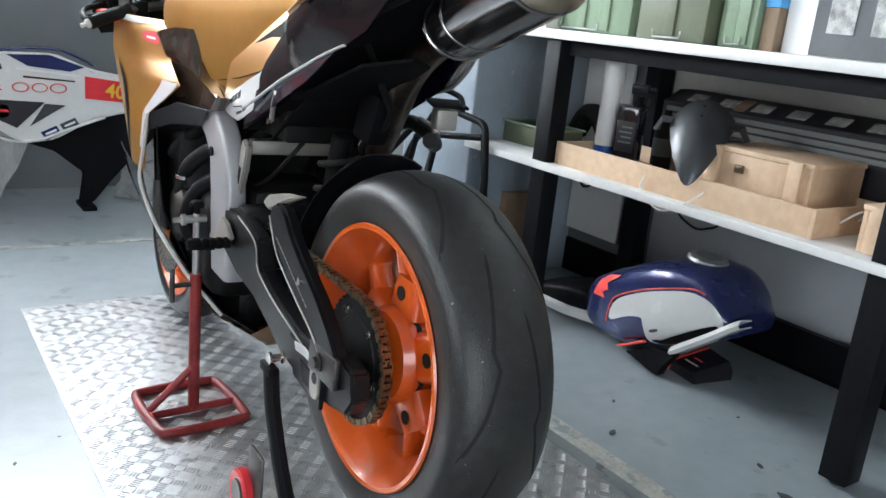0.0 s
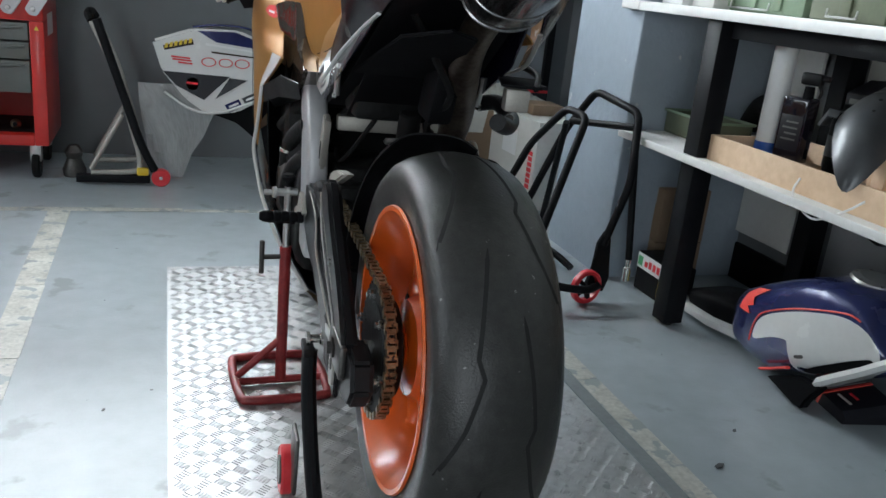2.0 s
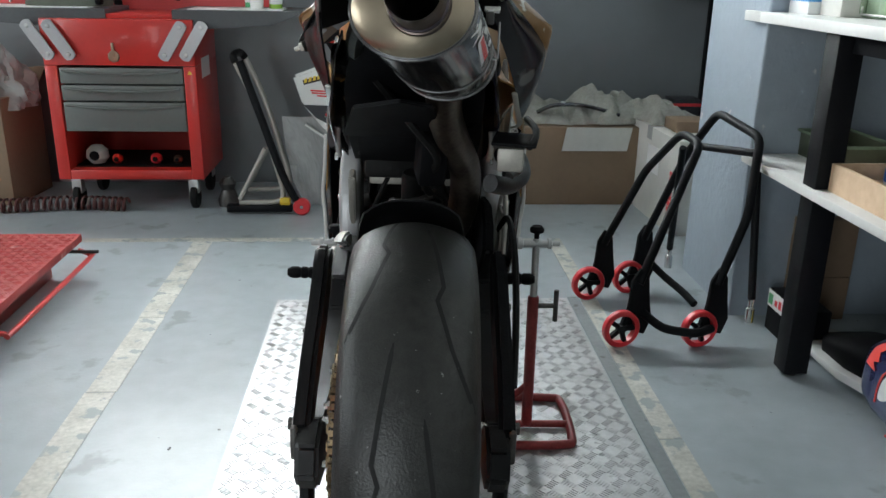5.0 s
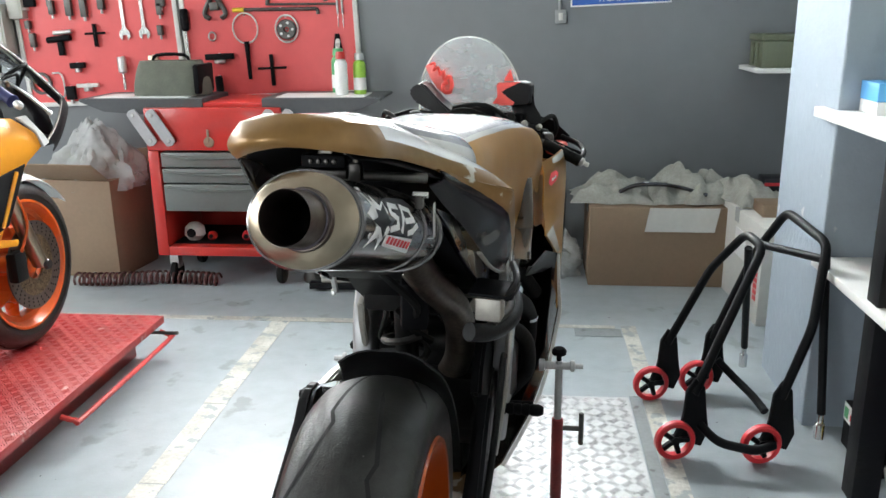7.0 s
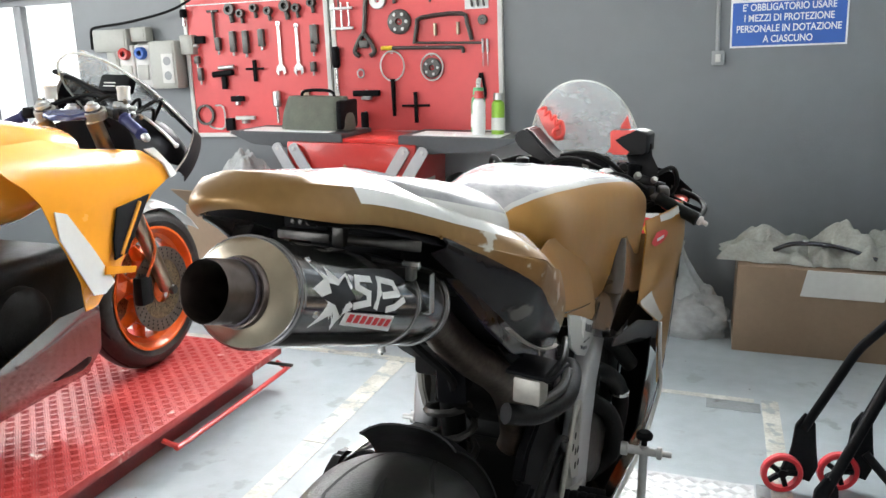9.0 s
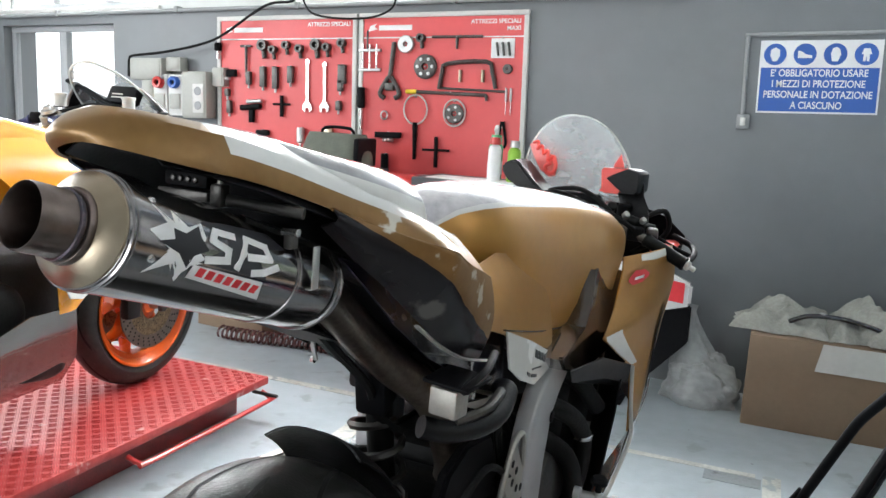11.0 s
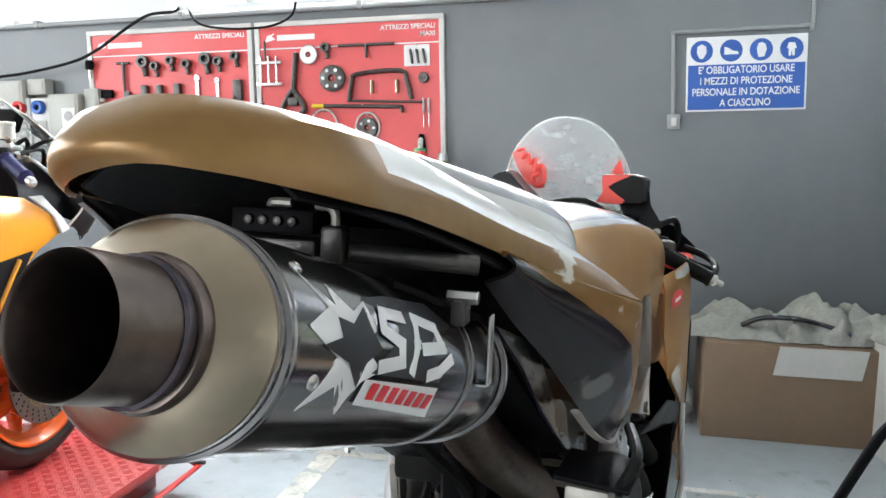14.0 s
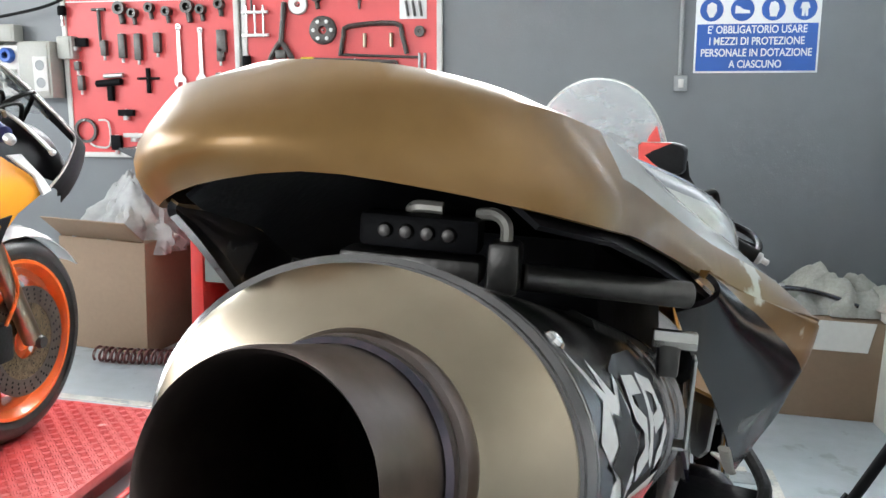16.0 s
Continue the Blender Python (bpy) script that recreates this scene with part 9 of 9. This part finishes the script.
    part("sponsor_box", on_panel([(u, z), (u + 0.062, z + 0.030), (u + 0.082, z - 0.004), (u + 0.022, z - 0.034)], -0.001, 0.002), M["navy"] if k == 0 else M["mud"], wf)
    part("sponsor_bar", on_panel([(u + 0.018, z - 0.004), (u + 0.060, z + 0.016), (u + 0.064, z + 0.008), (u + 0.022, z - 0.012)], -0.0022, 0.002), M["white"], wf)
part("round_sticker", lathe([(0, 0.002), (0.028, 0.002), (0.028, 0)], Matrix.Translation((-0.30, -0.002, 0.440)) @ pose(0, 0, 0, 90, 0, 0), 20), M["off_white"], wf, "pale round sticker")
part("sticker_bar", on_panel([(-0.325, 0.440), (-0.278, 0.436), (-0.278, 0.446), (-0.325, 0.450)], -0.0045, 0.002), M["print_red"], wf)
part("sticker_tail", on_panel([(-0.322, 0.392), (-0.285, 0.386), (-0.278, 0.414), (-0.312, 0.416)], -0.001, 0.002), M["off_white"], wf)
part("side_recess", on_panel([(-0.20, 0.378), (-0.06, 0.468), (-0.14, 0.474)], -0.001, 0.003), M["mud"], wf)
part("cowl_ridge", tube([(-0.30, 0.02, 0.685), (-0.20, 0.02, 0.700), (-0.06, 0.02, 0.695), (0.06, 0.02, 0.64)], 0.010, 8, flat=0.6), M["navy"], wf)
part("lower_lip", tube([(-0.42, -0.004, 0.40), (-0.30, -0.006, 0.325), (-0.18, -0.006, 0.318), (-0.04, -0.004, 0.37), (0.10, 0.0, 0.42)], 0.011, 8, flat=0.6), M["white_fairing"], wf)
part("undershell", slab([(-0.22, 0.30), (0.06, 0.40), (0.30, 0.46), (0.30, 0.30), (0.14, 0.12), (0.06, 0.02), (0.0, 0.02), (0.02, 0.16), (-0.1, 0.26)], 0.03, Matrix.Translation((0, 0.09, 0)) @ UP_WALL, 0.006), M["black"], wf)
part("foot", box((0.06, 0.16, 0.02), (0.03, 0.06, 0.01), 0.004), M["black"], wf)
fm = thing("plastic_sheet", "milky plastic film hanging below the race fairing", "plastic film", Matrix.Translation((0, 2.745, 0)))
sheet = loft([[(x0 + (x1 - x0) * t / 8, 0.012 * math.sin(t * 1.7 + z * 20), z) for t in range(9)] for x0, x1, z in ((-0.53, -0.15, 0.43), (-0.525, -0.18, 0.35), (-0.515, -0.22, 0.27), (-0.50, -0.25, 0.20), (-0.49, -0.30, 0.12), (-0.44, -0.34, 0.004))], closed=False)
part("sheet", sheet, M["film"], fm)

# ---- lift table and the second motorcycle on it ----
ramp = thing("lift_table", "red painted tread-plate motorcycle lift table", "lift table")
part("deck", span((-2.12, -1.6, 0.120), (-1.16, 1.84, 0.150), 0.004), M["red_ramp"], ramp)
part("skirt", span((-2.08, -1.55, 0.0), (-1.26, 1.78, 0.1195), 0.003), M["red_stand"], ramp)
tread("tread_pattern", -2.11, -1.0, -1.165, 1.83, 0.150, M["red_ramp"], ramp, pitch=0.0295, length=0.031, bars=4, width=0.0034, height=0.0013)
part("side_rail", tube([(-1.165, 1.80, 0.10), (-1.13, 1.80, 0.085), (-1.115, 1.77, 0.08), (-1.115, 1.15, 0.08), (-1.125, 1.10, 0.085), (-1.165, 1.09, 0.10)], 0.009, 8, n=3), M["red"], ramp)
part("end_pin", rod((-1.20, 1.795, 0.095), (-1.09, 1.795, 0.095), 0.007), M["dark_metal"], ramp)

bike2 = thing("motorcycle", "orange and white sports motorcycle standing on the lift table", "motorcycle", pose(-1.535, 1.50, 0.15, 0, 0, 0))
fw = wheel(bike2, Vector((0, 0.03, 0.298)), 0.298, 0.060, 0.222, 0.048, "front_wheel", disc=True)
rw = wheel(bike2, Vector((0, -1.40, 0.315)), 0.315, 0.095, 0.224, 0.08, "rear_wheel")
for s in (-1, 1):
    leg = part("fork_leg", rod((s * 0.098, 0.03, 0.30), (s * 0.098, -0.26, 0.93), 0.026, 0.025, 18), M["brushed"], bike2, "gold-grey fork leg")
    part("caliper", box((0.04, 0.065, 0.105), (s * 0.098, -0.10, 0.33), 0.012), M["engine"], leg)
    part("brake_hose", tube([(s * 0.12, -0.10, 0.38), (s * 0.13, -0.06, 0.48), (s * 0.11, -0.10, 0.62)], 0.005, 6), M["orange"], leg)
    part("axle_cap", lathe([(0, 0.014), (0.016, 0.012), (0.02, 0)], Matrix.Translation((s * 0.12, 0.03, 0.30)) @ (TO_X if s > 0 else TO_X.inverted()), 16), M["dark_metal"], leg)
    rows = []
    for z, x, y0, y1 in ((0.905, 0.235, -0.85, -0.60), (0.87, 0.262, -0.82, -0.50), (0.838, 0.275, -0.80, -0.245), (0.79, 0.282, -0.74, -0.16), (0.745, 0.285, -0.70, -0.105), (0.70, 0.285, -0.68, -0.21), (0.65, 0.284, -0.66, -0.275), (0.60, 0.284, -0.63, -0.315), (0.50, 0.278, -0.58, -0.385), (0.41, 0.265, -0.56, -0.475)):
        rows.append([(s * (x - 0.025 * (t / 7) ** 2.5), y0 + (y1 - y0) * t / 7, z) for t in range(8)])
    part("side_fairing", thick(loft(rows, closed=False), 0.003), M["orange_fairing"], bike2, "glossy orange side fairing")
    side_slab([(-0.66, 0.72), (-0.615, 0.706), (-0.52, 0.575), (-0.455, 0.473), (-0.50, 0.448), (-0.545, 0.455), (-0.60, 0.55), (-0.65, 0.64)], s * 0.287 - 0.002, 0.004, "fairing_flash", M["white_fairing"], bike2, 0.001, "white slash on the fairing")
    side_slab([(-0.415, 0.687), (-0.262, 0.705), (-0.30, 0.655), (-0.385, 0.545), (-0.443, 0.535), (-0.44, 0.60)], s * 0.284 - 0.003, 0.006, "side_vent", M["black"], bike2, 0.001)
    part("vent_bar", rod((s * 0.288, -0.315, 0.69), (s * 0.286, -0.415, 0.545), 0.007), M["orange_fairing"], bike2)
    side_slab([(-0.495, 0.530), (-0.36, 0.498), (-0.37, 0.480), (-0.50, 0.505)], s * 0.292 - 0.003, 0.006, "fairing_fin", M["orange_fairing"], bike2, 0.002)
    side_slab([(-0.25, 0.842), (-0.20, 0.842), (-0.12, 0.775), (-0.095, 0.745), (-0.13, 0.735), (-0.16, 0.785)], s * 0.268 - 0.004, 0.008, "cowl_tip", M["white_fairing"], bike2, 0.002)
    part("clutch_cover", lathe([(0, 0.04), (0.07, 0.04), (0.095, 0.025), (0.10, 0.0), (0.0, 0.0)], Matrix.Translation((s * 0.18, -0.72, 0.42)) @ (TO_X if s > 0 else TO_X.inverted()), 32), M["engine"], bike2)
    part("oil_cap", lathe([(0, 0.02), (0.02, 0.02), (0.022, 0.0), (0.0, 0.0)], Matrix.Translation((s * 0.18, -0.60, 0.34)) @ (TO_X if s > 0 else TO_X.inverted()), 20), M["dark_metal"], bike2)
    rows = []
    for z, x, y0, y1 in ((0.42, 0.262, -0.66, -0.47), (0.34, 0.245, -0.86, -0.45), (0.24, 0.21, -1.02, -0.42), (0.15, 0.15, -1.0, -0.42), (0.10, 0.05, -0.95, -0.45)):
        rows.append([(s * (x - 0.03 * (t / 5) ** 2), y0 + (y1 - y0) * t / 5, z) for t in range(6)])
    part("belly_fairing", thick(loft(rows, closed=False), 0.003), M["bronze"], bike2, "dark lower fairing")
    bar = part("handlebar", rod((s * 0.10, -0.21, 0.955), (s * 0.20, -0.235, 0.932), 0.012), M["dark_metal"], bike2)
    part("grip", lathe([(0, 0), (0.016, 0), (0.021, 0.002), (0.021, 0.006), (0.0165, 0.010), (0.0165, 0.102), (0.020, 0.106), (0.014, 0.110), (0, 0.110)], aim((s * 0.195, -0.234, 0.934), (s * 0.30, -0.28, 0.884)), 16), M["grip_blue"], bar, "dark blue rubber grip")
    part("bar_end", lathe([(0, 0), (0.011, 0), (0.013, 0.008), (0.011, 0.02), (0.006, 0.024), (0, 0.024)], aim((s * 0.297, -0.279, 0.886), (s * 0.33, -0.293, 0.870)), 14), M["alu"], bar)
    part("lever", tube([(s * 0.175, -0.165, 0.948), (s * 0.215, -0.15, 0.925), (s * 0.27, -0.15, 0.885), (s * 0.325, -0.165, 0.848)], 0.0075, 8, flat=0.7), M["alu"], bar, "silver lever")
    part("lever_ball", lathe([(0, -0.009), (0.006, -0.006), (0.009, 0), (0.006, 0.006), (0, 0.009)], Matrix.Translation((s * 0.328, -0.166, 0.846)), 12), M["alu"], bar)
    part("master_cylinder", lathe([(0, 0), (0.012, 0), (0.014, 0.01), (0.014, 0.045), (0.009, 0.05), (0.009, 0.07), (0, 0.07)], aim((s * 0.13, -0.20, 0.972), (s * 0.20, -0.165, 0.955)), 14), M["alu"], bar)
    part("reservoir", lathe([(0, 0), (0.02, 0), (0.02, 0.035), (0.022, 0.036), (0.022, 0.044), (0, 0.046)], Matrix.Translation((s * 0.145, -0.165, 0.985)), 16), M["off_white"], bar, "milky fluid reservoir")
    part("switch_box", box((0.036, 0.04, 0.036), (s * 0.178, -0.228, 0.945), 0.007, rot=(0, 0, s * -15)), M["black"], bar)
    part("clamp", lathe([(0.026, -0.016), (0.034, -0.014), (0.034, 0.014), (0.026, 0.016)], Matrix.Translation((s * 0.098, -0.245, 0.945)) @ pose(0, 0, 0, 22, 0, 0), 20), M["alu_dull"], bar)
    part("fork_cap", lathe([(0, 0.02), (0.012, 0.02), (0.014, 0.012), (0.022, 0.010), (0.024, 0), (0, 0)], Matrix.Translation((s * 0.098, -0.258, 0.965)) @ pose(0, 0, 0, 22, 0, 0), 12), M["alu"], bar)
    for dx, dy, dz, r in ((0.15, -0.20, 0.958, 0.009), (0.165, -0.185, 0.975, 0.007), (0.20, -0.195, 0.938, 0.008), (0.212, -0.175, 0.928, 0.006)):
        part("fitting", lathe([(0, 0.016), (r * 0.7, 0.016), (r, 0.011), (r, 0), (0, 0)], aim((s * dx, dy, dz), (s * (dx + 0.01), dy - 0.02, dz + 0.03)), 10), M["alu"] if r > 0.0075 else M["brushed"], bar)
    part("brake_line", tube([(s * 0.20, -0.16, 0.957), (s * 0.225, -0.10, 0.985), (s * 0.19, -0.04, 0.97), (s * 0.12, -0.02, 0.88)], 0.006, 8), M["rubber"], bar)
# cockpit: clocks, top yoke and cables
part("top_yoke", loft([ring(w, 0.925, zt, y, 0.7, 24) for y, w, zt in ((-0.29, 0.05, 0.945), (-0.27, 0.10, 0.958), (-0.23, 0.125, 0.962), (-0.20, 0.10, 0.955), (-0.18, 0.05, 0.945))]), M["navy"], bike2, "blue-black top yoke")
part("stem_nut", lathe([(0, 0.016), (0.014, 0.016), (0.016, 0.010), (0.022, 0.008), (0.024, 0), (0, 0)], Matrix.Translation((0, -0.235, 0.960)), 12), M["alu"], bike2)
part("fairing_stay", tube([(-0.19, -0.085, 1.072), (-0.10, -0.10, 1.046), (0.02, -0.125, 1.006), (0.11, -0.15, 0.978)], 0.014, 10, flat=0.6), M["black"], bike2, "black fairing stay")
dash = part("instrument_panel", box((0.135, 0.035, 0.062), (0.075, -0.105, 1.032), 0.010, rot=(-24, 0, -8)), M["black"], bike2)
for k in range(2):
    part("lettering_bar", box((0.05, 0.001, 0.004), (0.060, -0.1235 - 0.0042 * k, 1.038 - 0.010 * k), 0.0, rot=(-24, 0, -8)), M["off_white"], dash)
for p in (((-0.14, -0.20, 0.96), (0.0, -0.14, 1.00), (0.15, -0.18, 0.96)), ((0.17, -0.18, 0.96), (0.12, -0.06, 0.98), (0.06, 0.0, 0.88)), ((0.20, -0.22, 0.94), (0.20, -0.10, 0.955), (0.12, -0.02, 0.86)), ((-0.17, -0.18, 0.96), (-0.12, -0.06, 0.98), (-0.06, 0.0, 0.88)), ((0.05, -0.22, 0.965), (0.10, -0.17, 1.0), (0.17, -0.17, 0.965))):
    part("cable", tube(p, 0.006, 8), M["rubber"], bike2)
fm2 = thick(loft([[(0.066 * u, 0.03 + 0.32 * math.cos(a), 0.298 + (0.325 - 0.03 * u * u) * math.sin(a)) for u in (-1, -0.6, 0, 0.6, 1)] for a in [radians(35 + 12 * k) for k in range(10)]], closed=False), 0.003)
part("front_mudguard", fm2, M["white_fairing"], bike2, "white front mudguard")
nose2 = loft([[(w * math.cos(a), y + 0.06 * abs(math.sin(a)) ** 2, zb + (zt - zb) * math.sin(a) ** 0.8) for a in [math.pi * k / 16 for k in range(17)]] for y, w, zb, zt in
              ((-0.20, 0.20, 0.82, 0.93), (-0.08, 0.215, 0.78, 0.94), (0.06, 0.195, 0.74, 0.90), (0.18, 0.13, 0.70, 0.83), (0.24, 0.05, 0.68, 0.78))], closed=False)
for s in (-1, 1):
    rim = [(0.135, -0.115, 1.062), (0.155, -0.10, 1.045), (0.195, -0.082, 1.006), (0.235, -0.049, 0.951), (0.252, 0.0, 0.90), (0.256, 0.03, 0.868), (0.262, -0.005, 0.82), (0.266, -0.05, 0.782), (0.268, -0.10, 0.752)]
    line = smooth_path([(s * x, y, z) for x, y, z in rim], 4)
    cowl = part("front_cowl", thick(loft([[p, p + Vector((-s * 0.004, 0.03, -0.006)), p + Vector((-s * 0.03, 0.09, -0.03)), p + Vector((-s * 0.075, 0.15, -0.06))] for p in line], closed=False), 0.003), M["black"], bike2, "black inside of the front cowl")
    part("cowl_rim", tube(line, 0.0055, 8, n=1, flat=0.6), M["cowl_grey"], cowl, "pale scuffed rim of the cowl")
part("nose_cowl", thick(nose2, 0.003), M["black"], bike2, "dark front cowl")
rows = []
for v in range(9):
    f = v / 8
    wid = 0.172 * math.sqrt(max(0.0, 1 - (f * 0.985) ** 2.6))
    rows.append([((wid * math.sin(math.pi / 2 * u)), 0.10 - 0.27 * f - 0.06 * abs(u) ** 2 * (1 - f * 0.5), 0.93 + 0.212 * f - 0.012 * abs(u) ** 2) for u in [-1 + k / 6 for k in range(13)]])
screen2 = part("windscreen", thick(loft(rows, closed=False), 0.0025), M["screen"], bike2, "clear windscreen")
part("rim", tube([r[0] for r in rows] + [r[-1] for r in rows[::-1]], 0.0035, 6, n=2), M["clear_edge"], screen2, "pale polished screen edge")
t2 = loft([ring(w, zb, zt, y, 0.62, 32, 0.5) for y, w, zb, zt in ((-1.0, 0.05, 0.80, 0.87), (-0.95, 0.11, 0.72, 0.92), (-0.8, 0.16, 0.66, 0.95), (-0.62, 0.21, 0.66, 0.96), (-0.46, 0.22, 0.70, 0.93), (-0.38, 0.15, 0.76, 0.88))])
part("tank", t2, M["orange_fairing"], bike2)
e2 = [(x, y + 1.50 - 2.90, z - 0.19) for x, y, z in EDGE_HALF]
c2 = [(x, y + 1.50 - 2.90, z - 0.19) for x, y, z in CREST_HALF]
s2 = [(0.0001, y + 1.50 - 2.90, z - 0.19) for y, z in zip(SPINE_Y, SPINE_Z)]
part("tail_unit", thick(loft([[e, e.lerp(c, 0.5), c, c.lerp(p, 0.5), p] for e, c, p in zip(smooth_path(whole(e2), 3), smooth_path(whole(c2), 3), smooth_path(whole(s2), 3))], closed=False), 0.003), M["gold"], bike2, "gold race tail")
part("engine", box((0.36, 0.5, 0.4), (0, -0.68, 0.38), 0.05, seg=3), M["engine"], bike2)
part("seat", loft([ring(w, zt - 0.06, zt, y, 0.7, 20) for y, w, zt in ((-1.25, 0.10, 0.86), (-1.1, 0.12, 0.83), (-0.97, 0.09, 0.83))]), M["black"], bike2)
part("swingarm", box((0.30, 0.55, 0.09), (0, -1.15, 0.34), 0.02), M["engine"], bike2)
part("silencer", lathe([(0, 0), (0.03, 0), (0.055, 0.08), (0.055, 0.34), (0.03, 0.38), (0, 0.38)], aim((0.02, -1.63, 0.86), (0.05, -1.25, 0.76)), 28), M["can"], bike2)
